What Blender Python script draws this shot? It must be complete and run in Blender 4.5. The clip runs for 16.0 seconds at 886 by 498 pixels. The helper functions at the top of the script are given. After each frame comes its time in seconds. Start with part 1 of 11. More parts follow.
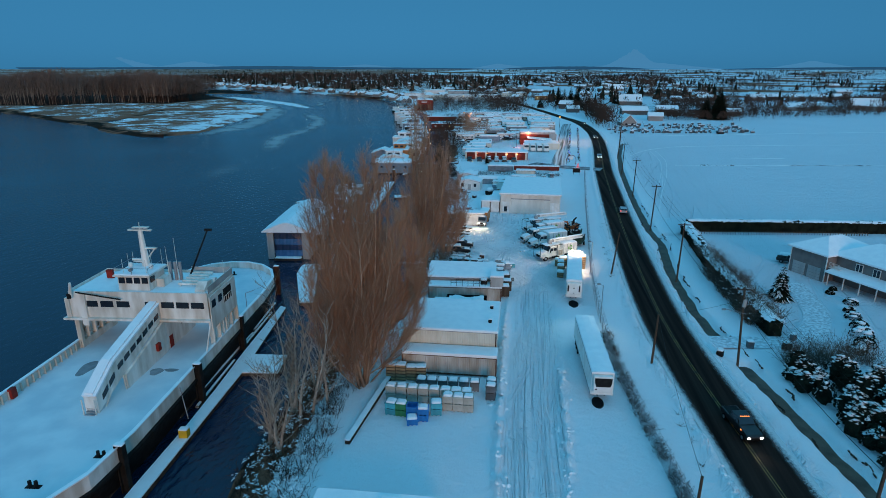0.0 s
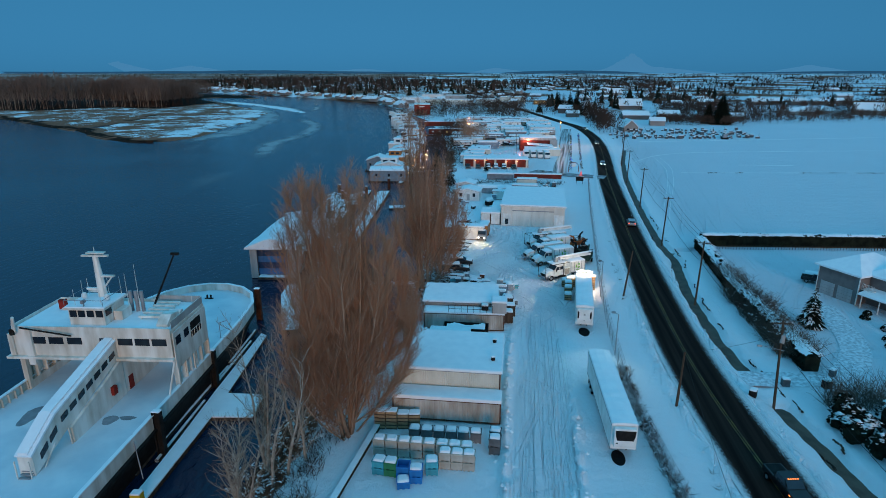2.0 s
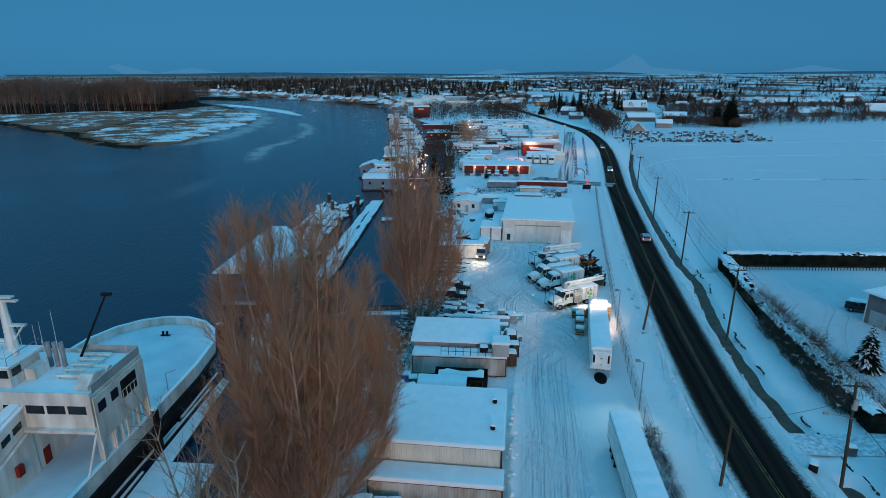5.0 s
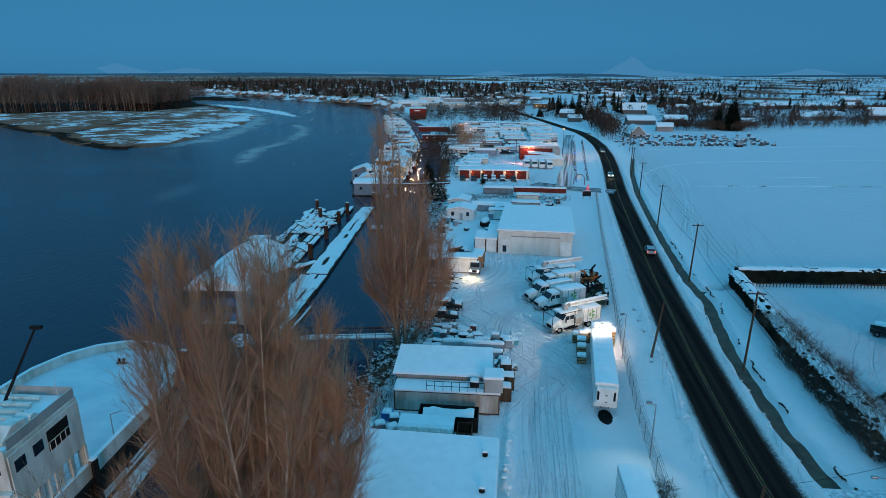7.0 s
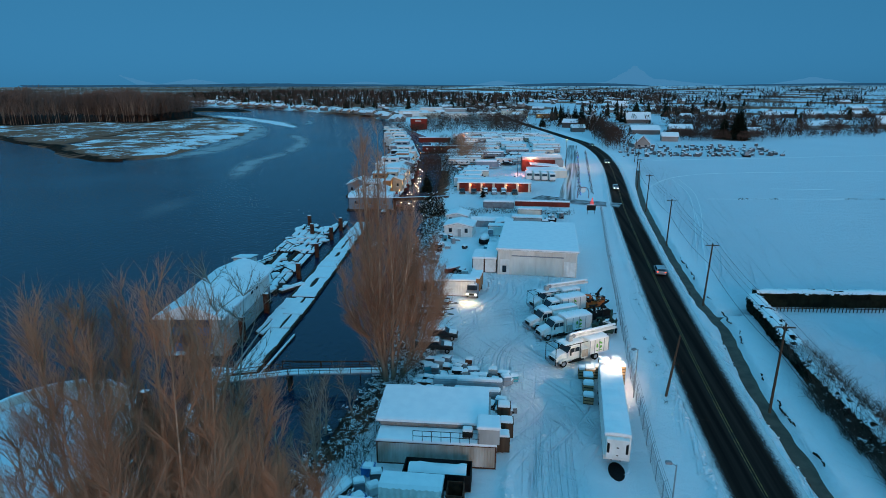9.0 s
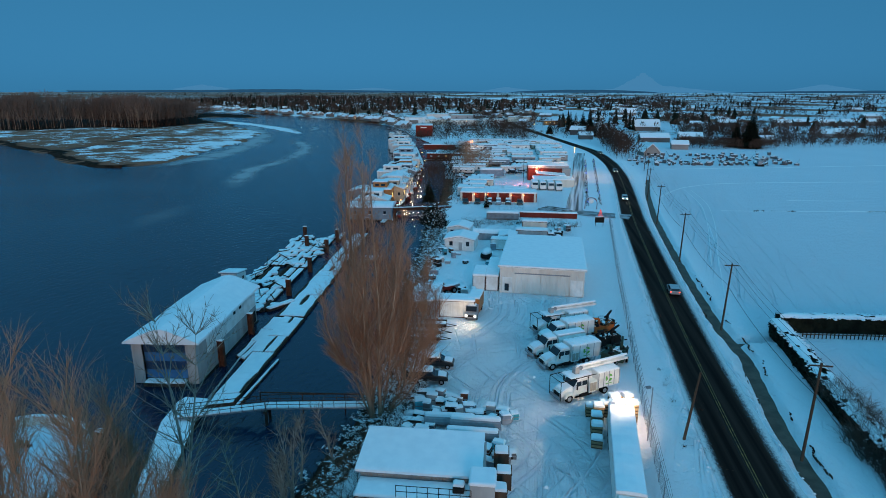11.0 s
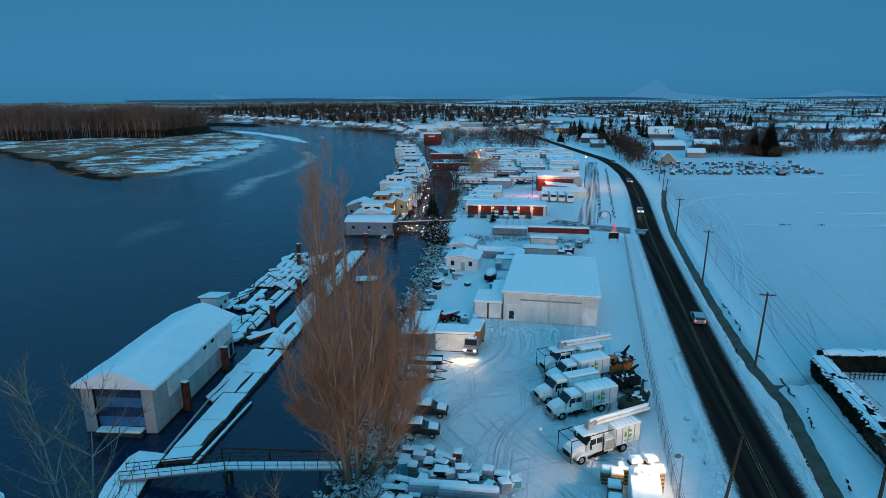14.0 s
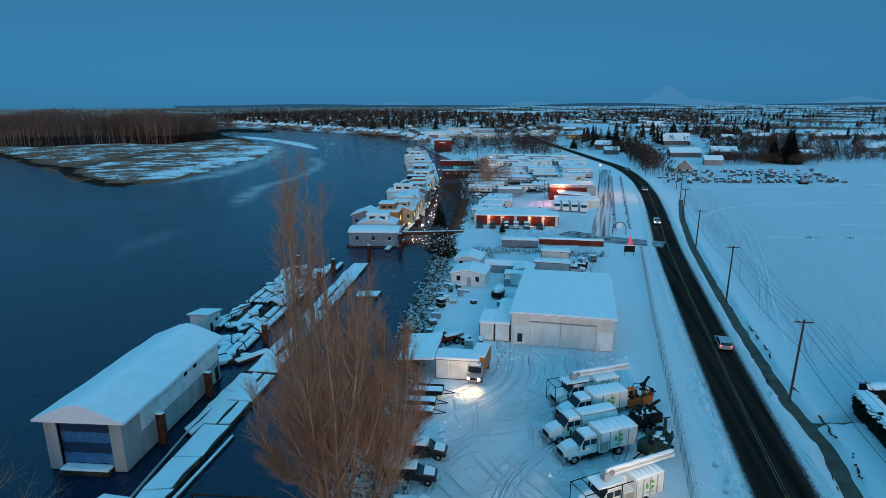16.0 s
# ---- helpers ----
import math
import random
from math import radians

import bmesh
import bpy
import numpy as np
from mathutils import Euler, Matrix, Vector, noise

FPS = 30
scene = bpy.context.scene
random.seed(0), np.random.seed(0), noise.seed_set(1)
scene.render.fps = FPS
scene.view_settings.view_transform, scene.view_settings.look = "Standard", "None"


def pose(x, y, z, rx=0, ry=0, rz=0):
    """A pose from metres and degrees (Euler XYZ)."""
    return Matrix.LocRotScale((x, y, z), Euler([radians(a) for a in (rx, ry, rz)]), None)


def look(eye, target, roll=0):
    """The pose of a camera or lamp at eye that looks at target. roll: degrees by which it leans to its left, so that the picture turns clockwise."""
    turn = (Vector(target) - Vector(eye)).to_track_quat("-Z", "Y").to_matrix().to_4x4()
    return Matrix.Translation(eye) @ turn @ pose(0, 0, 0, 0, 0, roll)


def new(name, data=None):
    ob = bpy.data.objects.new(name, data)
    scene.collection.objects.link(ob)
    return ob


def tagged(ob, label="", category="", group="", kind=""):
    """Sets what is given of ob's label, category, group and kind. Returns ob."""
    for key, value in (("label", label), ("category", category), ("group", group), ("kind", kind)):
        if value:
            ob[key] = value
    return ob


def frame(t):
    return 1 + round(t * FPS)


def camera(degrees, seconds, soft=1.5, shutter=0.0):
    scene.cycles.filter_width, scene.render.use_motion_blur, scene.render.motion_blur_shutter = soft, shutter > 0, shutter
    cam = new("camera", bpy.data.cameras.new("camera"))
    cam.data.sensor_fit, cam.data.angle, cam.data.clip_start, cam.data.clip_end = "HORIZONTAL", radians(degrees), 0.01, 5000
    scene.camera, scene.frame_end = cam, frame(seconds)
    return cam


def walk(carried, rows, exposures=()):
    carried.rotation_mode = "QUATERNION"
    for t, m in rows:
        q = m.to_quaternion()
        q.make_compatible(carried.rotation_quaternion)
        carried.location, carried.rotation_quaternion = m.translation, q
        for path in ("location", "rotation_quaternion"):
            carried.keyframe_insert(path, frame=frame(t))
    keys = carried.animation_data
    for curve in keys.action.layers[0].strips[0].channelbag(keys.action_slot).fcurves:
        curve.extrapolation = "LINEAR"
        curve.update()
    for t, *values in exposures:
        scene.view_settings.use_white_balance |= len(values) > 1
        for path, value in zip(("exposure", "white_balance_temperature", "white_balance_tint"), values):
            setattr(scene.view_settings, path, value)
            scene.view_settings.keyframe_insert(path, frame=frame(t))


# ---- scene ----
cam = camera(74.0, 16.0, soft=0.6)
PATH = [
    (0, (0.97, 16.84, 38.29), (-5.60, 64.08, 23.30), -0.03),
    (0.5, (0.61, 19.28, 38.26), (-5.83, 66.58, 23.41), 0.04),
    (1, (0.30, 21.71, 38.23), (-6.10, 69.04, 23.45), -0.03),
    (1.5, (0.03, 24.12, 38.21), (-6.36, 71.48, 23.48), -0.03),
    (2, (-0.19, 26.53, 38.18), (-6.60, 73.89, 23.50), -0.06),
    (2.5, (-0.37, 28.91, 38.15), (-6.80, 76.28, 23.49), -0.12),
    (3, (-0.52, 31.27, 38.12), (-6.95, 78.65, 23.49), -0.18),
    (3.5, (-0.63, 33.61, 38.10), (-7.10, 81.00, 23.51), -0.24),
    (4, (-0.70, 35.92, 38.07), (-7.26, 83.30, 23.50), -0.29),
    (6.5, (-0.65, 47.04, 37.95), (-7.06, 94.44, 23.37), -0.05),
    (7, (-0.57, 49.17, 37.92), (-6.94, 96.60, 23.44), 0.08),
    (7.5, (-0.48, 51.26, 37.90), (-6.92, 98.74, 23.61), -0.06),
    (8, (-0.37, 53.33, 37.88), (-7.01, 100.85, 23.82), -0.21),
    (8.5, (-0.26, 55.36, 37.86), (-6.93, 102.93, 23.96), -0.18),
    (9, (-0.13, 57.37, 37.84), (-6.81, 104.98, 24.12), -0.17),
    (11.5, (0.55, 67.01, 37.74), (-6.84, 114.68, 24.59), -0.02),
    (12, (0.68, 68.88, 37.72), (-6.78, 116.57, 24.67), -0.10),
    (12.5, (0.80, 70.74, 37.71), (-6.77, 118.45, 24.80), -0.26),
    (13, (0.91, 72.59, 37.69), (-6.82, 120.30, 24.89), -0.31),
    (13.5, (1.01, 74.44, 37.67), (-6.94, 122.14, 24.96), -0.40),
    (14, (1.09, 76.29, 37.66), (-7.18, 123.96, 25.04), -0.37),
    (14.5, (1.15, 78.15, 37.64), (-7.36, 125.79, 25.10), -0.32),
    (15, (1.19, 80.01, 37.63), (-7.56, 127.65, 25.23), -0.35),
    (15.5, (1.21, 81.89, 37.61), (-7.79, 129.52, 25.32), -0.38),
    (16, (1.20, 83.80, 37.60), (-8.09, 131.40, 25.45), -0.36),
]
walk(cam, [(t, look(eye, target, roll)) for t, eye, target, roll in PATH])

# ---------------------------------------------------------------- light
SUN_ELEV, SUN_ROT = radians(9.0), radians(162.0)
world = bpy.data.worlds.new("dusk_sky")
scene.world = world
world.use_nodes = True
wn, wl = world.node_tree.nodes, world.node_tree.links
wn.clear()
sky = wn.new("ShaderNodeTexSky")
sky.sky_type, sky.sun_disc = "NISHITA", False
sky.sun_elevation, sky.sun_rotation = SUN_ELEV, SUN_ROT
sky.altitude, sky.air_density, sky.dust_density, sky.ozone_density = 0.0, 1.0, 0.3, 4.0
# thin high cloud at dusk: the sky texture gives the evened-out brightness, the cloud is brighter overhead than at the rim
lum, even, tint, high = wn.new("ShaderNodeRGBToBW"), wn.new("ShaderNodeMath"), wn.new("ShaderNodeMix"), wn.new("ShaderNodeMapRange")
even.operation = "POWER"
even.inputs[1].default_value = 0.3
tint.data_type, tint.blend_type = "RGBA", "MULTIPLY"
tint.inputs[0].default_value = 1.0
hue = wn.new("ShaderNodeMix")
hue.data_type = "RGBA"
hue.inputs[6].default_value, hue.inputs[7].default_value = (0.102, 0.545, 1.07, 1), (0.110, 0.53, 0.90, 1)
coord, axis, lift = wn.new("ShaderNodeTexCoord"), wn.new("ShaderNodeSeparateXYZ"), wn.new("ShaderNodeMath")
high.interpolation_type = "SMOOTHSTEP"
high.inputs["From Min"].default_value, high.inputs["From Max"].default_value = 0.15, 0.85
fade = wn.new("ShaderNodeMapRange")
fade.inputs["From Min"].default_value, fade.inputs["From Max"].default_value = 0.1, 0.6
high.inputs["To Min"].default_value, high.inputs["To Max"].default_value = 1.22, 5.3
lift.operation = "MULTIPLY"
bg = wn.new("ShaderNodeBackground")
bg.inputs["Strength"].default_value = 0.205
wout = wn.new("ShaderNodeOutputWorld")
wl.new(coord.outputs["Generated"], axis.inputs[0])
wl.new(axis.outputs["Z"], high.inputs["Value"])
wl.new(axis.outputs["Z"], fade.inputs["Value"])
wl.new(fade.outputs[0], hue.inputs[0])
wl.new(hue.outputs[2], tint.inputs[7])
wl.new(sky.outputs[0], lum.inputs[0])
wl.new(lum.outputs[0], even.inputs[0])
wl.new(even.outputs[0], lift.inputs[0])
wl.new(high.outputs[0], lift.inputs[1])
wl.new(lift.outputs[0], tint.inputs[6])
wl.new(tint.outputs[2], bg.inputs[0])
wl.new(bg.outputs[0], wout.inputs[0])

sun = new("sunset_glow", bpy.data.lights.new("sunset_glow", "SUN"))
sun.data.energy, sun.data.angle, sun.data.color = 1.05, radians(22), (1.0, 0.66, 0.46)
sun.matrix_basis = look((0, 0, 60), (0 + math.sin(SUN_ROT) * -60, 60 * -math.cos(SUN_ROT), 60 - 60 * math.tan(SUN_ELEV)))
scene.view_settings.exposure = 0.0


# ---------------------------------------------------------------- mesh building
class MB:
    """Collects vertices and faces of one mesh."""

    def __init__(self):
        self.v, self.f = [], []

    def add(self, vs, fs):
        o = len(self.v)
        self.v += [tuple(p) for p in vs]
        self.f += [tuple(i + o for i in f) for f in fs]
        return self

    def box(self, x0, x1, y0, y1, z0, z1):
        vs = [(x0, y0, z0), (x1, y0, z0), (x1, y1, z0), (x0, y1, z0), (x0, y0, z1), (x1, y0, z1), (x1, y1, z1), (x0, y1, z1)]
        return self.add(vs, [(3, 2, 1, 0), (4, 5, 6, 7), (0, 1, 5, 4), (1, 2, 6, 5), (2, 3, 7, 6), (3, 0, 4, 7)])

    def loaf(self, x0, x1, y0, y1, z0, z1, c=0.1, rough=0.0):
        """A box with rounded corners and top edge."""
        c = min(c, 0.45 * (x1 - x0), 0.45 * (y1 - y0))
        d = min(c, 0.9 * (z1 - z0))

        def ring(g, z):
            k = c * 0.6
            a, b, e, f = x0 + g, x1 - g, y0 + g, y1 - g
            pts = [(a + k, e), (b - k, e), (b, e + k), (b, f - k), (b - k, f), (a + k, f), (a, f - k), (a, e + k)]
            return [(p[0] + random.uniform(-rough, rough), p[1] + random.uniform(-rough, rough), z + random.uniform(-rough, rough) * 0.7) for p in pts]

        vs = ring(0, z0) + ring(0, z1 - d) + ring(c * 0.32, z1 - d * 0.3) + ring(c * 0.85, z1)
        fs = [tuple(range(7, -1, -1)), tuple(range(24, 32))]
        for r in range(3):
            for i in range(8):
                j = (i + 1) % 8
                fs.append((r * 8 + i, r * 8 + j, r * 8 + 8 + j, r * 8 + 8 + i))
        return self.add(vs, fs)

    def cyl(self, p0, p1, r0, r1=None, n=8, caps=True):
        r1 = r0 if r1 is None else r1
        p0, p1 = Vector(p0), Vector(p1)
        w = (p1 - p0).normalized()
        u = w.orthogonal().normalized()
        t = w.cross(u)
        vs, fs = [], []
        for p, r in ((p0, r0), (p1, r1)):
            for i in range(n):
                a = 2 * math.pi * i / n
                vs.append(p + r * (math.cos(a) * u + math.sin(a) * t))
        for i in range(n):
            fs.append((i, (i + 1) % n, n + (i + 1) % n, n + i))
        if caps:
            fs += [tuple(range(n - 1, -1, -1)), tuple(range(n, 2 * n))]
        return self.add(vs, fs)

    def path(self, pts, r, n=5):
        """One bent tube through the points."""
        pts = [Vector(p) for p in pts]
        vs, fs = [], []
        for i, p in enumerate(pts):
            w = (pts[min(i + 1, len(pts) - 1)] - pts[max(i - 1, 0)]).normalized()
            u = w.cross(Vector((0, 0, 1)) if abs(w.z) < 0.9 else Vector((1, 0, 0))).normalized()
            t = w.cross(u)
            for k in range(n):
                a = 2 * math.pi * k / n
                vs.append(p + r * (math.cos(a) * u + math.sin(a) * t))
            if i:
                o = i * n
                fs += [(o - n + k, o - n + (k + 1) % n, o + (k + 1) % n, o + k) for k in range(n)]
        return self.add(vs, fs + [tuple(range(n - 1, -1, -1)), tuple(range(len(vs) - n, len(vs)))])

    def prism(self, poly, z0, z1):
        n = len(poly)
        vs = [(x, y, z0) for x, y in poly] + [(x, y, z1) for x, y in poly]
        fs = [tuple(range(n - 1, -1, -1)), tuple(range(n, 2 * n))]
        return self.add(vs, fs + [(i, (i + 1) % n, n + (i + 1) % n, n + i) for i in range(n)])

    def profile(self, pts, y0, y1):
        """An outline in x and z, drawn out along y."""
        n = len(pts)
        vs = [(x, y0, z) for x, z in pts] + [(x, y1, z) for x, z in pts]
        return self.add(vs, [tuple(range(n)), tuple(range(2 * n - 1, n - 1, -1))] + [((i + 1) % n, i, n + i, n + (i + 1) % n) for i in range(n)])

    def profile_x(self, pts, x0, x1):
        """An outline in y and z, drawn out along x."""
        n = len(pts)
        vs = [(x0, y, z) for y, z in pts] + [(x1, y, z) for y, z in pts]
        return self.add(vs, [tuple(range(n - 1, -1, -1)), tuple(range(n, 2 * n))] + [(i, (i + 1) % n, n + (i + 1) % n, n + i) for i in range(n)])

    def ribbed(self, x0, x1, y, z0, z1, pitch=0.3, deep=0.05, axis="x"):
        """A corrugated sheet that stands on x (or y), with a back."""
        n = max(2, int(abs(x1 - x0) / pitch))
        pts = []
        for i in range(n):
            a = x0 + (x1 - x0) * i / n
            s = (x1 - x0) / n
            pts += [(a, 0), (a + 0.4 * s, 0), (a + 0.5 * s, -deep), (a + 0.9 * s, -deep)]
        pts += [(x1, 0), (x1, 0.08), (x0, 0.08)]
        if axis == "x":
            self.prism([(p, y + q) for p, q in pts], z0, z1)
        else:
            self.prism([(y - q, p) for p, q in pts], z0, z1)
        return self

    def blob(self, c, r, seed=0, n=7, m=4, flat=0.0, rough=0.25):
        rng = random.Random(seed)
        vs, fs = [(c[0], c[1], c[2] + r[2])], []
        for j in range(1, m):
            a = math.pi * j / m
            for i in range(n):
                b = 2 * math.pi * (i + 0.5 * (j % 2)) / n
                k = 1 + rng.uniform(-rough, rough)
                z = max(math.cos(a) * r[2] * k, -flat * r[2] if flat else -9e9)
                vs.append((c[0] + math.sin(a) * math.cos(b) * r[0] * k, c[1] + math.sin(a) * math.sin(b) * r[1] * k, c[2] + z))
        vs.append((c[0], c[1], c[2] - (flat or 1.0) * r[2]))
        for i in range(n):
            fs.append((0, 1 + i, 1 + (i + 1) % n))
            fs.append((len(vs) - 1, 1 + (m - 2) * n + (i + 1) % n, 1 + (m - 2) * n + i))
            for j in range(m - 2):
                fs.append((1 + j * n + i, 1 + (j + 1) * n + i, 1 + (j + 1) * n + (i + 1) % n, 1 + j * n + (i + 1) % n))
        return self.add(vs, fs)

    def mesh(self, name, smooth=False):
        me = bpy.data.meshes.new(name)
        me.from_pydata(self.v, [], self.f)
        if smooth:
            me.shade_smooth()
        me.update()
        return me


def part(name, mb, material, parent=None, label="", smooth=False):
    ob = new(name, mb.mesh(name, smooth) if isinstance(mb, MB) else mb)
    if material and not ob.data.materials:
        ob.data.materials.append(material)
    if parent:
        ob.parent = parent
    if label:
        ob["label"] = label
    return ob


def bevelled(ob, width=0.05):
    """Rounds the edges of a finished part."""
    b = ob.modifiers.new("Bevel", "BEVEL")
    b.width, b.segments, b.limit_method = width, 2, "ANGLE"
    return ob


def tucked(mb, belt, rate):
    """Draws the sides in above the belt line."""
    mb.v = [(x * (1 - rate * max(0.0, z - belt)), y, z) for x, y, z in mb.v]
    return mb


def thing(name, label, category, at=(0, 0, 0), turn=0.0, group="", kind=""):
    ob = new(name)
    ob.empty_display_size = 0.2
    ob.matrix_basis = pose(*at, 0, 0, turn)
    return tagged(ob, label, category, group, kind)


# ---------------------------------------------------------------- materials
def material(name, c1, c2=None, scale=3.0, rough=0.6, bump=0.0, fine=40.0, metal=0.0, vary=0.0, streak=1.0, detail=4.0):
    """Two tones mixed by coarse noise, fine grain in the relief; vary: how much objects differ."""
    m = bpy.data.materials.new(name)
    m.use_nodes = True
    n, l = m.node_tree.nodes, m.node_tree.links
    b = n["Principled BSDF"]
    b.inputs["Roughness"].default_value, b.inputs["Metallic"].default_value = rough, metal
    b.inputs["Specular IOR Level"].default_value = 0.5 if rough < 0.5 else 0.12 if rough < 0.75 else 0.03
    geo = n.new("ShaderNodeTexCoord")
    sc = n.new("ShaderNodeMapping")
    sc.inputs["Scale"].default_value = (1, 1, streak)
    l.new(geo.outputs["Object"], sc.inputs[0])
    big, small = n.new("ShaderNodeTexNoise"), n.new("ShaderNodeTexNoise")
    big.inputs["Scale"].default_value, big.inputs["Detail"].default_value = scale, detail
    small.inputs["Scale"].default_value, small.inputs["Detail"].default_value = fine, 3.0
    l.new(sc.outputs[0], big.inputs[0])
    l.new(sc.outputs[0], small.inputs[0])
    ramp = n.new("ShaderNodeValToRGB")
    c2 = c2 or tuple(0.8 * c for c in c1)
    ramp.color_ramp.elements[0].color, ramp.color_ramp.elements[1].color = (*c2, 1), (*c1, 1)
    ramp.color_ramp.elements[0].position, ramp.color_ramp.elements[1].position = 0.36, 0.62
    l.new(big.outputs["Fac"], ramp.inputs[0])
    out = ramp.outputs[0]
    if vary:
        info, hsv, rng = n.new("ShaderNodeObjectInfo"), n.new("ShaderNodeHueSaturation"), n.new("ShaderNodeMapRange")
        rng.inputs["To Min"].default_value, rng.inputs["To Max"].default_value = 1 - vary, 1 + vary
        l.new(info.outputs["Random"], rng.inputs[0])
        l.new(rng.outputs[0], hsv.inputs["Value"])
        l.new(out, hsv.inputs["Color"])
        out = hsv.outputs[0]
    l.new(out, b.inputs["Base Color"])
    if bump:
        add, bm = n.new("ShaderNodeMath"), n.new("ShaderNodeBump")
        l.new(big.outputs["Fac"], add.inputs[0])
        l.new(small.outputs["Fac"], add.inputs[1])
        bm.inputs["Strength"].default_value, bm.inputs["Distance"].default_value = bump, 0.05
        l.new(add.outputs[0], bm.inputs["Height"])
        l.new(bm.outputs[0], b.inputs["Normal"])
    return m


def glowing(name, colour, strength):
    m = bpy.data.materials.new(name)
    m.use_nodes = True
    b = m.node_tree.nodes["Principled BSDF"]
    b.inputs["Base Color"].default_value = (*(0.02 * c for c in colour), 1)
    b.inputs["Specular IOR Level"].default_value = 0.0
    b.inputs["Emission Color"].default_value = (*colour, 1)
    b.inputs["Emission Strength"].default_value = strength
    return m


SNOW = material("snow", (0.91, 0.92, 0.93), (0.85, 0.87, 0.89), 0.7, 0.55, 0.3, 9.0)
ROOFSNOW = material("roof_snow", (0.91, 0.92, 0.93), (0.85, 0.87, 0.89), 0.9, 0.55, 0.2, 14.0)
WHITE = material("white_paint", (0.84, 0.84, 0.81), (0.70, 0.69, 0.65), 0.8, 0.45, 0.05, 30, vary=0.05)
FERRYWHITE = material("marine_white_paint", (0.84, 0.81, 0.75), (0.56, 0.50, 0.42), 0.7, 0.45, 0.05, 12, streak=0.25, detail=7.0)
# deck snow coloured darker than other snow, painting in the dimmer light
DECKSNOW = material("dimmed_deck_snow", (0.74, 0.77, 0.80), (0.60, 0.65, 0.70), 0.25, 0.8, 0.2, 3.0)
CREAM = material("cream_sheet_metal", (0.72, 0.69, 0.60), (0.60, 0.57, 0.48), 0.6, 0.45, 0.05, 20, streak=0.3)
DIRTYWHITE = material("stained_white_metal", (0.60, 0.58, 0.54), (0.34, 0.27, 0.21), 0.55, 0.55, 0.1, 16, streak=0.25)
PALESHEET = material("pale_grey_sheet_metal", (0.80, 0.77, 0.71), (0.66, 0.63, 0.57), 0.5, 0.5, 0.05, 20, streak=0.25)
GREY = material("grey_metal", (0.30, 0.32, 0.34), (0.22, 0.23, 0.25), 1.0, 0.5, 0.1, 20, vary=0.2)
LIGHTGREY = material("weathered_grey_wood", (0.44, 0.44, 0.43), (0.34, 0.34, 0.33), 0.8, 0.7, 0.2, 20, streak=0.2)
RUST = material("rusted_steel", (0.14, 0.058, 0.036), (0.06, 0.03, 0.022), 1.6, 0.85, 0.4, 25)
DARK = material("black_steel", (0.020, 0.018, 0.017), (0.010, 0.009, 0.008), 1.5, 0.65, 0.1, 20)
RUBBER = material("tyre_rubber", (0.014, 0.013, 0.012), (0.008, 0.008, 0.007), 3, 0.85, 0.2, 40)
BLUEGLASS = material("dark_window_glass", (0.02, 0.03, 0.04), (0.015, 0.02, 0.03), 1, 0.08)
WOOD = material("weathered_pole_wood", (0.115, 0.078, 0.055), (0.06, 0.042, 0.031), 1.2, 0.85, 0.3, 30, streak=0.08)
PLANK = material("wet_dock_planks", (0.085, 0.062, 0.048), (0.035, 0.026, 0.021), 1.5, 0.8, 0.3, 30)
BARK = material("grey_brown_bark", (0.36, 0.25, 0.18), (0.17, 0.115, 0.085), 1.5, 0.9, 0.5, 14, streak=0.2)
PALEBARK = material("pale_alder_bark", (0.42, 0.37, 0.31), (0.26, 0.21, 0.17), 1.5, 0.85, 0.3, 14)
TWIG = material("red_brown_twigs", (0.44, 0.24, 0.148), (0.30, 0.165, 0.105), 0.12, 0.85)
TWIG2 = material("ochre_brown_twigs", (0.43, 0.24, 0.155), (0.30, 0.168, 0.108), 0.12, 0.85)
GREYTWIG = material("grey_brown_twigs", (0.15, 0.115, 0.09), (0.09, 0.07, 0.06), 0.05, 0.9)
LIMBBARK = material("pale_poplar_limbs", (0.47, 0.33, 0.24), (0.28, 0.19, 0.135), 1.0, 0.85, 0.2, 14)
ALDERTWIG = material("pale_grey_brown_twigs", (0.30, 0.22, 0.16), (0.20, 0.14, 0.10), 0.1, 0.85)
BRUSH = material("dark_bramble_stems", (0.10, 0.062, 0.045), (0.035, 0.024, 0.019), 0.3, 0.95)
LEAF = material("dark_evergreen_leaves", (0.022, 0.026, 0.017), (0.010, 0.012, 0.009), 0.8, 0.95)
RED = material("red_paint", (0.30, 0.028, 0.018), (0.18, 0.021, 0.015), 1.0, 0.5, 0.05, 20)
REDWALL = material("red_wall_cladding", (0.20, 0.034, 0.024), (0.13, 0.025, 0.018), 0.6, 0.6, 0.1, 12)
BLUEPLASTIC = material("blue_plastic", (0.012, 0.21, 0.56), (0.01, 0.15, 0.44), 1.5, 0.45, 0.03, 20, vary=0.2)
TEALPLASTIC = material("teal_plastic", (0.05, 0.36, 0.44), (0.04, 0.28, 0.34), 1.5, 0.45, 0.03, 20, vary=0.2)
GREENPLASTIC = material("green_plastic", (0.03, 0.22, 0.08), (0.02, 0.16, 0.06), 1.5, 0.45)
BEIGEPLASTIC = material("beige_plastic", (0.50, 0.47, 0.41), (0.40, 0.37, 0.31), 1.2, 0.55, 0.05, 20, vary=0.12)
GREYPLASTIC = material("grey_plastic", (0.15, 0.16, 0.17), (0.10, 0.105, 0.11), 1.2, 0.6, 0.05, 20, vary=0.25)
YELLOW = material("yellow_paint", (0.65, 0.42, 0.03), None, 1.0, 0.5)
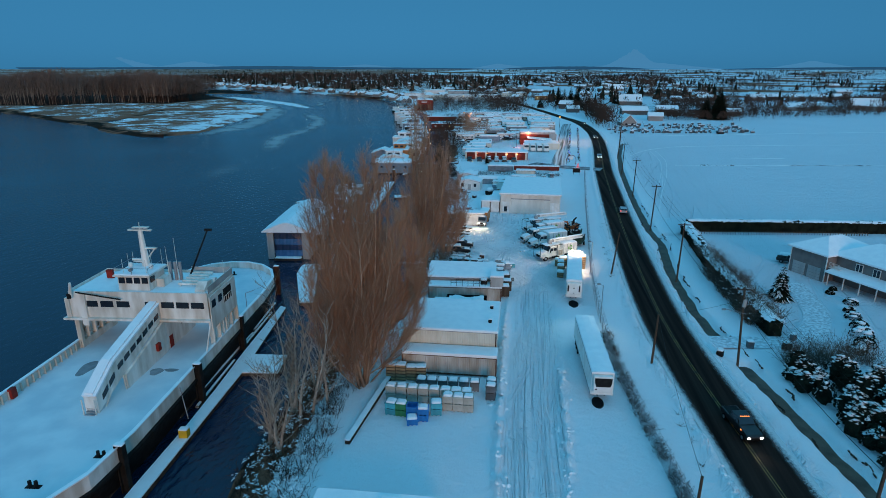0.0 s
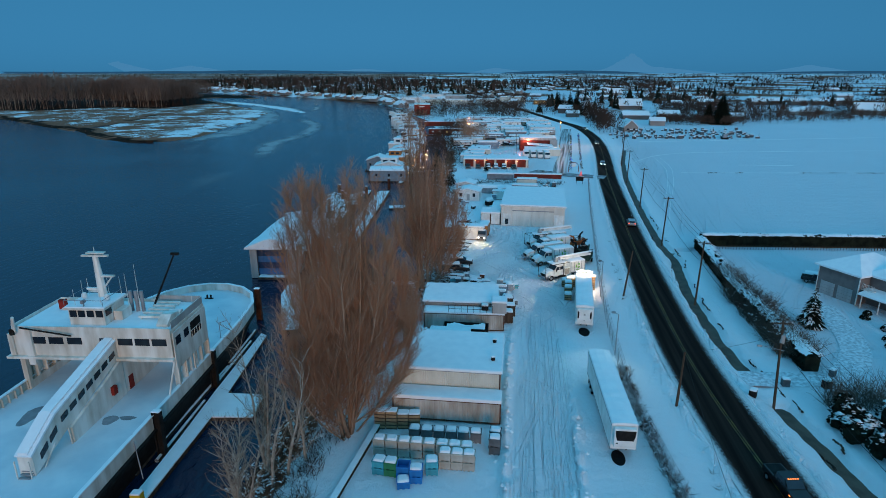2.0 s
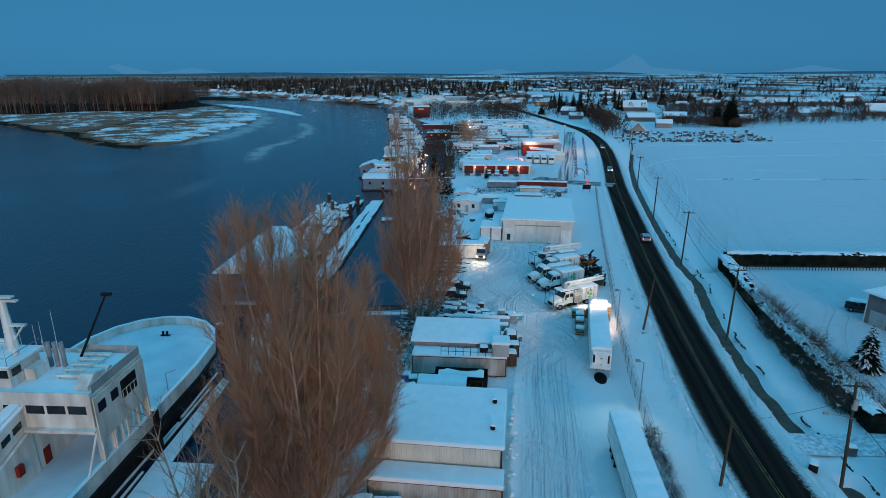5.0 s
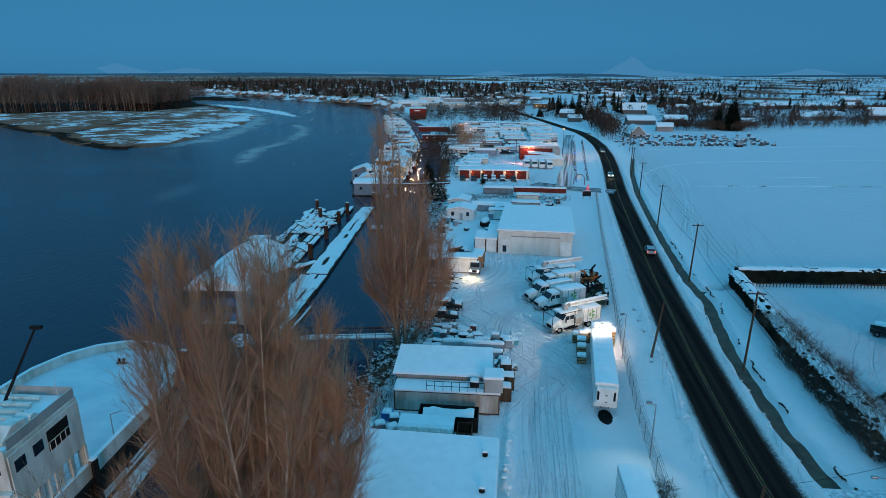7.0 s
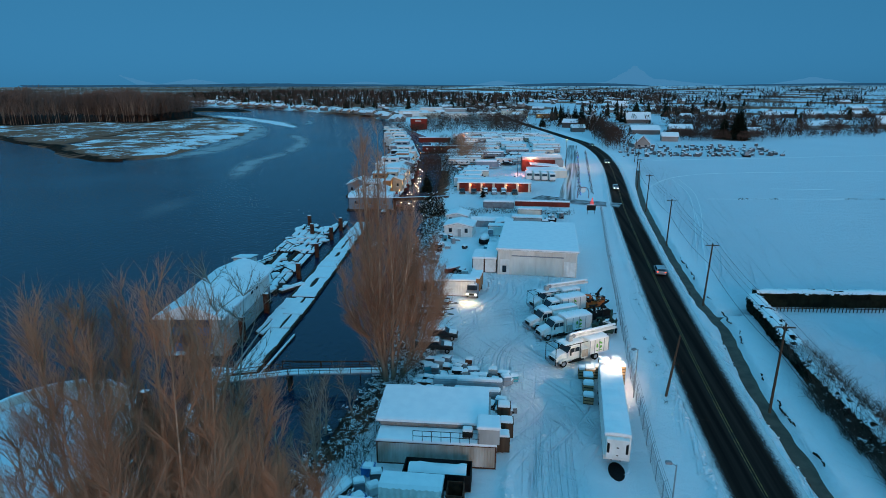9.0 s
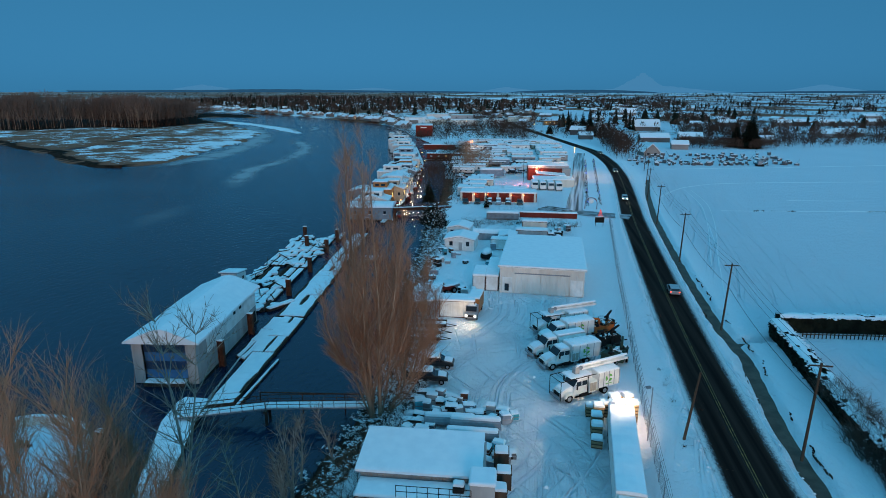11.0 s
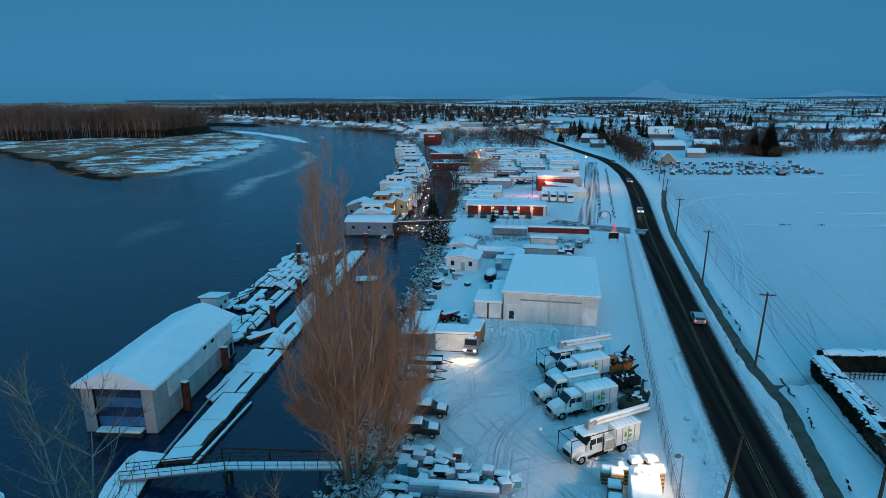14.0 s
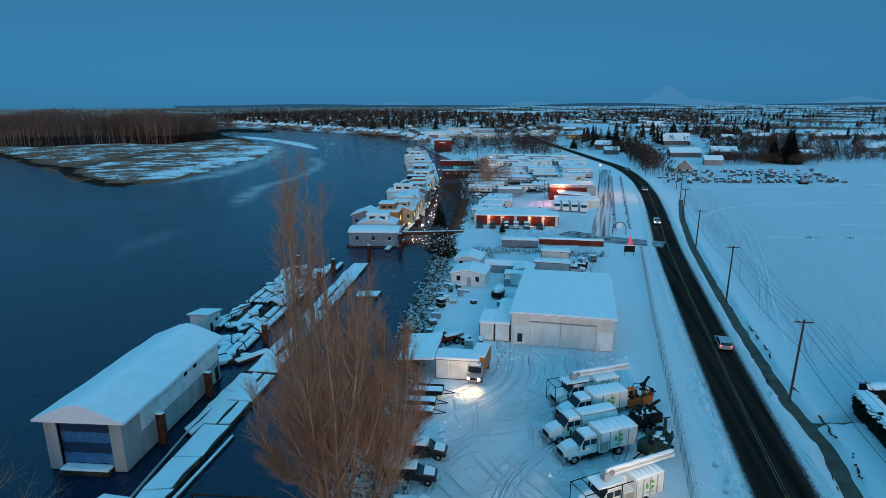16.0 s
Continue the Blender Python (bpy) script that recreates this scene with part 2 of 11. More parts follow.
ORANGE = material("orange_paint", (0.55, 0.14, 0.03), (0.38, 0.10, 0.03), 1.2, 0.5)
DKGREEN = material("dark_green_machine_paint", (0.03, 0.06, 0.045), (0.02, 0.04, 0.03), 1.2, 0.5)
LOGOGREEN = material("green_vinyl", (0.16, 0.45, 0.10), None, 1.0, 0.5)
BLUETARP = material("blue_tarpaulin", (0.06, 0.20, 0.40), (0.045, 0.15, 0.32), 0.8, 0.45, 0.2, 5)
DARKTARP = material("navy_tarpaulin", (0.02, 0.05, 0.12), (0.015, 0.04, 0.09), 0.8, 0.45, 0.2, 5)
LUMBER = material("sawn_lumber", (0.45, 0.30, 0.17), (0.34, 0.22, 0.12), 2.0, 0.7, 0.1, 30)
SIDING = material("taupe_house_siding", (0.22, 0.20, 0.19), (0.17, 0.155, 0.15), 0.7, 0.7, 0.1, 8)
OCHRE = material("ochre_house_siding", (0.48, 0.20, 0.075), (0.38, 0.155, 0.055), 0.8, 0.65)
BLUEGREY = material("blue_grey_siding", (0.26, 0.32, 0.37), (0.20, 0.25, 0.30), 0.8, 0.6)
TAN = material("tan_siding", (0.42, 0.36, 0.28), (0.34, 0.29, 0.22), 0.8, 0.6, vary=0.2)
CARDARK = material("dark_car_paint", (0.014, 0.014, 0.015), (0.009, 0.009, 0.009), 2, 0.3)
CARSILVER = material("silver_car_paint", (0.45, 0.47, 0.5), None, 2, 0.3, metal=0.3)
HAZEWALL = material("far_house_walls", (0.26, 0.24, 0.22), (0.17, 0.155, 0.145), 0.05, 0.7, vary=0.5)
GALV = material("galvanised_steel", (0.36, 0.38, 0.40), (0.28, 0.30, 0.32), 3, 0.45, metal=0.6)
WARM = glowing("warm_window_light", (1.0, 0.62, 0.25), 2.2)
AMBER = glowing("sodium_lamp", (1.0, 0.42, 0.12), 7)
MARKER = glowing("orange_marker_lamp", (1.0, 0.22, 0.05), 3)
COOL = glowing("white_lamp", (1.0, 0.90, 0.72), 14)
TAIL = glowing("red_lamp", (1.0, 0.08, 0.04), 4)
BLUELED = glowing("blue_festive_light", (0.12, 0.2, 1.0), 3)
REDLED = glowing("red_festive_light", (1.0, 0.10, 0.08), 0.9)

# ---------------------------------------------------------------- land and water
WATER = -2.6
SHORE = [(-24, -1500), (-24, 30), (-26.8, 61), (-27.5, 70), (-27.5, 85), (-26, 100), (-23, 112), (-21, 122), (-20.5, 130),
         (-21.5, 146), (-23.5, 166), (-26.5, 186), (-27.5, 208), (-32, 240), (-34, 280), (-40, 330), (-46, 372), (-62, 440),
         (-75, 500), (-100, 560), (-158, 708), (-314, 873), (-479, 996), (-640, 1080), (-900, 1250), (-6000, 3400)]
LAND = SHORE + [(-6500, 6500), (6500, 6500), (6500, -1500)]
ISLAND = [(-6000, 640), (-1500, 560), (-620, 535), (-476, 506), (-397, 456), (-349, 423), (-302, 399), (-274, 373), (-223, 339), (-210, 347), (-206, 364),
          (-205, 400), (-216, 466), (-227, 521), (-250, 590), (-335, 690), (-420, 780), (-470, 850), (-430, 853), (-373, 845), (-425, 920), (-490, 958), (-640, 1000), (-820, 1120), (-6000, 3000)]
CREEK = [(-290, 372), (-298, 393), (-305, 417), (-311, 455), (-321, 500), (-330, 540)]
BAR = [(-204, 580), (-219, 606), (-250, 652), (-283, 687), (-321, 724), (-372, 764), (-390, 760), (-349, 713), (-308, 684), (-270, 642), (-236, 604), (-214, 580)]
ROAD = [(30, 0), (28, 40), (25.4, 74), (23.9, 90), (23.3, 105), (23.8, 125), (24.9, 150), (26.3, 175), (27.8, 200), (30.6, 243), (33, 268),
        (36, 300), (38.6, 334), (40, 374), (39, 410), (36, 442), (31, 464), (23, 499), (13, 543), (3, 585), (-5, 620), (-26, 720), (-50, 900)]
FENCE = [(17, 58), (15.3, 73), (14.5, 80), (13.5, 91), (13.6, 110), (14.6, 130), (16.2, 152), (18.9, 189), (23.2, 240)]
DITCH = [(36, 60), (34, 75), (32.8, 84), (31.7, 91), (30.9, 96.2), (30.6, 101), (29.7, 110), (30.0, 128), (31.3, 140), (32.6, 150), (31.9, 160), (33.2, 187), (35.5, 220), (38, 250), (43, 290), (50, 330)]


def away(poly, X, Y, closed=True):
    """Distance to a line or outline, and where a point lies inside it."""
    best, inside = np.full(X.shape, 1e9), np.zeros(X.shape, bool)
    pts = list(poly) + ([poly[0]] if closed else [])
    for (ax, ay), (bx, by) in zip(pts, pts[1:]):
        dx, dy = bx - ax, by - ay
        s = np.clip(((X - ax) * dx + (Y - ay) * dy) / (dx * dx + dy * dy), 0, 1)
        best = np.minimum(best, np.hypot(X - ax - s * dx, Y - ay - s * dy))
        if closed and dy:
            inside ^= ((ay > Y) != (by > Y)) & (X < dx * (Y - ay) / dy + ax)
    return best, inside


def smooth_noise(X, Y, scale, seed):
    rng = np.random.RandomState(seed)
    out = np.zeros(X.shape)
    for k in range(7):
        a, p = rng.uniform(0, 6.283), rng.uniform(0, 6.283)
        f = rng.uniform(0.6, 1.8) * 6.283 / scale
        out += np.sin((X * math.cos(a) + Y * math.sin(a)) * f + p)
    return out / 4.0


def spaced(a, b, n):
    return list(np.linspace(a, b, n, endpoint=False))


def stretch_to(a, b, first, grow):
    out, step = [], first
    while a < b:
        out.append(a)
        a += step
        step *= grow
    return out + [b]


def height(X, Y):
    d, ins = away(LAND, X, Y)
    sd = np.where(ins, d, -d) + smooth_noise(X, Y, 9, 3) * 0.5
    steep = np.interp(sd, [-12, -3, 0, 1.5, 5.5, 7], [-6, -4.2, -2.75, -1.9, -0.15, 0.0])
    flat = np.interp(sd, [-30, -8, 0, 15, 40], [-6, -4.2, -2.7, -1.2, 0.0])
    z = np.where(Y < 300, steep, flat)
    d2, in2 = away(ISLAND, X, Y)
    s2 = np.where(in2, d2, -d2) + smooth_noise(X, Y, 60, 4) * 5
    z2 = np.interp(s2, [-40, -6, 0, 2, 8, 60, 140], [-7, -4, -2.7, -1.9, -1.6, -1.2, -0.2])
    dc, _ = away(CREEK, X, Y, False)
    z2 = np.where(s2 > 0, z2 - np.interp(dc, [2.5, 5], [1.6, 0.0]), z2)
    z2 += np.where((s2 > 4) & (s2 < 120), smooth_noise(X, Y, 34, 11) * 0.55, 0)
    d3, in3 = away(BAR, X, Y)
    z3 = np.interp(np.where(in3, d3, -d3), [-20, 0, 6], [-6, -2.65, -2.2])
    land = z
    z = np.maximum(np.maximum(z, z2), z3)
    on = (land > -0.4) & (z2 < -2.9) & (Y < 420)
    dr, _ = away(ROAD, X, Y, False)
    # ploughed banks of snow beside the carriageway, the road bed itself sunk under its own sheet
    bank = 0.32 * np.exp(-((dr - 4.4) / 0.7) ** 2) * (1 + 0.5 * smooth_noise(X, Y, 5, 8)) - np.interp(dr, [3.3, 3.9], [0.35, 0.0])
    z = np.where(on & (Y < 700), z + bank, z)
    dd, _ = away(DITCH, X, Y, False)
    z = np.where(on, z - np.interp(dd + 0.12 * smooth_noise(X, Y, 6, 5), [0.75, 1.55], [1.25, 0.0]) * np.interp(abs(Y - 96), [2.0, 3.5], [0.15, 1.0]), z)
    de, _ = away([(32.2, 155.2), (38.4, 156.6)], X, Y, False)
    z = np.where(on, np.minimum(z, np.interp(de, [0.5, 1.3], [-1.1, 0.5])), z)
    # heaps and ridges left by the plough in the yard
    yard = on & (X > -14) & (X < 14) & (Y > 40) & (Y < 215)
    ridge = 0.75 * np.exp(-((X + 0.35 - 0.6 * np.sin(Y * 0.05)) / 0.45) ** 2) * np.interp(Y, [55, 66, 104, 112], [0, 1, 1, 0.1]) * (0.75 + 0.5 * smooth_noise(X, Y, 4, 21) + 0.5 * smooth_noise(X, Y, 1.4, 25))
    ridge += 0.45 * np.exp(-((X - 6.6 - 0.02 * (Y - 70)) / 0.5) ** 2) * np.interp(Y, [62, 70, 84, 96], [0, 1, 1, 0]) * (1 + smooth_noise(X, Y, 3, 22))
    ridge += 0.55 * np.exp(-((Y - 167.5 - 0.05 * X) / 1.6) ** 2) * np.interp(X, [-12, -4, 8, 14], [0.5, 1, 1, 0.3]) * (0.7 + 0.8 * smooth_noise(X, Y, 3, 23))
    ridge += 0.5 * np.exp(-(((X + 11) / 2.2) ** 2 + ((Y - 143) / 3.0) ** 2)) * (0.8 + 0.6 * smooth_noise(X, Y, 2.5, 24))
    # wheel ruts down the lane
    for c, w, dp in ((1.1, 0.3, 0.06), (2.9, 0.3, 0.08), (5.3, 0.3, 0.07)):
        ridge -= dp * np.exp(-((X - c - 0.012 * (Y - 70) - 0.22 * np.sin(Y * 0.07 + c) - 0.1 * np.sin(Y * 0.23 + 2 * c)) / w) ** 2) * np.interp(Y, [45, 60, 112, 122], [0.4, 1, 1, 0])
    z = np.where(yard, z + np.maximum(ridge, -0.18), z)
    z += np.where(yard & (Y > 108), 0.05 * smooth_noise(X, Y, 1.6, 33) + 0.04 * smooth_noise(X, Y, 0.9, 34), 0)
    z += np.where(on, 0.05 * smooth_noise(X, Y, 11, 31) + 0.03 * smooth_noise(X, Y, 3.3, 32), 0)
    return z


xs = sorted(set(np.round([*stretch_to(70, 420, 2.5, 1.03), *stretch_to(420, 6400, 20, 1.15), *spaced(-46, -2, 56), *spaced(-2, 9, 42), *spaced(9, 46, 68), *spaced(46, 70, 20),
                          *[-v for v in stretch_to(46, 620, 2.6, 1.025)], *[-v for v in stretch_to(620, 6400, 14, 1.15)]], 3)))
ys = sorted(set(np.round([*spaced(-1400, 0, 12), *spaced(0, 50, 25), *spaced(50, 180, 215), *spaced(180, 330, 130), *spaced(330, 640, 62), *spaced(640, 1100, 50),
                          *stretch_to(1100, 4930, 14, 1.10)], 3)))
GX, GY = np.meshgrid(np.array(xs), np.array(ys))
GZ = height(GX, GY)
nx, ny = len(xs), len(ys)
gv = np.stack([GX, GY, GZ], -1).reshape(-1, 3)
i0 = (np.arange(ny - 1)[:, None] * nx + np.arange(nx - 1)[None]).ravel()
gf = np.stack([i0, i0 + 1, i0 + nx + 1, i0 + nx], 1)
gme = bpy.data.meshes.new("ground")
gme.from_pydata(gv.tolist(), [], gf.tolist())
gme.shade_smooth()
# ground cover masks: bare bank or marsh, and driven snow
dl, il = away(LAND, GX, GY)
di, ii = away(ISLAND, GX, GY)
bare_v = np.where(il & (GY < 330), np.interp(dl + 0.8 * smooth_noise(GX, GY, 7, 43), [0, 3.0, 5.5, 7.5], [1.25, 0.95, 0.62, 0.0]), 0)
reed = 0.72 + 0.12 * smooth_noise(GX, GY, 60, 52) + 0.09 * smooth_noise(GX, GY, 21, 53)
east = np.interp(GX + 0.22 * (GY - 340), [-232, -200], [0, 1])
reed = reed - 0.18 * east * np.interp(di, [30, 70], [1, 0])
edge_mud = np.interp(di + 1.5 * smooth_noise(GX, GY, 17, 54), [0, 6, 10], [1.3, 1.3, 0]) * (1 - east * np.interp(GY, [345, 380], [0, 1]))
dc, _ = away(CREEK, GX, GY, False)
bare_v = np.where(ii, np.maximum(np.maximum(reed, edge_mud), np.interp(dc + 0.8 * smooth_noise(GX, GY, 14, 55), [3, 6], [1.3, 0])), bare_v)
bare_v = np.where(ii & (GY > np.interp(GX, [-1500, -700, -525, -483, -440, -372], [645, 586, 567, 564, 606, 606]) - 4) & (GX < -372), 1.3, bare_v)
far_bare = (0.5 + 0.5 * smooth_noise(GX, GY, 260, 41)) * np.interp(GY, [420, 520, 900], [0, 0.6, 1.0]) * np.interp(GX - 0.09 * GY, [60, 140], [1.15, 1.1])
far_bare = np.maximum(far_bare, np.interp(GX - 0.02 * GY, [-40, 60], [0.64, 0.0]) * np.interp(dl, [18, 60], [0.3, 1.0]) * np.interp(GY, [490, 560, 1300, 1900], [0, 1, 1, 0.3]))
far_bare = np.maximum(far_bare, np.interp(GX, [-520, -380], [0.70, 0.0]) * np.interp(GY, [900, 1150], [0, 1]))
bare_v = np.where(il & (GY >= 330), np.maximum(bare_v, far_bare), bare_v)
db, ib = away(BAR, GX, GY)
bare_v = np.where(~il & ~ii, np.where(ib, np.interp(db, [0, 2.5], [0.9, 0.35]), 1.0), bare_v)
lane_v = np.interp(GX - 0.012 * (GY - 70), [-0.6, 0.6, 5.6, 7.2], [0, 1, 1, 0]) * np.interp(GY, [30, 55, 112, 124], [0.4, 1, 1, 0.0])
wear_v = np.interp(GX, [-14, -9, 9, 12.5], [0, 1, 1, 0.2]) * np.interp(GY, [108, 118, 166, 172], [0, 1, 1, 0.4])
wear_v = np.maximum(wear_v, 0.35 * lane_v)
garden = 0.4 * np.interp(GX, [39.5, 42], [0, 1]) * np.interp(GX, [60, 75], [1, 0]) * np.interp(GY, [94, 99, 150, 156], [0, 1, 1, 0])
wear_v = np.maximum(np.maximum(wear_v, garden), np.interp(GX, [-24, -18, 10, 14], [0, 0.7, 0.7, 0]) * np.interp(GY, [196, 204, 226, 330], [0, 1, 1, 0.8]))
wear_v = np.maximum(wear_v, 0.5 * np.interp(abs(GX - np.interp(GY, [p[1] for p in ROAD], [p[0] for p in ROAD])), [3.6, 4.6, 6.0], [1, 1, 0]) * (GY < 420))
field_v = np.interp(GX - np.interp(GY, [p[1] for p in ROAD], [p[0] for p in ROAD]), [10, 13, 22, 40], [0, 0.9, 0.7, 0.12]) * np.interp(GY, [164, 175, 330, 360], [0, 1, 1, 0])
# "thin" marks snow right of the road, toned down for the weaker light there
right_dim_v = np.interp(GX - np.interp(GY, [p[1] for p in ROAD], [p[0] for p in ROAD]), [9, 14], [0, 1])
for key, mask in (("thin", right_dim_v), ("field", field_v), ("lane", lane_v), ("wear", wear_v), ("bare", bare_v)):
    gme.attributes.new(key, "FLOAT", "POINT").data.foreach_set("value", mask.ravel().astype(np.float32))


def ground_material():
    m = bpy.data.materials.new("snowy_ground")
    m.use_nodes = True
    n, l = m.node_tree.nodes, m.node_tree.links
    b = n["Principled BSDF"]
    b.inputs["Roughness"].default_value, b.inputs["Specular IOR Level"].default_value = 0.85, 0.04
    geo = n.new("ShaderNodeNewGeometry")

    def noise_at(scale, detail=5.0, stretch=(1, 1, 1), rough=0.55):
        t, mp = n.new("ShaderNodeTexNoise"), n.new("ShaderNodeMapping")
        mp.inputs["Scale"].default_value = stretch
        l.new(geo.outputs["Position"], mp.inputs[0])
        l.new(mp.outputs[0], t.inputs[0])
        t.inputs["Scale"].default_value, t.inputs["Detail"].default_value, t.inputs["Roughness"].default_value = scale, detail, rough
        return t.outputs["Fac"]

    def math_node(op, a, c, clamp=False):
        k = n.new("ShaderNodeMath")
        k.operation, k.use_clamp = op, clamp
        for i, v in enumerate((a, c)):
            if isinstance(v, (int, float)):
                k.inputs[i].default_value = v
            else:
                l.new(v, k.inputs[i])
        return k.outputs[0]

    def attribute(name):
        a = n.new("ShaderNodeAttribute")
        a.attribute_name = name
        return a.outputs["Fac"]

    def mixed(fac, a, c):
        k = n.new("ShaderNodeMix")
        k.data_type = "RGBA"
        l.new(fac, k.inputs[0])
        for i, v in ((6, a), (7, c)):
            if isinstance(v, tuple):
                k.inputs[i].default_value = (*v, 1)
            else:
                l.new(v, k.inputs[i])
        return k.outputs[2]

    coarse, mid, grain = noise_at(0.12), noise_at(0.9), noise_at(14.0, 3)
    snow = mixed(coarse, (0.84, 0.86, 0.89), (0.91, 0.92, 0.94))
    def long_marks(turn, across, along, low, high, sway=2.0):
        """Narrow wheel marks drawn out in one direction."""
        t, mp, k = n.new("ShaderNodeTexNoise"), n.new("ShaderNodeMapping"), n.new("ShaderNodeMapRange")
        mp.vector_type = "TEXTURE"
        mp.inputs["Scale"].default_value, mp.inputs["Rotation"].default_value = (1 / across, 1 / along, 1.0), (0, 0, turn)
        bend, off, swing = n.new("ShaderNodeTexNoise"), n.new("ShaderNodeVectorMath"), n.new("ShaderNodeVectorMath")
        bend.inputs["Scale"].default_value, bend.inputs["Detail"].default_value = 0.035, 0.5
        off.operation, swing.operation = "SUBTRACT", "MULTIPLY_ADD"
        off.inputs[1].default_value, swing.inputs[1].default_value = (0.5, 0.5, 0.5), (sway, sway, 0)
        l.new(geo.outputs["Position"], bend.inputs[0])
        l.new(bend.outputs["Color"], off.inputs[0])
        l.new(off.outputs[0], swing.inputs[0])
        l.new(geo.outputs["Position"], swing.inputs[2])
        l.new(swing.outputs[0], mp.inputs[0])
        l.new(mp.outputs[0], t.inputs[0])
        t.inputs["Scale"].default_value, t.inputs["Detail"].default_value, t.inputs["Roughness"].default_value = 1.0, 2.5, 0.6
        k.inputs["From Min"].default_value, k.inputs["From Max"].default_value = low, high
        l.new(t.outputs["Fac"], k.inputs[0])
        return k.outputs[0]

    lane_t = math_node("ADD", long_marks(-0.012, 0.95, 0.01, 0.48, 0.68), math_node("MULTIPLY", long_marks(0.02, 2.2, 0.012, 0.50, 0.66), 0.45))
    wide_t = long_marks(-0.25, 1.1, 0.02, 0.52, 0.64, 16.0)
    for turn in (0.35, 0.85, -0.9):
        wide_t = math_node("MAXIMUM", wide_t, math_node("MULTIPLY", long_marks(turn, 1.15, 0.025, 0.53, 0.64, 18.0), math_node("MULTIPLY", math_node("SUBTRACT", noise_at(0.06 + 0.01 * turn, 1.0), 0.42), 6.0, True)))
    rut = math_node("ADD", math_node("MULTIPLY", math_node("MULTIPLY", lane_t, 1.5), attribute("lane")), math_node("MULTIPLY", math_node("MULTIPLY", wide_t, 1.6), attribute("wear")))
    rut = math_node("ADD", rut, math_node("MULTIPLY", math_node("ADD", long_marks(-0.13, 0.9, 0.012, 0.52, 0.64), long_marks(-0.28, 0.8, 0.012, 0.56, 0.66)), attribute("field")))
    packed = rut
    # right of the road the weaker light is mixed into the snow colour
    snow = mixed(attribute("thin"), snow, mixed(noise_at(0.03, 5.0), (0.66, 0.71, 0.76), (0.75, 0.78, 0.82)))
    snow = mixed(math_node("MULTIPLY", packed, 0.17), snow, (0.66, 0.70, 0.76))
    soil = mixed(noise_at(0.5), (0.14, 0.062, 0.040), (0.42, 0.18, 0.11))
    wet = n.new("ShaderNodeMapRange")
    wet.inputs["From Min"].default_value, wet.inputs["From Max"].default_value = 1.02, 1.2
    l.new(attribute("bare"), wet.inputs[0])
    soil = mixed(wet.outputs[0], soil, (0.022, 0.013, 0.009))
    patch = math_node("ADD", math_node("ADD", math_node("MULTIPLY", noise_at(0.10, 8.0, (0.6, 0.9, 1), 0.72), 0.5), math_node("MULTIPLY", noise_at(0.34, 5.0, (1, 0.6, 1), 0.7), 0.3)), math_node("MULTIPLY", mid, 0.2))
    cut = math_node("SUBTRACT", attribute("bare"), math_node("SUBTRACT", math_node("MULTIPLY", patch, 2.0), 0.42))
    l.new(mixed(math_node("MULTIPLY", cut, 8.0, True), snow, soil), b.inputs["Base Color"])
    bm, bm2 = n.new("ShaderNodeBump"), n.new("ShaderNodeBump")
    bm.inputs["Strength"].default_value, bm.inputs["Distance"].default_value = 1.0, 0.35
    bm2.inputs["Strength"].default_value, bm2.inputs["Distance"].default_value = 1.0, 0.9
    l.new(math_node("ADD", math_node("ADD", mid, math_node("MULTIPLY", noise_at(0.22, 6.0, (0.6, 1.4, 1), 0.6), math_node("MULTIPLY", attribute("thin"), 2.2))), math_node("MULTIPLY", grain, 0.35)), bm.inputs["Height"])
    l.new(math_node("SUBTRACT", math_node("MULTIPLY", attribute("wear"), math_node("MULTIPLY", noise_at(1.6, 5, (1, 0.7, 1), 0.65), 0.45)), math_node("MULTIPLY", rut, 0.26)), bm2.inputs["Height"])
    l.new(bm.outputs[0], bm2.inputs["Normal"])
    l.new(bm2.outputs[0], b.inputs["Normal"])
    return m


ground = new("ground", gme)
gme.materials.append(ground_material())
tagged(ground, "snow-covered yard, fields and muddy river bank", "ground", kind="structure")


def water_material():
    m = bpy.data.materials.new("river_water")
    m.use_nodes = True
    n, l = m.node_tree.nodes, m.node_tree.links
    b = n["Principled BSDF"]
    b.inputs["Base Color"].default_value = (0.003, 0.018, 0.043, 1)
    b.inputs["Roughness"].default_value = 0.12
    b.inputs["IOR"].default_value = 1.33
    geo = n.new("ShaderNodeNewGeometry")
    mp = n.new("ShaderNodeMapping")
    mp.inputs["Scale"].default_value, mp.inputs["Rotation"].default_value = (1.0, 0.55, 1), (0, 0, 0.5)
    l.new(geo.outputs["Position"], mp.inputs[0])
    wv, big = n.new("ShaderNodeTexNoise"), n.new("ShaderNodeTexNoise")
    wv.inputs["Scale"].default_value, wv.inputs["Detail"].default_value = 0.9, 4
    big.inputs["Scale"].default_value, big.inputs["Detail"].default_value = 0.02, 4
    l.new(mp.outputs[0], wv.inputs[0])
    l.new(geo.outputs["Position"], big.inputs[0])
    calm = n.new("ShaderNodeMapRange")
    calm.inputs["From Min"].default_value, calm.inputs["From Max"].default_value = 0.35, 0.65
    calm.inputs["To Min"].default_value, calm.inputs["To Max"].default_value = 0.5, 1.0
    l.new(big.outputs["Fac"], calm.inputs[0])
    bm = n.new("ShaderNodeBump")
    bm.inputs["Distance"].default_value = 0.35
    l.new(calm.outputs[0], bm.inputs["Strength"])
    l.new(wv.outputs["Fac"], bm.inputs["Height"])
    l.new(bm.outputs[0], b.inputs["Normal"])
    return m


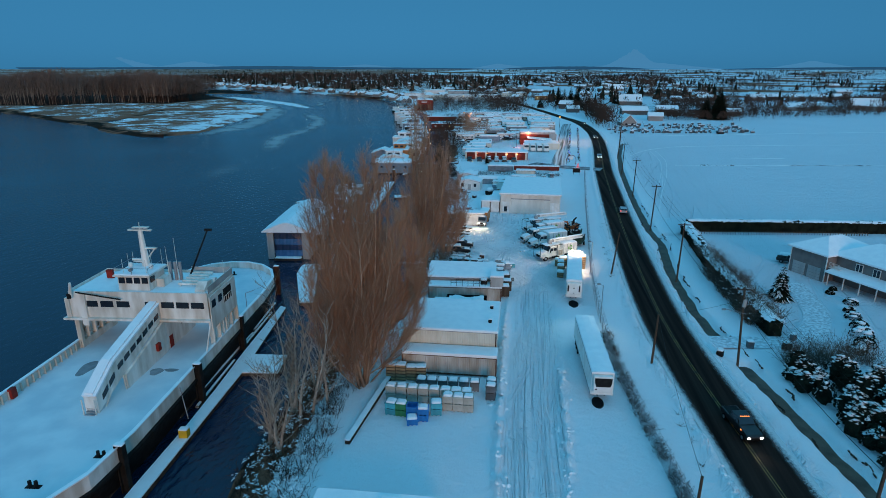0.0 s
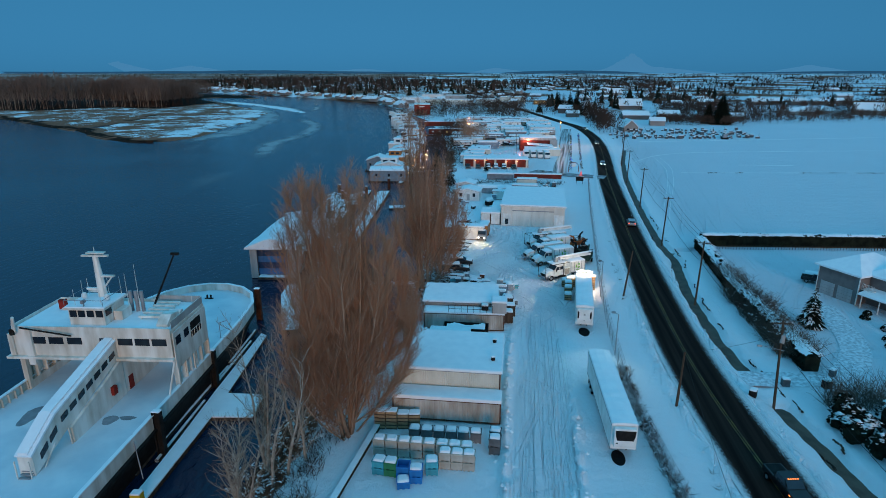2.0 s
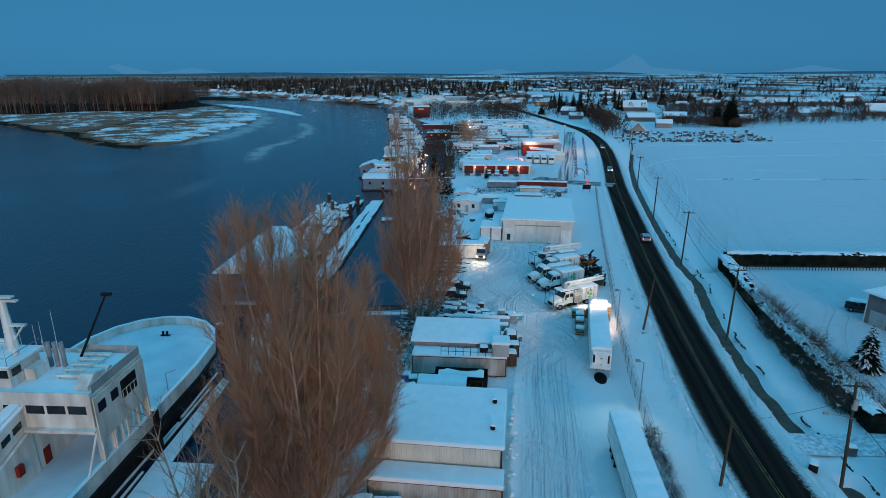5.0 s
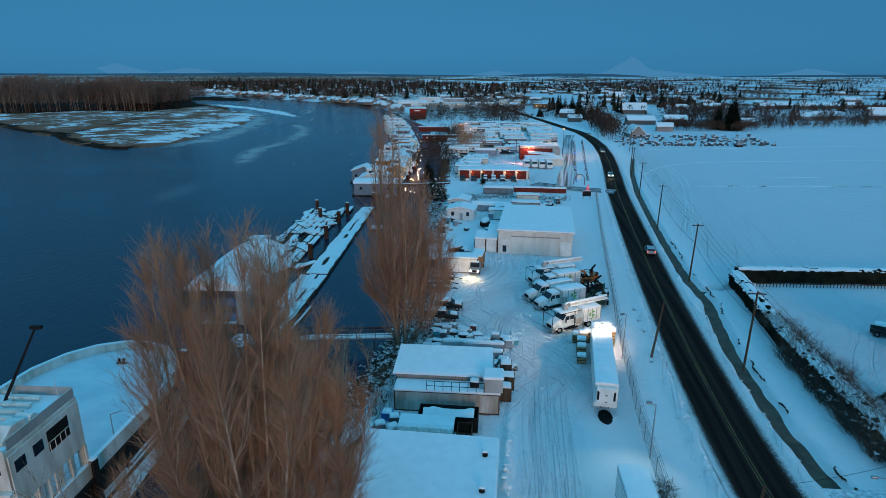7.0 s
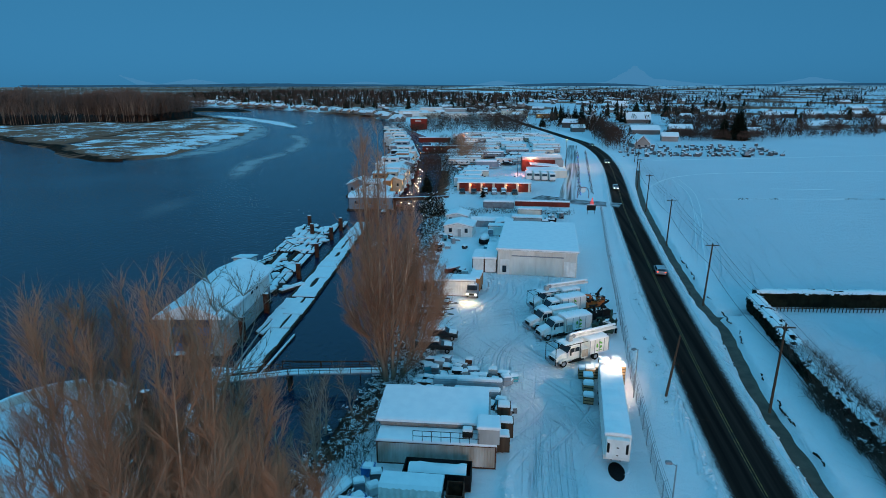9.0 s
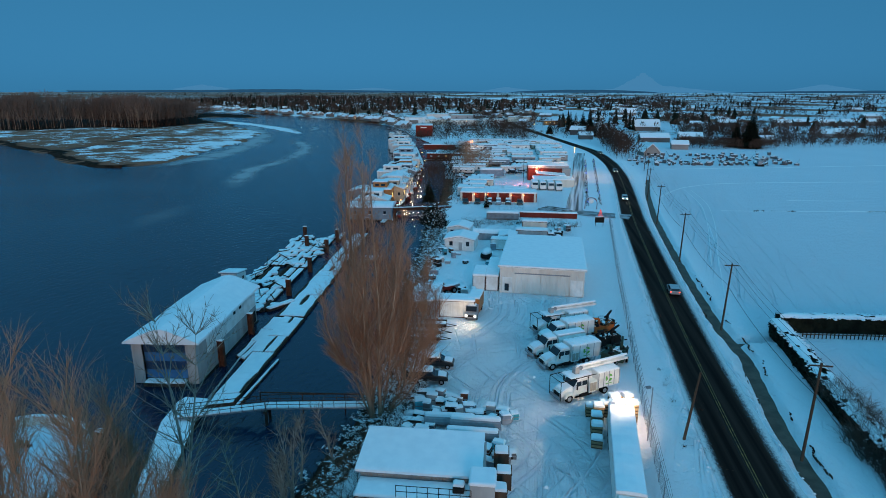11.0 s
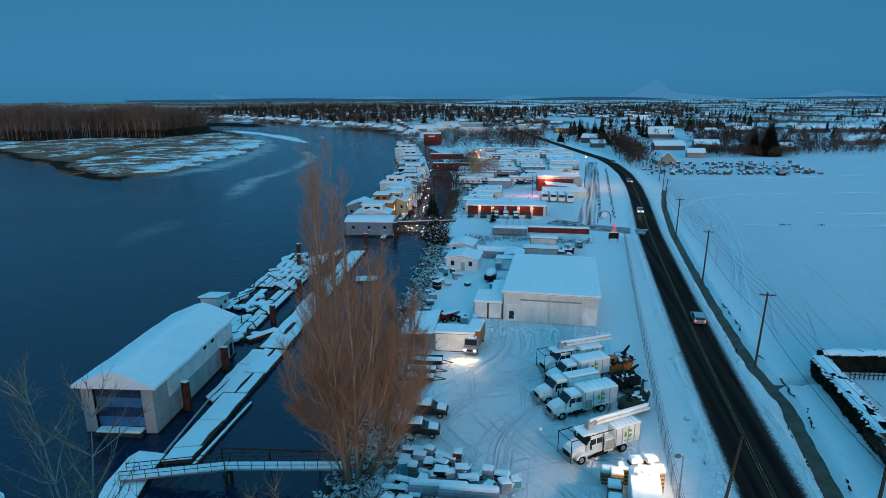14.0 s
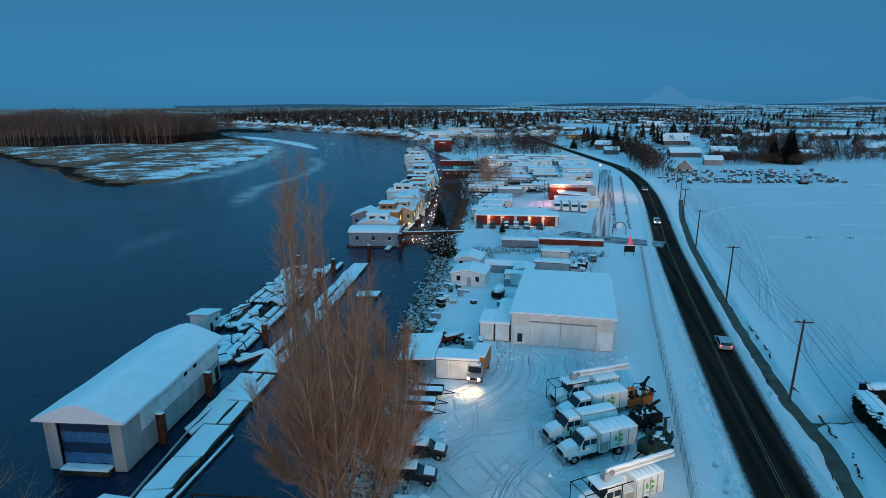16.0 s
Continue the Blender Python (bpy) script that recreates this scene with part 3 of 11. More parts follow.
wm = MB()
wm.add([(-6400, -1400, WATER), (300, -1400, WATER), (300, 3600, WATER), (-6400, 3600, WATER)], [(0, 1, 2, 3)])
river = part("river", wm, water_material())
tagged(river, "dark blue rippled river water", "river", kind="structure")


def strip(line, half, z, step=3.0):
    """A flat band along a line, with its sampled middle."""
    pts = []
    for (ax, ay), (bx, by) in zip(line, line[1:]):
        k = max(1, int(math.hypot(bx - ax, by - ay) / step))
        pts += [(ax + (bx - ax) * i / k, ay + (by - ay) * i / k) for i in range(k)]
    pts.append(line[-1])
    for _ in range(8):
        pts = [pts[0]] + [tuple((a[i] + 2 * b[i] + c[i]) / 4 for i in (0, 1)) for a, b, c in zip(pts, pts[1:], pts[2:])] + [pts[-1]]
    mb, side = MB(), []
    for i, p in enumerate(pts):
        a, b = pts[max(0, i - 1)], pts[min(len(pts) - 1, i + 1)]
        d = math.hypot(b[0] - a[0], b[1] - a[1])
        nx_, ny_ = -(b[1] - a[1]) / d, (b[0] - a[0]) / d
        side.append((nx_, ny_))
        mb.v += [(p[0] + nx_ * half, p[1] + ny_ * half, z), (p[0], p[1], z + 0.06), (p[0] - nx_ * half, p[1] - ny_ * half, z)]
        if i:
            k = 3 * i
            mb.f += [(k - 3, k - 2, k + 1, k), (k - 2, k - 1, k + 2, k + 1)]
    return mb, pts, side


def slush_material():
    """Thin floating slush: broken up by noise, clear water between."""
    m = bpy.data.materials.new("floating_slush")
    m.use_nodes = True
    n, l = m.node_tree.nodes, m.node_tree.links
    b, out = n["Principled BSDF"], n["Material Output"]
    b.inputs["Base Color"].default_value, b.inputs["Roughness"].default_value = (0.45, 0.48, 0.5, 1), 0.6
    clear, mix = n.new("ShaderNodeBsdfTransparent"), n.new("ShaderNodeMixShader")
    geo, no, at, mul, ramp = n.new("ShaderNodeNewGeometry"), n.new("ShaderNodeTexNoise"), n.new("ShaderNodeAttribute"), n.new("ShaderNodeMath"), n.new("ShaderNodeMapRange")
    no.inputs["Scale"].default_value, no.inputs["Detail"].default_value = 0.09, 7
    at.attribute_name = "cover"
    mul.operation = "MULTIPLY"
    l.new(geo.outputs["Position"], no.inputs[0])
    l.new(no.outputs["Fac"], mul.inputs[0])
    l.new(at.outputs["Fac"], mul.inputs[1])
    ramp.inputs["From Min"].default_value, ramp.inputs["From Max"].default_value = 0.12, 0.62
    ramp.inputs["To Max"].default_value = 0.75
    l.new(mul.outputs[0], ramp.inputs[0])
    l.new(ramp.outputs[0], mix.inputs[0])
    l.new(clear.outputs[0], mix.inputs[1])
    l.new(b.outputs[0], mix.inputs[2])
    l.new(mix.outputs[0], out.inputs[0])
    return m


FLOATSLUSH = slush_material()
for line, half, cover in (([(-418, 788), (-377, 752), (-346, 734), (-301, 692), (-259, 655), (-216, 604)], 13, 1.4), ([(-248, 698), (-220, 654), (-208, 586)], 8, 1.2),
                          ([(-197, 530), (-166, 480), (-151, 448), (-139.6, 394), (-141, 355), (-146, 342), (-134, 329), (-127, 299), (-117, 279)], 9, 1.35), ([(-139, 379), (-133, 411)], 7, 1.2),
                          ([(-117, 280), (-122, 252), (-119, 227), (-115, 210), (-106, 195)], 16, 0.55), ([(-203, 338), (-195, 350), (-190, 372), (-194, 418), (-211, 498), (-231, 549), (-312, 690)], 16, 1.5)):
    sb, _, _ = strip(line, half, WATER + 0.012, 6.0)
    sb.v = [(x, y, WATER + 0.03) for x, y, z in sb.v]
    ob = part("slush_streak", sb, FLOATSLUSH)
    cv = ob.data.attributes.new("cover", "FLOAT", "POINT")
    cv.data.foreach_set("value", np.array([cover * min(1.0, (i // 3) / 7, (len(sb.v) // 3 - 1 - i // 3) / 7) if i % 3 == 1 else 0.0 for i in range(len(sb.v))], np.float32))
    tagged(ob, "pale streak of floating slush on the river", "slush", kind="structure")


MUD = material("wet_river_mud", (0.050, 0.026, 0.016), (0.016, 0.009, 0.006), 0.3, 0.9, 0.4, 3)
mud, mr = MB(), random.Random(12)
_, mpts, mside = strip([(-640, 538), (-476, 506), (-397, 456), (-349, 423), (-302, 399), (-274, 373), (-223, 339), (-212, 344)], 1, 0, 4.0)
for i, (p, s) in enumerate(zip(mpts, mside)):
    wide = (5.5 + 2.0 * math.sin(i * 0.31) + 1.5 * math.sin(i * 0.83) + mr.uniform(-0.5, 0.5)) * min(1.0, 0.15 + i / 40) * min(1.0, (len(mpts) - i) / 6)
    for d, z in ((-2.5, -2.9), (0.5, -2.35), (wide * 0.6, -1.45), (wide, -1.95)):
        mud.v.append((p[0] + s[0] * d, p[1] + s[1] * d, z + mr.uniform(-0.1, 0.1)))
    if i:
        k = 4 * i
        mud.f += [(k - 4 + j, k + j, k + 1 + j, k - 3 + j) for j in range(3)]
tagged(part("mud_bank", mud, MUD, smooth=True), "dark wet mud bank along the island marsh", "mud", kind="structure")


def asphalt_material():
    """Wheel paths and slush drawn out along the road."""
    m = material("wet_asphalt", (0.040, 0.026, 0.021), (0.013, 0.009, 0.008), 0.5, 0.9, 0.15, 25, streak=1)
    for k in m.node_tree.nodes:
        if k.type == "MAPPING":
            k.inputs["Scale"].default_value, k.inputs["Rotation"].default_value = (1.9, 0.035, 1), (0, 0, 0.03)
    return m


ASPHALT = asphalt_material()
rmb, rpts, rside = strip(ROAD, 3.3, 0.03)
road = part("road", rmb, ASPHALT)
tagged(road, "dark wet two-lane asphalt road", "road", kind="structure")
lane = MB()
for off in (-0.14, 0.14):
    o = len(lane.v)
    for i, (p, s) in enumerate(zip(rpts, rside)):
        lane.v += [(p[0] + s[0] * (off - 0.05), p[1] + s[1] * (off - 0.05), 0.098), (p[0] + s[0] * (off + 0.05), p[1] + s[1] * (off + 0.05), 0.098)]
        if i:
            k = o + 2 * i
            lane.f.append((k - 2, k - 1, k + 1, k))
LINEYELLOW = material("worn_yellow_line", (0.24, 0.15, 0.045), (0.05, 0.04, 0.03), 1.2, 0.6)
part("centre_line", lane, LINEYELLOW, road, "worn double yellow line")


def faded_snow(name, colour, attr, scale=1.6):
    """Snow that thins out over what lies under it: cover attribute broken up by noise."""
    m = bpy.data.materials.new(name)
    m.use_nodes = True
    n, l = m.node_tree.nodes, m.node_tree.links
    b, out = n["Principled BSDF"], n["Material Output"]
    b.inputs["Roughness"].default_value, b.inputs["Specular IOR Level"].default_value = 0.7, 0.1
    clear, mix, geo, no, at = n.new("ShaderNodeBsdfTransparent"), n.new("ShaderNodeMixShader"), n.new("ShaderNodeNewGeometry"), n.new("ShaderNodeTexNoise"), n.new("ShaderNodeAttribute")
    no.inputs["Scale"].default_value, no.inputs["Detail"].default_value, no.inputs["Roughness"].default_value = scale, 8, 0.72
    at.attribute_name = attr
    add, ramp, tone = n.new("ShaderNodeMath"), n.new("ShaderNodeMapRange"), n.new("ShaderNodeMix")
    l.new(geo.outputs["Position"], no.inputs[0])
    l.new(no.outputs["Fac"], add.inputs[0])
    l.new(at.outputs["Fac"], add.inputs[1])
    ramp.inputs["From Min"].default_value, ramp.inputs["From Max"].default_value = 0.72, 1.25
    l.new(add.outputs[0], ramp.inputs[0])
    tone.data_type = "RGBA"
    tone.inputs[6].default_value, tone.inputs[7].default_value = (*(0.55 * c for c in colour), 1), (*colour, 1)
    l.new(no.outputs["Fac"], tone.inputs[0])
    l.new(tone.outputs[2], b.inputs["Base Color"])
    l.new(ramp.outputs[0], mix.inputs[0])
    l.new(clear.outputs[0], mix.inputs[1])
    l.new(b.outputs[0], mix.inputs[2])
    l.new(mix.outputs[0], out.inputs[0])
    return m


edge_slush = faded_snow("roadside_slush", (0.80, 0.80, 0.80), "cover", 4.5)
for sgn in (-1, 1):
    eb = MB()
    inner, outer = (2.1, 3.95) if sgn < 0 else (2.5, 3.95)
    covers = []
    for i, (p, q) in enumerate(zip(rpts, rside)):
        if p[1] > 470:
            break
        for j in range(5):
            a_ = sgn * (inner + (outer - inner) * j / 4)
            eb.v.append((p[0] + q[0] * a_, p[1] + q[1] * a_, 0.10 + 0.016 * j))
            covers.append((0.0, 0.16, 0.38, 0.72, 1.1)[j])
        if i:
            k = 5 * i
            eb.f += [(k - 5 + j, k - 4 + j, k + 1 + j, k + j) if sgn < 0 else (k + j, k + 1 + j, k - 4 + j, k - 5 + j) for j in range(4)]
    ob = part("slush_edge", eb, edge_slush)
    ob.data.attributes.new("cover", "FLOAT", "POINT").data.foreach_set("value", np.array(covers, np.float32))
    tagged(ob, "dirty slush along the edge of the road", "slush", kind="structure")
side_street = strip([(30, 245), (22, 247), (13, 250), (4, 256)], 3.6, 0.14)[0]
WETSLUSH = material("trodden_street_slush", (0.42, 0.44, 0.46), (0.035, 0.028, 0.025), 0.55, 0.6, 0.3, 6, detail=8)
tagged(part("side_street", side_street, WETSLUSH), "slushy side street joining the road", "road", kind="structure")
frontage = strip([(14, 252), (15, 268), (18.4, 298), (21.5, 348), (25.5, 400), (28, 425)], 2.6, 0.13)[0]
SLUSH = material("slushy_lane", (0.74, 0.76, 0.78), (0.06, 0.05, 0.045), 0.9, 0.5, 0.3, 6, streak=1)
for k_ in SLUSH.node_tree.nodes:
    if k_.type == "MAPPING":
        k_.vector_type = "TEXTURE"
        k_.inputs["Scale"].default_value, k_.inputs["Rotation"].default_value = (0.8, 40, 1), (0, 0, -0.081)
tagged(part("frontage_lane", frontage, SLUSH), "slush-covered lane beside the trailer park", "road", kind="structure")
drive = strip([(28.0, 98.5), (32.0, 97.5), (37.0, 97.0), (42.0, 98.5), (47, 104), (49.5, 114), (50.5, 126)], 1.9, 0.05)[0]
DRIVESLUSH = material("trodden_drive", (0.74, 0.77, 0.80), (0.42, 0.44, 0.47), 2.2, 0.55, 0.4, 7, streak=1)
tagged(part("driveway", drive, DRIVESLUSH), "slushy driveway crossing the ditch to the house", "driveway", kind="structure")
dm = strip(DITCH, 1.3, -0.95)[0]
branch = strip([(32.4, 155.2), (38.4, 156.6)], 1.1, -0.96)[0]
dm.add(branch.v, branch.f)
ICE = material("muddy_ditch_ice", (0.125, 0.090, 0.066), (0.075, 0.054, 0.041), 0.6, 0.5, 0.1, 8)
tagged(part("ditch_ice", dm, ICE), "grey-brown half-frozen ditch water", "ditch", kind="structure")

# lumps thrown up by the plough beside the lane, before the warehouse and along the road
def snow_lumps(name, label, spots, seed, low, high):
    rng = np.random.RandomState(seed)
    p = np.array(spots, float)
    z = height(p[:, 0], p[:, 1])
    shape = np.array([(1, 0, 0), (0.3, 0.9, 0), (-0.7, 0.6, 0), (-0.8, -0.5, 0), (0.2, -1, 0), (0.4, 0.2, 0.8), (-0.4, 0.1, 0.9), (0, -0.4, 0.75)])
    faces = np.array([(0, 1, 5), (1, 2, 6), (1, 6, 5), (2, 3, 6), (3, 4, 7), (3, 7, 6), (4, 0, 5), (4, 5, 7), (5, 6, 7)])
    v, f = [], []
    for i in range(len(p)):
        a, r = rng.uniform(0, 6.283), low + (high - low) * rng.uniform(0, 1) ** 2.2
        q = shape * r * rng.uniform(0.7, 1.25, (8, 3)) * (1, rng.uniform(0.6, 1.0), rng.uniform(0.55, 0.95))
        f += (faces + 8 * i).tolist()
        v += (np.stack([q[:, 0] * math.cos(a) - q[:, 1] * math.sin(a), q[:, 0] * math.sin(a) + q[:, 1] * math.cos(a), q[:, 2] - 0.04], 1) + (p[i, 0], p[i, 1], z[i])).tolist()
    me = bpy.data.meshes.new(name)
    me.from_pydata(v, [], f)
    tagged(part(name, me, SNOW), label, "snow", kind="stuff")


lr = random.Random(77)
windrow = [(-0.35 + 0.6 * math.sin(y * 0.05) + lr.gauss(0, 0.5), y) for y in (lr.uniform(58, 108) for _ in range(230))]
windrow += [(6.6 + 0.02 * (y - 70) + lr.gauss(0, 0.45), y) for y in (lr.uniform(62, 92) for _ in range(150))]
windrow += [(x, 167.5 + 0.05 * x + lr.gauss(0, 1.3)) for x in (lr.uniform(-11, 13) for _ in range(260))]
windrow += [(lr.gauss(-11, 1.4), lr.gauss(143, 2.2)) for _ in range(90)] + [(lr.gauss(11.5, 0.5), lr.uniform(108, 165)) for _ in range(170)] + [(lr.uniform(-9, 10), lr.uniform(112, 166)) for _ in range(150)]
snow_lumps("yard_snow_lumps", "lumps of ploughed snow along the yard lane", windrow, 78, 0.06, 0.36)
verge = []
for _ in range(1500):
    y = lr.uniform(48, 230)
    verge.append((float(np.interp(y, [q[1] for q in ROAD], [q[0] for q in ROAD])) + lr.choice((-1, -1, 1)) * (4.0 + abs(lr.gauss(0, 0.9))), y))
snow_lumps("verge_snow_lumps", "crumbled snow thrown up beside the road", verge, 79, 0.05, 0.22)

# old vehicle tracks across the field, ridges of pushed snow
for line, half in (([(46, 282), (54, 300), (68, 315), (86, 321), (141, 332), (220, 344)], 0.5), ([(62, 360), (110, 372), (171, 390), (260, 410)], 0.6), ([(40, 196), (50, 236), (57, 270), (58, 300)], 0.16), ([(41.5, 196), (52, 236), (59.5, 272), (60.5, 300)], 0.16),
                   ([(37, 176), (46, 214), (51, 240)], 0.15), ([(110, 203), (140, 209), (190, 214)], 0.25), ([(88, 282), (110, 284)], 0.3), ([(60, 259.5), (120, 267), (230, 279)], 0.3)):
    tb, _, _ = strip(line, half, -0.06, 4.0)
    tb.v = [(x, y, z + (0.12 + 0.05 * math.sin(i * 1.7) if i % 3 == 1 else 0.0)) for i, (x, y, z) in enumerate(tb.v)]
    tagged(part("snow_ridge", tb, SNOW, None, smooth=True), "long low ridge of snow along an old track", "snow", kind="structure")

# far hills and snow mountains at the edge of sight, haze painted as glow
HAZEGLOW1 = glowing("haze_glow_hills", (0.018, 0.075, 0.15), 1.0)
HAZEGLOW2 = glowing("haze_glow_mountains", (0.056, 0.216, 0.405), 1.0)


def ridge_line(name, y, spans, mat, label, seed):
    rng = random.Random(seed)
    mb = MB()
    for x0, x1, h, peak in spans:
        n = 60
        pts = []
        for i in range(n + 1):
            u = i / n
            e = math.sin(math.pi * u) ** 0.6 if not peak else max(0.0, 1 - abs(u - peak) / (peak if u < peak else 1 - peak)) ** 1.25
            pts.append((x0 + (x1 - x0) * u, h * e * (1 + rng.uniform(-0.06, 0.06)) + 2))
        mb.profile([(x0, -60)] + pts + [(x1, -60)], y, y + 60)
    tagged(part(name, mb, mat), label, "mountain", kind="structure")


ridge_line("far_hills", 4700, [(-9500, -1900, 15, 0), (-4400, -250, 17, 0), (-2950, -1300, 23, 0), (-200, 880, 20, 0), (1400, 4600, 18, 0)], HAZEGLOW1, "low dark wooded hills on the horizon, haze put in as glow", 3)
ridge_line("far_mountains", 4840, [(520, 1040, 142, 0.53), (300, 1500, 62, 0.45), (-4700, -3500, 92, 0.4), (-4000, -3000, 96, 0.55), (-5600, -4300, 70, 0.5), (-3300, -2300, 60, 0.5), (1700, 2500, 58, 0.45), (-500, 150, 42, 0.4), (-1900, -900, 36, 0.6)], HAZEGLOW2, "snow mountains, their pale haze put in as glow", 5)

# ---------------------------------------------------------------- trees
def tubes(segments, sides=3):
    """One mesh of tapered sticks: rows of x0 y0 z0 x1 y1 z1 r0 r1."""
    s = np.array(segments, float)
    p0, p1, r0, r1 = s[:, :3], s[:, 3:6], s[:, 6], s[:, 7]
    w = p1 - p0
    w /= np.linalg.norm(w, axis=1, keepdims=True) + 1e-9
    a = np.where(np.abs(w[:, 2:3]) > 0.9, np.array([[1.0, 0, 0]]), np.array([[0, 0, 1.0]]))
    u = np.cross(w, a)
    u /= np.linalg.norm(u, axis=1, keepdims=True) + 1e-9
    t = np.cross(w, u)
    rings = []
    for p, r in ((p0, r0), (p1, r1)):
        for i in range(sides):
            b = 2 * math.pi * i / sides
            rings.append(p + r[:, None] * (math.cos(b) * u + math.sin(b) * t))
    v = np.stack(rings, 1).reshape(-1, 3)
    base = np.arange(len(s))[:, None] * 2 * sides
    f = np.concatenate([base + np.array([[i, (i + 1) % sides, sides + (i + 1) % sides, sides + i]]) for i in range(sides)])
    me = bpy.data.meshes.new("sticks")
    me.from_pydata(v.tolist(), [], f.tolist())
    return me


def spikes(segments):
    """One mesh of three-sided pointed twigs: rows of x0 y0 z0 x1 y1 z1 r."""
    s = np.array(segments, float)
    p0, p1, r = s[:, :3], s[:, 3:6], s[:, 6:7]
    w = p1 - p0
    w /= np.linalg.norm(w, axis=1, keepdims=True) + 1e-9
    a = np.where(np.abs(w[:, 2:3]) > 0.9, np.array([[1.0, 0, 0]]), np.array([[0, 0, 1.0]]))
    u = np.cross(w, a)
    u /= np.linalg.norm(u, axis=1, keepdims=True) + 1e-9
    q = np.cross(w, u)
    ring = [p0 + r * (math.cos(b) * u + math.sin(b) * q) for b in (0.0, 2.094, 4.189)]
    v = np.stack(ring + [p1], 1).reshape(-1, 3)
    base = np.arange(len(s))[:, None] * 4
    f = np.concatenate([base + np.array([[i, (i + 1) % 3, 3]]) for i in range(3)])
    me = bpy.data.meshes.new("twigs")
    me.from_pydata(v.tolist(), [], f.tolist())
    return me


def joined(a, b):
    """Two meshes in one."""
    bm = bmesh.new()
    bm.from_mesh(a)
    bm.from_mesh(b)
    bm.to_mesh(a)
    bm.free()
    bpy.data.meshes.remove(b)
    return a


def bent(rng, d, spread, up):
    q = Vector((d[0] + rng.gauss(0, spread), d[1] + rng.gauss(0, spread), d[2] + rng.gauss(0, spread) * 0.6 + up))
    return q.normalized()


def limb(rng, out, p, d, length, r, steps, wander, up):
    """Adds a limb as a chain of sticks; returns the points along it."""
    pts = [(Vector(p), r, d)]
    for i in range(steps):
        d = bent(rng, d, wander, up)
        q = pts[-1][0] + d * (length / steps)
        rr = r * (1 - (i + 1) / steps) + 0.012
        out.append((*pts[-1][0], *q, pts[-1][1], rr))
        pts.append((q, rr, d))
    return pts


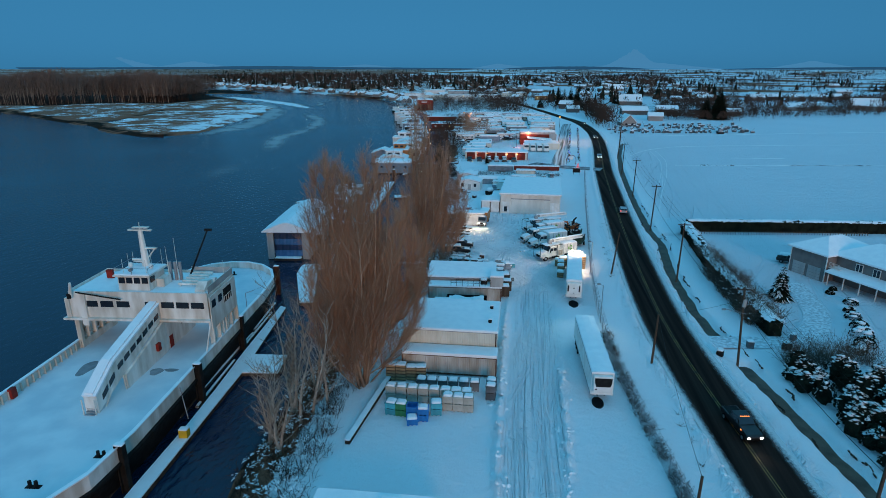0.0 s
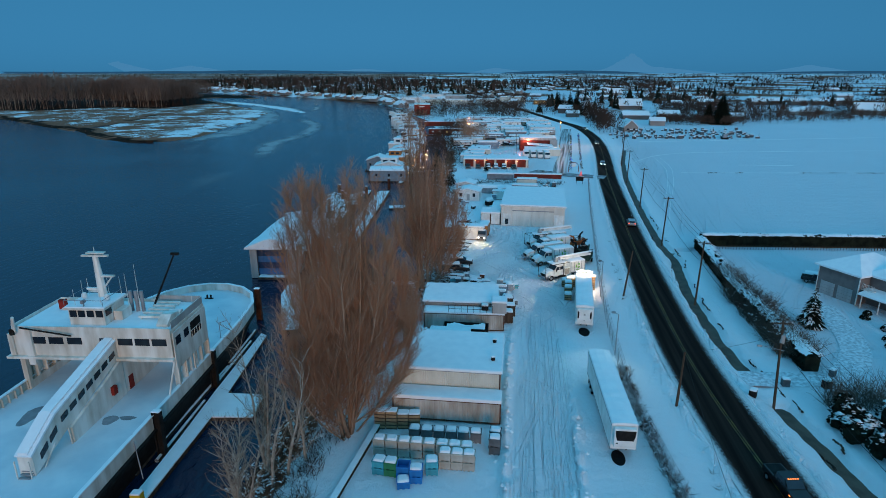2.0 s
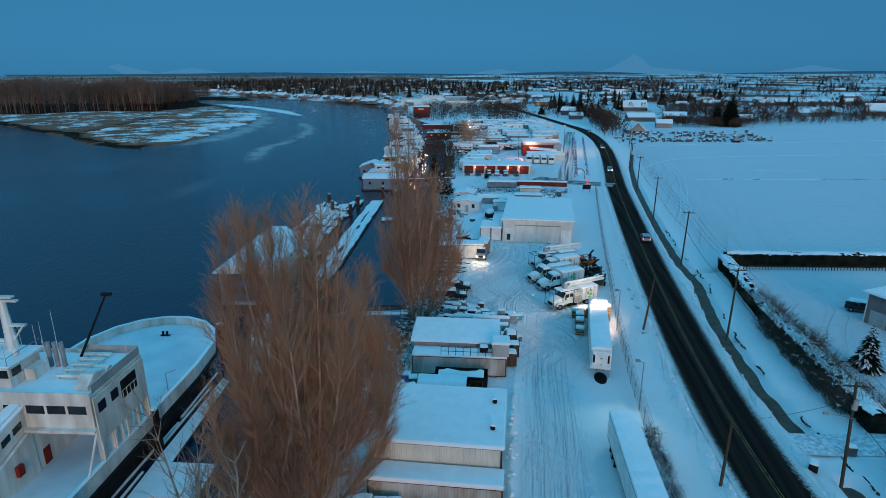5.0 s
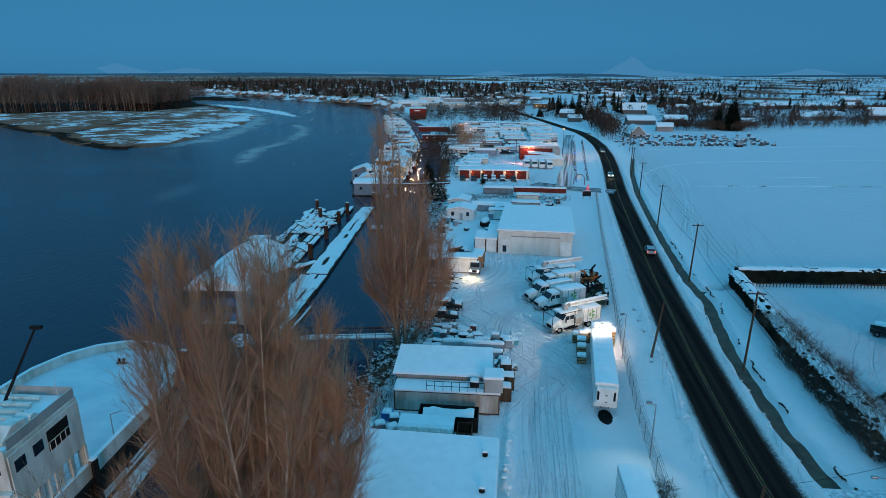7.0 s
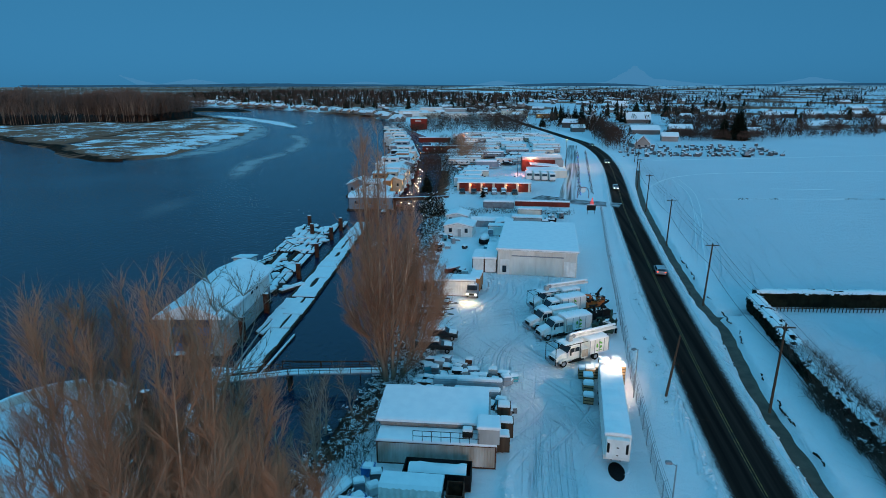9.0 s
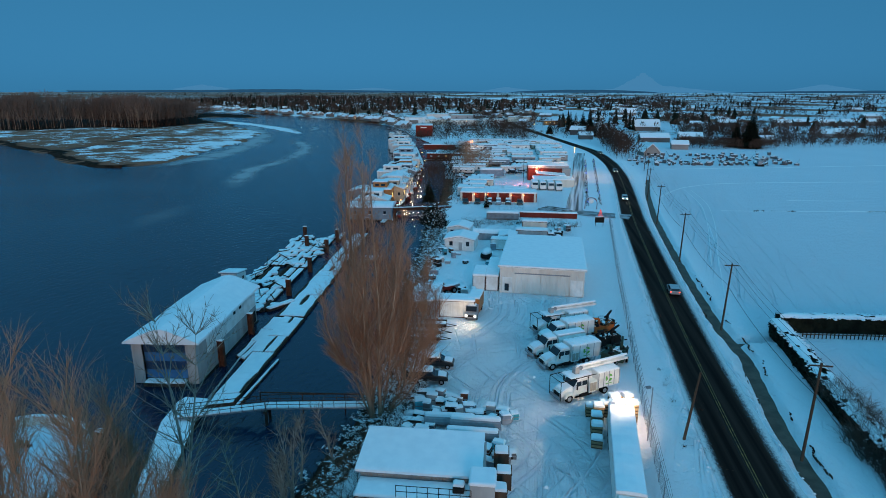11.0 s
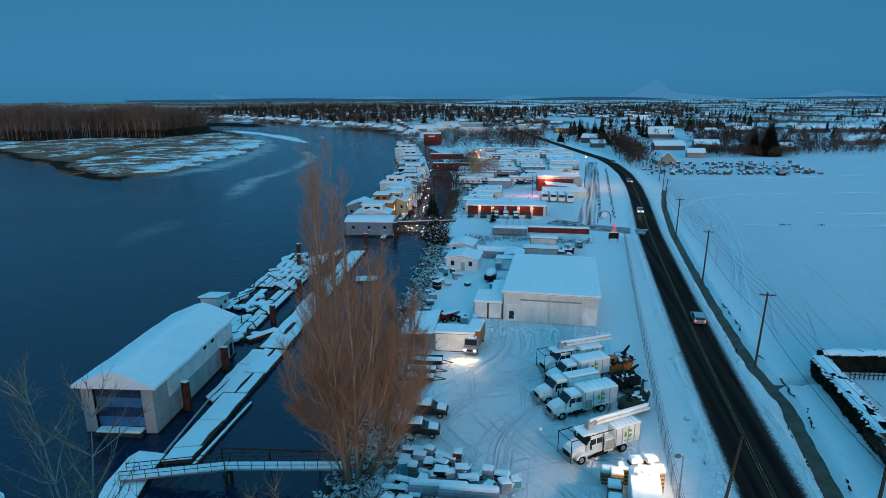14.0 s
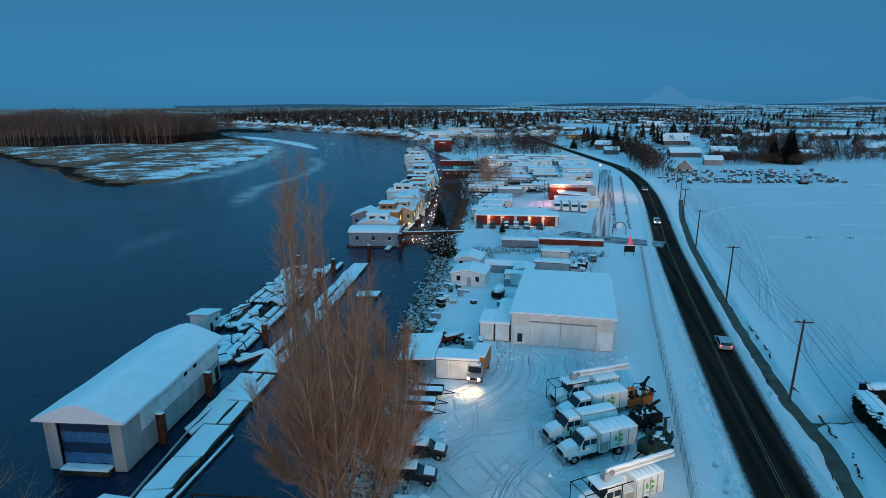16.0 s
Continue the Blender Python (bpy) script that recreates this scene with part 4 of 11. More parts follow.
def poplar(name, label, at, height_, radius, stems, seed, twig_mat, group="", dens=1.0, leaders=()):
    """Stems fan out from the base and turn upright inside an egg-shaped crown; leaders: rows of x, y, height above the rest."""
    rng = random.Random(seed)
    trunk, pale, crown, fine = [], [], [], []
    tops = []
    for k in range(stems):
        a = 2.4 * k + rng.uniform(-0.5, 0.5)
        r = radius * 0.74 * math.sqrt((k + 0.4) / stems)
        h = height_ * (1 - 0.26 * (r / radius) ** 2) * rng.uniform(0.84, 1.03)
        tops.append((r * math.cos(a), r * math.sin(a), h))
    for k in range(max(5, int(stems * 0.8))):
        a, r = 2.1 * k + rng.uniform(-0.4, 0.4), radius * rng.uniform(0.6, 1.0)
        tops.append((r * math.cos(a), r * math.sin(a), height_ * rng.uniform(0.38, 0.72)))
    tops += list(leaders)
    mains = []
    for k, (tx, ty, h) in enumerate(sorted(tops, key=lambda q: -q[2] + 0.6 * math.hypot(q[0], q[1]))):
        big = 0.05 + 0.0062 * h * rng.uniform(0.7, 1.2)
        bx, by, bz = rng.uniform(-0.5, 0.5) + tx * 0.08, rng.uniform(-0.5, 0.5) + ty * 0.08, -0.7
        if k > 3:
            q = min(rng.sample(mains, 3), key=lambda s: (s[-1].x - tx) ** 2 + (s[-1].y - ty) ** 2)
            s = q[rng.randint(0, 4)]
            bx, by, bz = s.x, s.y, s.z
            big *= 0.62
        n, pts = 14, []
        wob = [rng.uniform(-0.4, 0.4), rng.uniform(-0.4, 0.4), rng.uniform(-0.2, 0.2), rng.uniform(-0.2, 0.2)]
        for i in range(n + 1):
            u = i / n
            f = 1 - (1 - u) ** 2.2
            w = math.sin(3.1 * u)
            pts.append(Vector((bx + (tx - bx) * f + w * wob[0] + wob[2] * math.sin(9 * u) * u, by + (ty - by) * f + w * wob[1] + wob[3] * math.sin(8 * u) * u, bz + (h - bz) * u)))
        if k <= 3:
            mains.append(pts)
        for i in range(n):
            u0, u1 = i / n, (i + 1) / n
            (trunk if i < 5 else pale).append((*pts[i], *pts[i + 1], big * (1 - u0) ** 0.8 + 0.014, big * (1 - u1) ** 0.8 + 0.014))
        for i in range(1, n):
            u = i / n
            dd = (pts[i + 1] - pts[i]).normalized()
            for _ in range(max(1, round(rng.uniform(2.6, 4.6) * dens * (1.2 if u > 0.35 else 2.2 if k <= 3 else 1.2)))):
                ang = rng.uniform(0, 6.283)
                tilt = rng.uniform(0.25, 0.7) if u > 0.3 else rng.uniform(0.5, 1.1)
                bd = (dd + tilt * Vector((math.cos(ang), math.sin(ang), 0.1))).normalized()
                bl = rng.uniform(0.55, 1.15) * (1.3 + 0.25 * h * (1 - u) ** 0.75)
                bp = pts[i].lerp(pts[i + 1], rng.random())
                b = limb(rng, pale if bl > 4.4 else crown, bp, bd, bl, min(big * (1 - u) * 0.4 + 0.008, 0.006 + bl * 0.0026), 6, 0.12, 0.11)
                for j in range(1, 7):
                    for _ in range(max(2, int(rng.uniform(5.5, 10.5) * dens))):
                        a2 = rng.uniform(0, 6.283)
                        td = (b[j][2] + rng.uniform(0.2, 0.95) * Vector((math.cos(a2), math.sin(a2), rng.uniform(-0.1, 0.6)))).normalized()
                        o = b[j - 1][0].lerp(b[j][0], rng.random())
                        ln = rng.uniform(0.6, 2.3) * (1.15 - 0.08 * j)
                        e = o + td * ln
                        fine.append((*o, *e, rng.uniform(0.008, 0.0135)))
                        for _ in range(2):
                            m = o.lerp(e, rng.uniform(0.25, 0.8))
                            fine.append((*m, *(m + bent(rng, td, 0.42, 0.22) * ln * rng.uniform(0.35, 0.75)), 0.0078))
        # long whips at the top of each stem
        for _ in range(int(9 * dens)):
            q = pts[-1].lerp(pts[-3], rng.random())
            fine.append((*q, *(q + bent(rng, Vector((0, 0, 1)), 0.22, 0) * rng.uniform(0.8, 2.4)), 0.012))
    tree = thing(name, label, "tree", at, 0, group)
    part("trunk", tubes(trunk, 6), BARK, tree, "forked grey-brown trunks")
    tagged(part("limb_work", tubes(pale, 4), LIMBBARK, tree, "paler upright limbs"), kind="stuff")
    part("crown", joined(tubes(crown), spikes(fine)), twig_mat, tree, "fine leafless twigs")
    return tree


POPLAR = "row of bare poplars on the river bank"
poplar("poplar_tree", "tall bare poplar with red-brown twigs on the bank", (-17.6, 80.0, -0.2), 29.0, 7.8, 19, 12, TWIG, POPLAR, 0.72)
poplar("poplar_tree", "bare poplar clump with many upright limbs", (-19.4, 87.0, -0.4), 22.0, 4.2, 7, 22, TWIG, POPLAR, 0.7)
poplar("poplar_tree", "tall twin-topped bare poplar with ochre twigs", (-17.0, 126.0, -0.2), 25.0, 6.6, 12, 37, TWIG2, POPLAR, 0.5, [(-2.6, 0.4, 32.5), (-3.1, 0.9, 30.5), (-2.2, -0.2, 31.0), (-0.4, -0.3, 32.0), (0.1, 0.4, 30.0), (-0.2, -0.9, 28.0), (-1.8, -1.0, 28.5)])
poplar("poplar_tree", "bare poplar with ochre twigs beside the parked cars", (-15.0, 133.5, -0.2), 19.0, 5.0, 7, 44, TWIG2, POPLAR, 0.58)


def alder(at, h, seed, spread=1.0):
    rng = random.Random(seed)
    trunk, crown = [], []
    for s in range(rng.randint(1, 3)):
        d = Vector((rng.uniform(-0.2, 0.2), rng.uniform(-0.2, 0.2), 1)).normalized()
        pts = limb(rng, trunk, (rng.uniform(-0.3, 0.3), rng.uniform(-0.3, 0.3), -0.5), d, h * rng.uniform(0.75, 1.0), 0.11 + h * 0.005, 9, 0.06, 0.06)
        for i in range(2, 10):
            for _ in range(3 if h < 20 else 6):
                a = rng.uniform(0, 6.283)
                bd = (pts[i][2] + spread * rng.uniform(0.5, 1.0) * Vector((math.cos(a), math.sin(a), 0.1))).normalized()
                b = limb(rng, trunk, pts[i][0], bd, rng.uniform(0.18, 0.32) * h * (1.15 - i / 12), 0.03, 4, 0.14, 0.08)
                for k in range(1, 5):
                    for _ in range(2 if h < 20 else 4):
                        td = bent(rng, b[k][2], 0.5, 0.1)
                        e = b[k][0] + td * rng.uniform(0.4, 1.3)
                        crown.append((*b[k][0], *e, 0.016, 0.005))
    tree = thing("alder_tree", "slender leafless alder with pale bark by the water", "tree", at, 0, "alders on the bank")
    part("trunk", tubes(trunk, 5), PALEBARK, tree)
    part("crown", tubes(crown), ALDERTWIG, tree)


for k, (x, y, h) in enumerate([(-22.5, 71, 15), (-24.5, 74, 17), (-21, 75, 17), (-25.5, 69, 11), (-23, 78, 16), (-26, 76.5, 10), (-23.5, 66.5, 12), (-21.8, 82, 15), (-22.2, 73, 18), (-23.8, 80, 14),
                               (-26.4, 100.8, 24), (-24, 107, 12), (-21.5, 111.5, 10), (-22, 115, 8), (-20, 104, 10), (-22.5, 96, 13), (-20.5, 108, 9), (-19.5, 117.5, 8)]):
    alder((x, y, -1.2), h, 100 + k, 1.15 if h < 20 else 1.5)


def thicket(name, label, spots, seed, height_, sticks=26, snow=5, stick_mat=None, category="bushes"):
    """Bramble and shrub: sticks with lumps of snow caught on them."""
    rng = random.Random(seed)
    seg, lumps, leaf = [], MB(), MB()
    for x, y, z, r in spots:
        for _ in range(sticks):
            a, k = rng.uniform(0, 6.283), rng.random() ** 0.5 * r
            p = Vector((x + math.cos(a) * k, y + math.sin(a) * k, z - 0.2))
            d = Vector((rng.gauss(0, 0.5), rng.gauss(0, 0.5), 1)).normalized()
            q = p + d * height_ * rng.uniform(0.4, 1.0)
            e = q + bent(rng, d, 0.5, -0.25) * height_ * 0.4
            seg += [(*p, *q, 0.026, 0.015), (*q, *e, 0.015, 0.006)]
            for _ in range(2):
                e2 = p.lerp(q, rng.uniform(0.3, 1)) + Vector((rng.gauss(0, 0.4), rng.gauss(0, 0.4), rng.uniform(0.0, 0.5)))
                seg.append((*p.lerp(q, 0.5), *e2, 0.011, 0.004))
        for _ in range(snow):
            a, k = rng.uniform(0, 6.283), rng.random() ** 0.5 * r
            cx, cy, cz = x + math.cos(a) * k, y + math.sin(a) * k, z + height_ * rng.uniform(0.1, 0.6)
            for _ in range(rng.choice((3, 4, 6, 8, 12))):
                g, b = rng.uniform(0.02, 0.09), rng.uniform(0, 6.283)
                ex, ey, q = math.cos(b) * g * rng.uniform(1.2, 4.5), math.sin(b) * g * rng.uniform(1.2, 4.5), g * 0.7
                lumps.add([(cx - ex, cy - ey, cz - q * 0.3), (cx + math.sin(b) * g, cy - math.cos(b) * g, cz), (cx + ex, cy + ey, cz + rng.uniform(-0.5, 0.3) * q), (cx - math.sin(b) * g, cy + math.cos(b) * g, cz - q * 0.2), (cx + ex * 0.1, cy + ey * 0.1, cz + q)],
                          [(0, 1, 4), (1, 2, 4), (2, 3, 4), (3, 0, 4)])
                cx, cy, cz = cx + rng.gauss(0, 0.15), cy + rng.gauss(0, 0.15), cz + rng.gauss(0, 0.09)
    me = tubes(seg)
    me.materials.append(stick_mat or GREYTWIG)
    ob = new(name, me)
    tagged(ob, label, category, kind="stuff")
    if snow:
        part("caught_snow", lumps, SNOW, ob, smooth=True)
    return ob


def bank_spots(y0, y1, step, inset, seed):
    rng = random.Random(seed)
    out = []
    line = [(p[1], p[0]) for p in SHORE]
    y = y0
    while y < y1:
        x = float(np.interp(y, [a for a, _ in line], [b for _, b in line]))
        for k in inset:
            xx, yy = x + k + rng.uniform(-0.7, 0.7), y + rng.uniform(-0.8, 0.8)
            out.append((xx, yy, float(height(np.array([[xx]]), np.array([[yy]]))[0, 0]), rng.uniform(0.8, 1.4)))
        y += step
    return out


thicket("bank_brambles", "snow-flecked brambles and bare shrubs on the river bank", bank_spots(45, 124, 1.5, (1.2, 2.4, 3.6, 4.8, 6.0, 7.2, 8.4), 5), 6, 1.5, 14, 3, BRUSH)
thicket("bank_brambles", "snowy brambles on the bank below the cabins", bank_spots(134, 246, 1.6, (1.6, 2.9, 4.2, 5.4), 7), 8, 1.6, 14, 8, BRUSH)
thicket("bank_brambles", "snow-flecked brambles round the foot of the poplars", bank_spots(123, 135, 1.2, (1.2, 2.4, 3.6, 4.8, 6.0, 7.2), 15), 16, 1.3, 16, 8, BRUSH)
_r = random.Random(77)
thicket("fence_brambles", "bare vines and brambles along the chain-link fence", [(np.interp(y, [58, 73, 80, 91, 110], [17, 15.3, 14.5, 13.5, 13.6]) + 0.5 + _r.uniform(-0.2, 0.4), y, 0, _r.uniform(0.25, 0.55)) for y in np.arange(58, 99, 0.6) if _r.random() < 0.8], 9, 1.05, 24, 2, BRUSH)
thicket("verge_tufts", "dry grass tufts poking through the roadside snow", [(np.interp(y, [60, 74, 90, 105, 125, 150, 175, 200], [26.5, 25.4, 23.9, 23.3, 23.8, 24.9, 26.3, 27.8]) - 4.0 + _r.gauss(0, 0.7), y, 0.2, 0.3) for y in np.arange(60, 190, 0.45) if _r.random() < 0.3], 10, 0.2, 6, 0, BRUSH, "grass")
# dark lumps laid along the ditch edge to stand for its ledge shadow
ledge_shadow = MB()
for y in np.arange(60, 190, 0.3):
    side = 1 if math.sin(0.21 * y + 0.7) > -0.55 else -1
    if math.sin(0.62 * y) + 0.6 * math.sin(1.7 * y + 1) > -0.15 and _r.random() < 0.85:
        x = float(np.interp(y, [60, 75, 84, 91, 101, 110, 128, 140, 150, 160, 187], [36, 34, 32.8, 31.7, 30.6, 29.7, 30.0, 31.3, 32.6, 31.9, 33.2])) + side * (1.5 + 0.22 * math.sin(0.9 * y) + 0.12 * math.sin(2.3 * y)) + _r.gauss(0, 0.04)
        ledge_shadow.blob((x, y, -0.10), (_r.uniform(0.06, 0.15), _r.uniform(0.2, 0.34), _r.uniform(0.09, 0.17)), _r.random(), 6, 3, rough=0.5)
tagged(part("ditch_edge_shadow", ledge_shadow, BRUSH), "dark broken line of lumps standing for the ditch ledge shadow", "mud", kind="stuff")


def conifer(at, h, r, seed, snowy=True, label="snow-dusted dark conifer", group=""):
    """Whorls of drooping boughs, each a fan of narrow sprays."""
    rng = random.Random(seed)
    tree = thing("conifer_tree", label, "tree", at, rng.uniform(0, 360), group)
    trunk, green, white = MB(), MB(), MB()
    trunk.cyl((0, 0, -0.4), (0, 0, h), h * 0.022, 0.02, 6)
    rows = int(6 + h * 1.1)
    for i in range(rows):
        u = (i + 0.5) / rows
        z = h * (0.10 + 0.9 * u)
        R = r * (1 - u) ** 0.8 * rng.uniform(0.85, 1.15) + 0.12
        n = max(5, int(6 + 9 * (1 - u)))
        for k in range(n):
            a = 6.283 * (k + rng.random()) / n
            L = R * rng.uniform(0.6, 1.1)
            c, s = math.cos(a), math.sin(a)
            for j in range(3):
                b = a + (j - 1) * 0.35
                e = (math.cos(b) * L, math.sin(b) * L, z - L * rng.uniform(0.25, 0.5))
                m = (c * L * 0.5, s * L * 0.5, z - L * 0.08)
                w = L * 0.16
                o = (-s * w, c * w)
                green.add([(0, 0, z), (m[0] + o[0], m[1] + o[1], m[2]), e, (m[0] - o[0], m[1] - o[1], m[2] - 0.05)], [(0, 1, 2), (0, 2, 3)])
                if snowy and rng.random() < 0.33:
                    white.add([(m[0] * 0.9, m[1] * 0.9, m[2] + 0.07), (m[0] + o[0], m[1] + o[1], m[2] + 0.05), (e[0] * 0.9, e[1] * 0.9, e[2] + 0.12), (m[0] - o[0], m[1] - o[1], m[2] + 0.03)], [(0, 1, 2, 3)])
    part("trunk", trunk, BARK, tree)
    part("foliage", green, LEAF, tree)
    if white.v:
        tagged(part("bough_snow", white, SNOW, tree, "snow lying on the boughs"), kind="stuff")
    return tree

# ---------------------------------------------------------------- yard buildings and containers
def snow_slab(parent, x0, x1, y0, y1, z0, t=0.22, c=0.16, rough=0.03):
    return part("snow_cover", MB().loaf(x0, x1, y0, y1, z0, z0 + t, c, rough), ROOFSNOW, parent, "smooth fresh snow", smooth=False)


def container(at, turn, length=12.19, wide=2.44, tall=2.6, mat=None, label="", group="shipping containers", snow=0.25):
    """Local: length along x, front wall at y = 0."""
    c = thing("shipping_container", label, "container", at, turn, group)
    mat = mat or DIRTYWHITE
    part("front_wall", MB().ribbed(0.12, length - 0.12, 0.04, 0.15, tall - 0.12, 0.28, 0.035), mat, c)
    part("rear_wall", MB().ribbed(0.12, length - 0.12, wide - 0.12, 0.15, tall - 0.12, 0.28, 0.035), mat, c)
    part("end_wall", MB().ribbed(0.12, wide - 0.12, 0.02, 0.15, tall - 0.12, 0.3, 0.03, "y"), mat, c)
    part("roof", MB().box(0.02, length - 0.02, 0.02, wide - 0.02, tall - 0.1, tall - 0.01), mat, c)
    fr = MB()
    for x in (0, length - 0.12):
        for y in (0, wide - 0.12):
            fr.box(x, x + 0.12, y, y + 0.12, 0, tall)
    for y in (0, wide - 0.12):
        fr.box(0.12, length - 0.12, y, y + 0.1, 0, 0.15)
        fr.box(0.12, length - 0.12, y, y + 0.1, tall - 0.12, tall)
    part("frame", fr, RUST, c, "rusty corner posts and rails")
    for k in (0, 1):
        d = part("door", MB().box(length - 0.07, length - 0.01, 0.14 + k * wide * 0.475, 0.12 + wide * 0.45 + k * wide * 0.475, 0.17, tall - 0.14), mat, c)
        part("lock_bar", MB().cyl((length + 0.02, wide * (0.3 + 0.4 * k), 0.2), (length + 0.02, wide * (0.3 + 0.4 * k), tall - 0.2), 0.025, None, 5), GALV, d)
    if snow:
        snow_slab(c, -0.06, length + 0.06, -0.06, wide + 0.06, tall - 0.005, snow)
    return c


# long storage building with a flat roof, and the container against its front
def storage_building():
    b = thing("storage_building", "flat-roofed building with cream ribbed walls under snow", "building", (-14.0, 86.3, 0.0), 0.6)
    L, W, H = 12.2, 10.0, 5.0
    part("front_wall", MB().ribbed(0, L, 0.08, 0, H, 0.22, 0.04), CREAM, b)
    part("side_wall", MB().ribbed(0.12, W, L + 0.0, 0, H, 0.3, 0.04, "y").box(L - 0.3, L - 0.08, 0.12, W, 0, H), CREAM, b)
    part("rear_wall", MB().box(0, L, W - 0.15, W, 0, H), CREAM, b)
    part("left_wall", MB().box(0, 0.15, 0.12, W - 0.15, 0, H), CREAM, b)
    part("corner_post", MB().box(L - 0.05, L + 0.1, -0.06, 0.1, 0, H), RUST, b)
    part("roof", MB().box(-0.2, L + 0.25, -0.15, W + 0.2, H, H + 0.12), GREY, b)
    snow_slab(b, -0.25, L + 0.3, -0.2, W + 0.25, H + 0.115, 0.28, 0.2)
    for y in (2.6, 7.3):
        v = part("roof_vent", MB().cyl((L - 0.9, y, H + 0.3), (L - 0.9, y, H + 0.85), 0.24, 0.24, 10), DARK, b, "black roof vent")
        part("cap", MB().loaf(L - 1.17, L - 0.63, y - 0.27, y + 0.27, H + 0.85, H + 0.98, 0.1), ROOFSNOW, v)
    return b


storage_building()
container((-13.7, 83.65, 0.2), 0.6, mat=DIRTYWHITE, label="stained white shipping container with snow on its roof", snow=0.42)

# second group: steel-walled shed behind a container, roof rack and boxes on top
container((-14.2, 108.2, 0.0), 2.5, mat=DIRTYWHITE, label="white shipping container with a snow-loaded roof", snow=0.3)


def shed_two():
    b = thing("storage_shed", "low storage shed with a wide snow-covered roof", "building", (-14.4, 110.8, 0), 2.5)
    part("wall", MB().ribbed(0, 11.6, 0.1, 0, 3.4, 0.3, 0.04).box(0, 0.12, 0.2, 5.6, 0, 3.4).box(11.4, 11.6, 0.2, 5.6, 0, 3.4).box(0, 11.6, 5.6, 5.75, 0, 3.4), LIGHTGREY, b)
    part("roof", MB().profile_x([(-0.3, 3.4), (6.0, 3.95), (6.0, 4.07), (-0.3, 3.52)], -0.3, 11.3), GREY, b)
    sn = MB().profile_x([(-0.4, 3.52), (6.1, 4.07), (6.15, 4.25), (5.9, 4.38), (0.0, 3.84), (-0.35, 3.74)], -0.4, 11.4)
    part("snow_cover", sn, ROOFSNOW, b, "smooth fresh snow")


shed_two()
rack = thing("rail_rack", "black steel rail rack standing on the container roof", "rack", (-10.4, 108.3, 2.9), 2.5)
for k in range(8):
    part("post", MB().cyl((k * 0.95, 0, 0), (k * 0.95, 0, 1.15), 0.035, None, 5), DARK, rack)
for z in (0.55, 1.15):
    part("rail", MB().cyl((0, 0, z), (6.65, 0, z), 0.035, None, 5), DARK, rack)
for k, x in enumerate((-5.0, -3.2)):
    j = thing("engine_part", "snow-topped dark engine part on the container roof", "machine part", (x, 109.9, 2.9), 20 * k)
    part("block", MB().loaf(-0.5, 0.5, -0.4, 0.4, 0, 0.7, 0.12, 0.04), DARK, j)
    snow_slab(j, -0.52, 0.52, -0.42, 0.42, 0.69, 0.25)
box3 = thing("tarped_crate", "grey crate under snow on the container roof", "crate", (-3.9, 108.6, 2.9), 2.5)
part("body", MB().loaf(0, 2.2, 0, 2.3, 0, 1.7, 0.08), LIGHTGREY, box3)
snow_slab(box3, -0.1, 2.3, -0.1, 2.4, 1.69, 0.3, 0.2)


def open_skip(at, turn, L, W, H, mat, label, name="open_skip"):
    s = thing(name, label, "skip", at, turn)
    for nm, a in (("front_wall", (0, L, 0, 0.1)), ("rear_wall", (0, L, W - 0.1, W)), ("end_wall", (0, 0.1, 0.1, W - 0.1)), ("end_wall", (L - 0.1, L, 0.1, W - 0.1))):
        part(nm, MB().box(a[0], a[1], a[2], a[3], 0.15, H), mat, s)
    rb = MB()
    for k in range(int(L / 0.8)):
        rb.box(0.3 + k * 0.8, 0.42 + k * 0.8, -0.09, 0, 0.2, H - 0.1)
    part("ribs", rb, mat, s)
    part("floor", MB().box(0.1, L - 0.1, 0.1, W - 0.1, 0.1, 0.2), mat, s)
    heap, rng = MB(), random.Random(int(L * 10))
    for q in range(12):
        rr_ = (L - 0.4) * (q + 0.5) / 12 + 0.2
        heap.v += [(rr_, 0.12, H * 0.8), (rr_, W * 0.3, H * 0.95 + rng.uniform(-0.1, 0.45)), (rr_, W * 0.6, H * 0.95 + rng.uniform(0, 0.5)), (rr_, W - 0.12, H * 0.8)]
        if q:
            heap.f += [(4 * q - 4 + e, 4 * q + e, 4 * q + 1 + e, 4 * q - 3 + e) for e in range(3)]
    part("snow_cover", heap, SNOW, s, "lumpy snow filling the skip", smooth=True)
    return s


open_skip((-10.8, 104.6, 0), 1.5, 6.6, 2.4, 1.9, DARK, "dark steel skip heaped with snow")
rc = container((-12.2, 101.4, 0), 1.5, 5.6, 2.3, 2.3, WHITE, "white ribbed container with a rounded snow cap", snow=0.0)
part("snow_cover", MB().profile_x([(-0.1, 2.25), (-0.12, 2.5), (0.3, 2.75), (1.2, 2.85), (2.1, 2.72), (2.42, 2.5), (2.4, 2.25)], -0.1, 5.7), ROOFSNOW, rc, "rounded cap of snow")
folds = MB()
for i in range(45):
    x = -0.05 + 5.7 * i / 44
    w_ = 0.07 * math.sin(i * 1.35) + 0.04 * math.sin(i * 0.6)
    folds.v += [(x, -0.18 + w_, 2.62), (x, -0.30 + w_, 2.2), (x, -0.34 + w_ * 1.3, 1.2), (x, -0.36 + w_ * 1.6, 0.25 + 0.1 * math.sin(i * 0.9))]
    if i:
        q = 4 * i
        folds.f += [(q + j - 4, q + j, q + j + 1, q + j - 3) for j in range(3)]
part("drape", folds, WHITE, rc, "white sheet hanging over the front in folds", smooth=True)
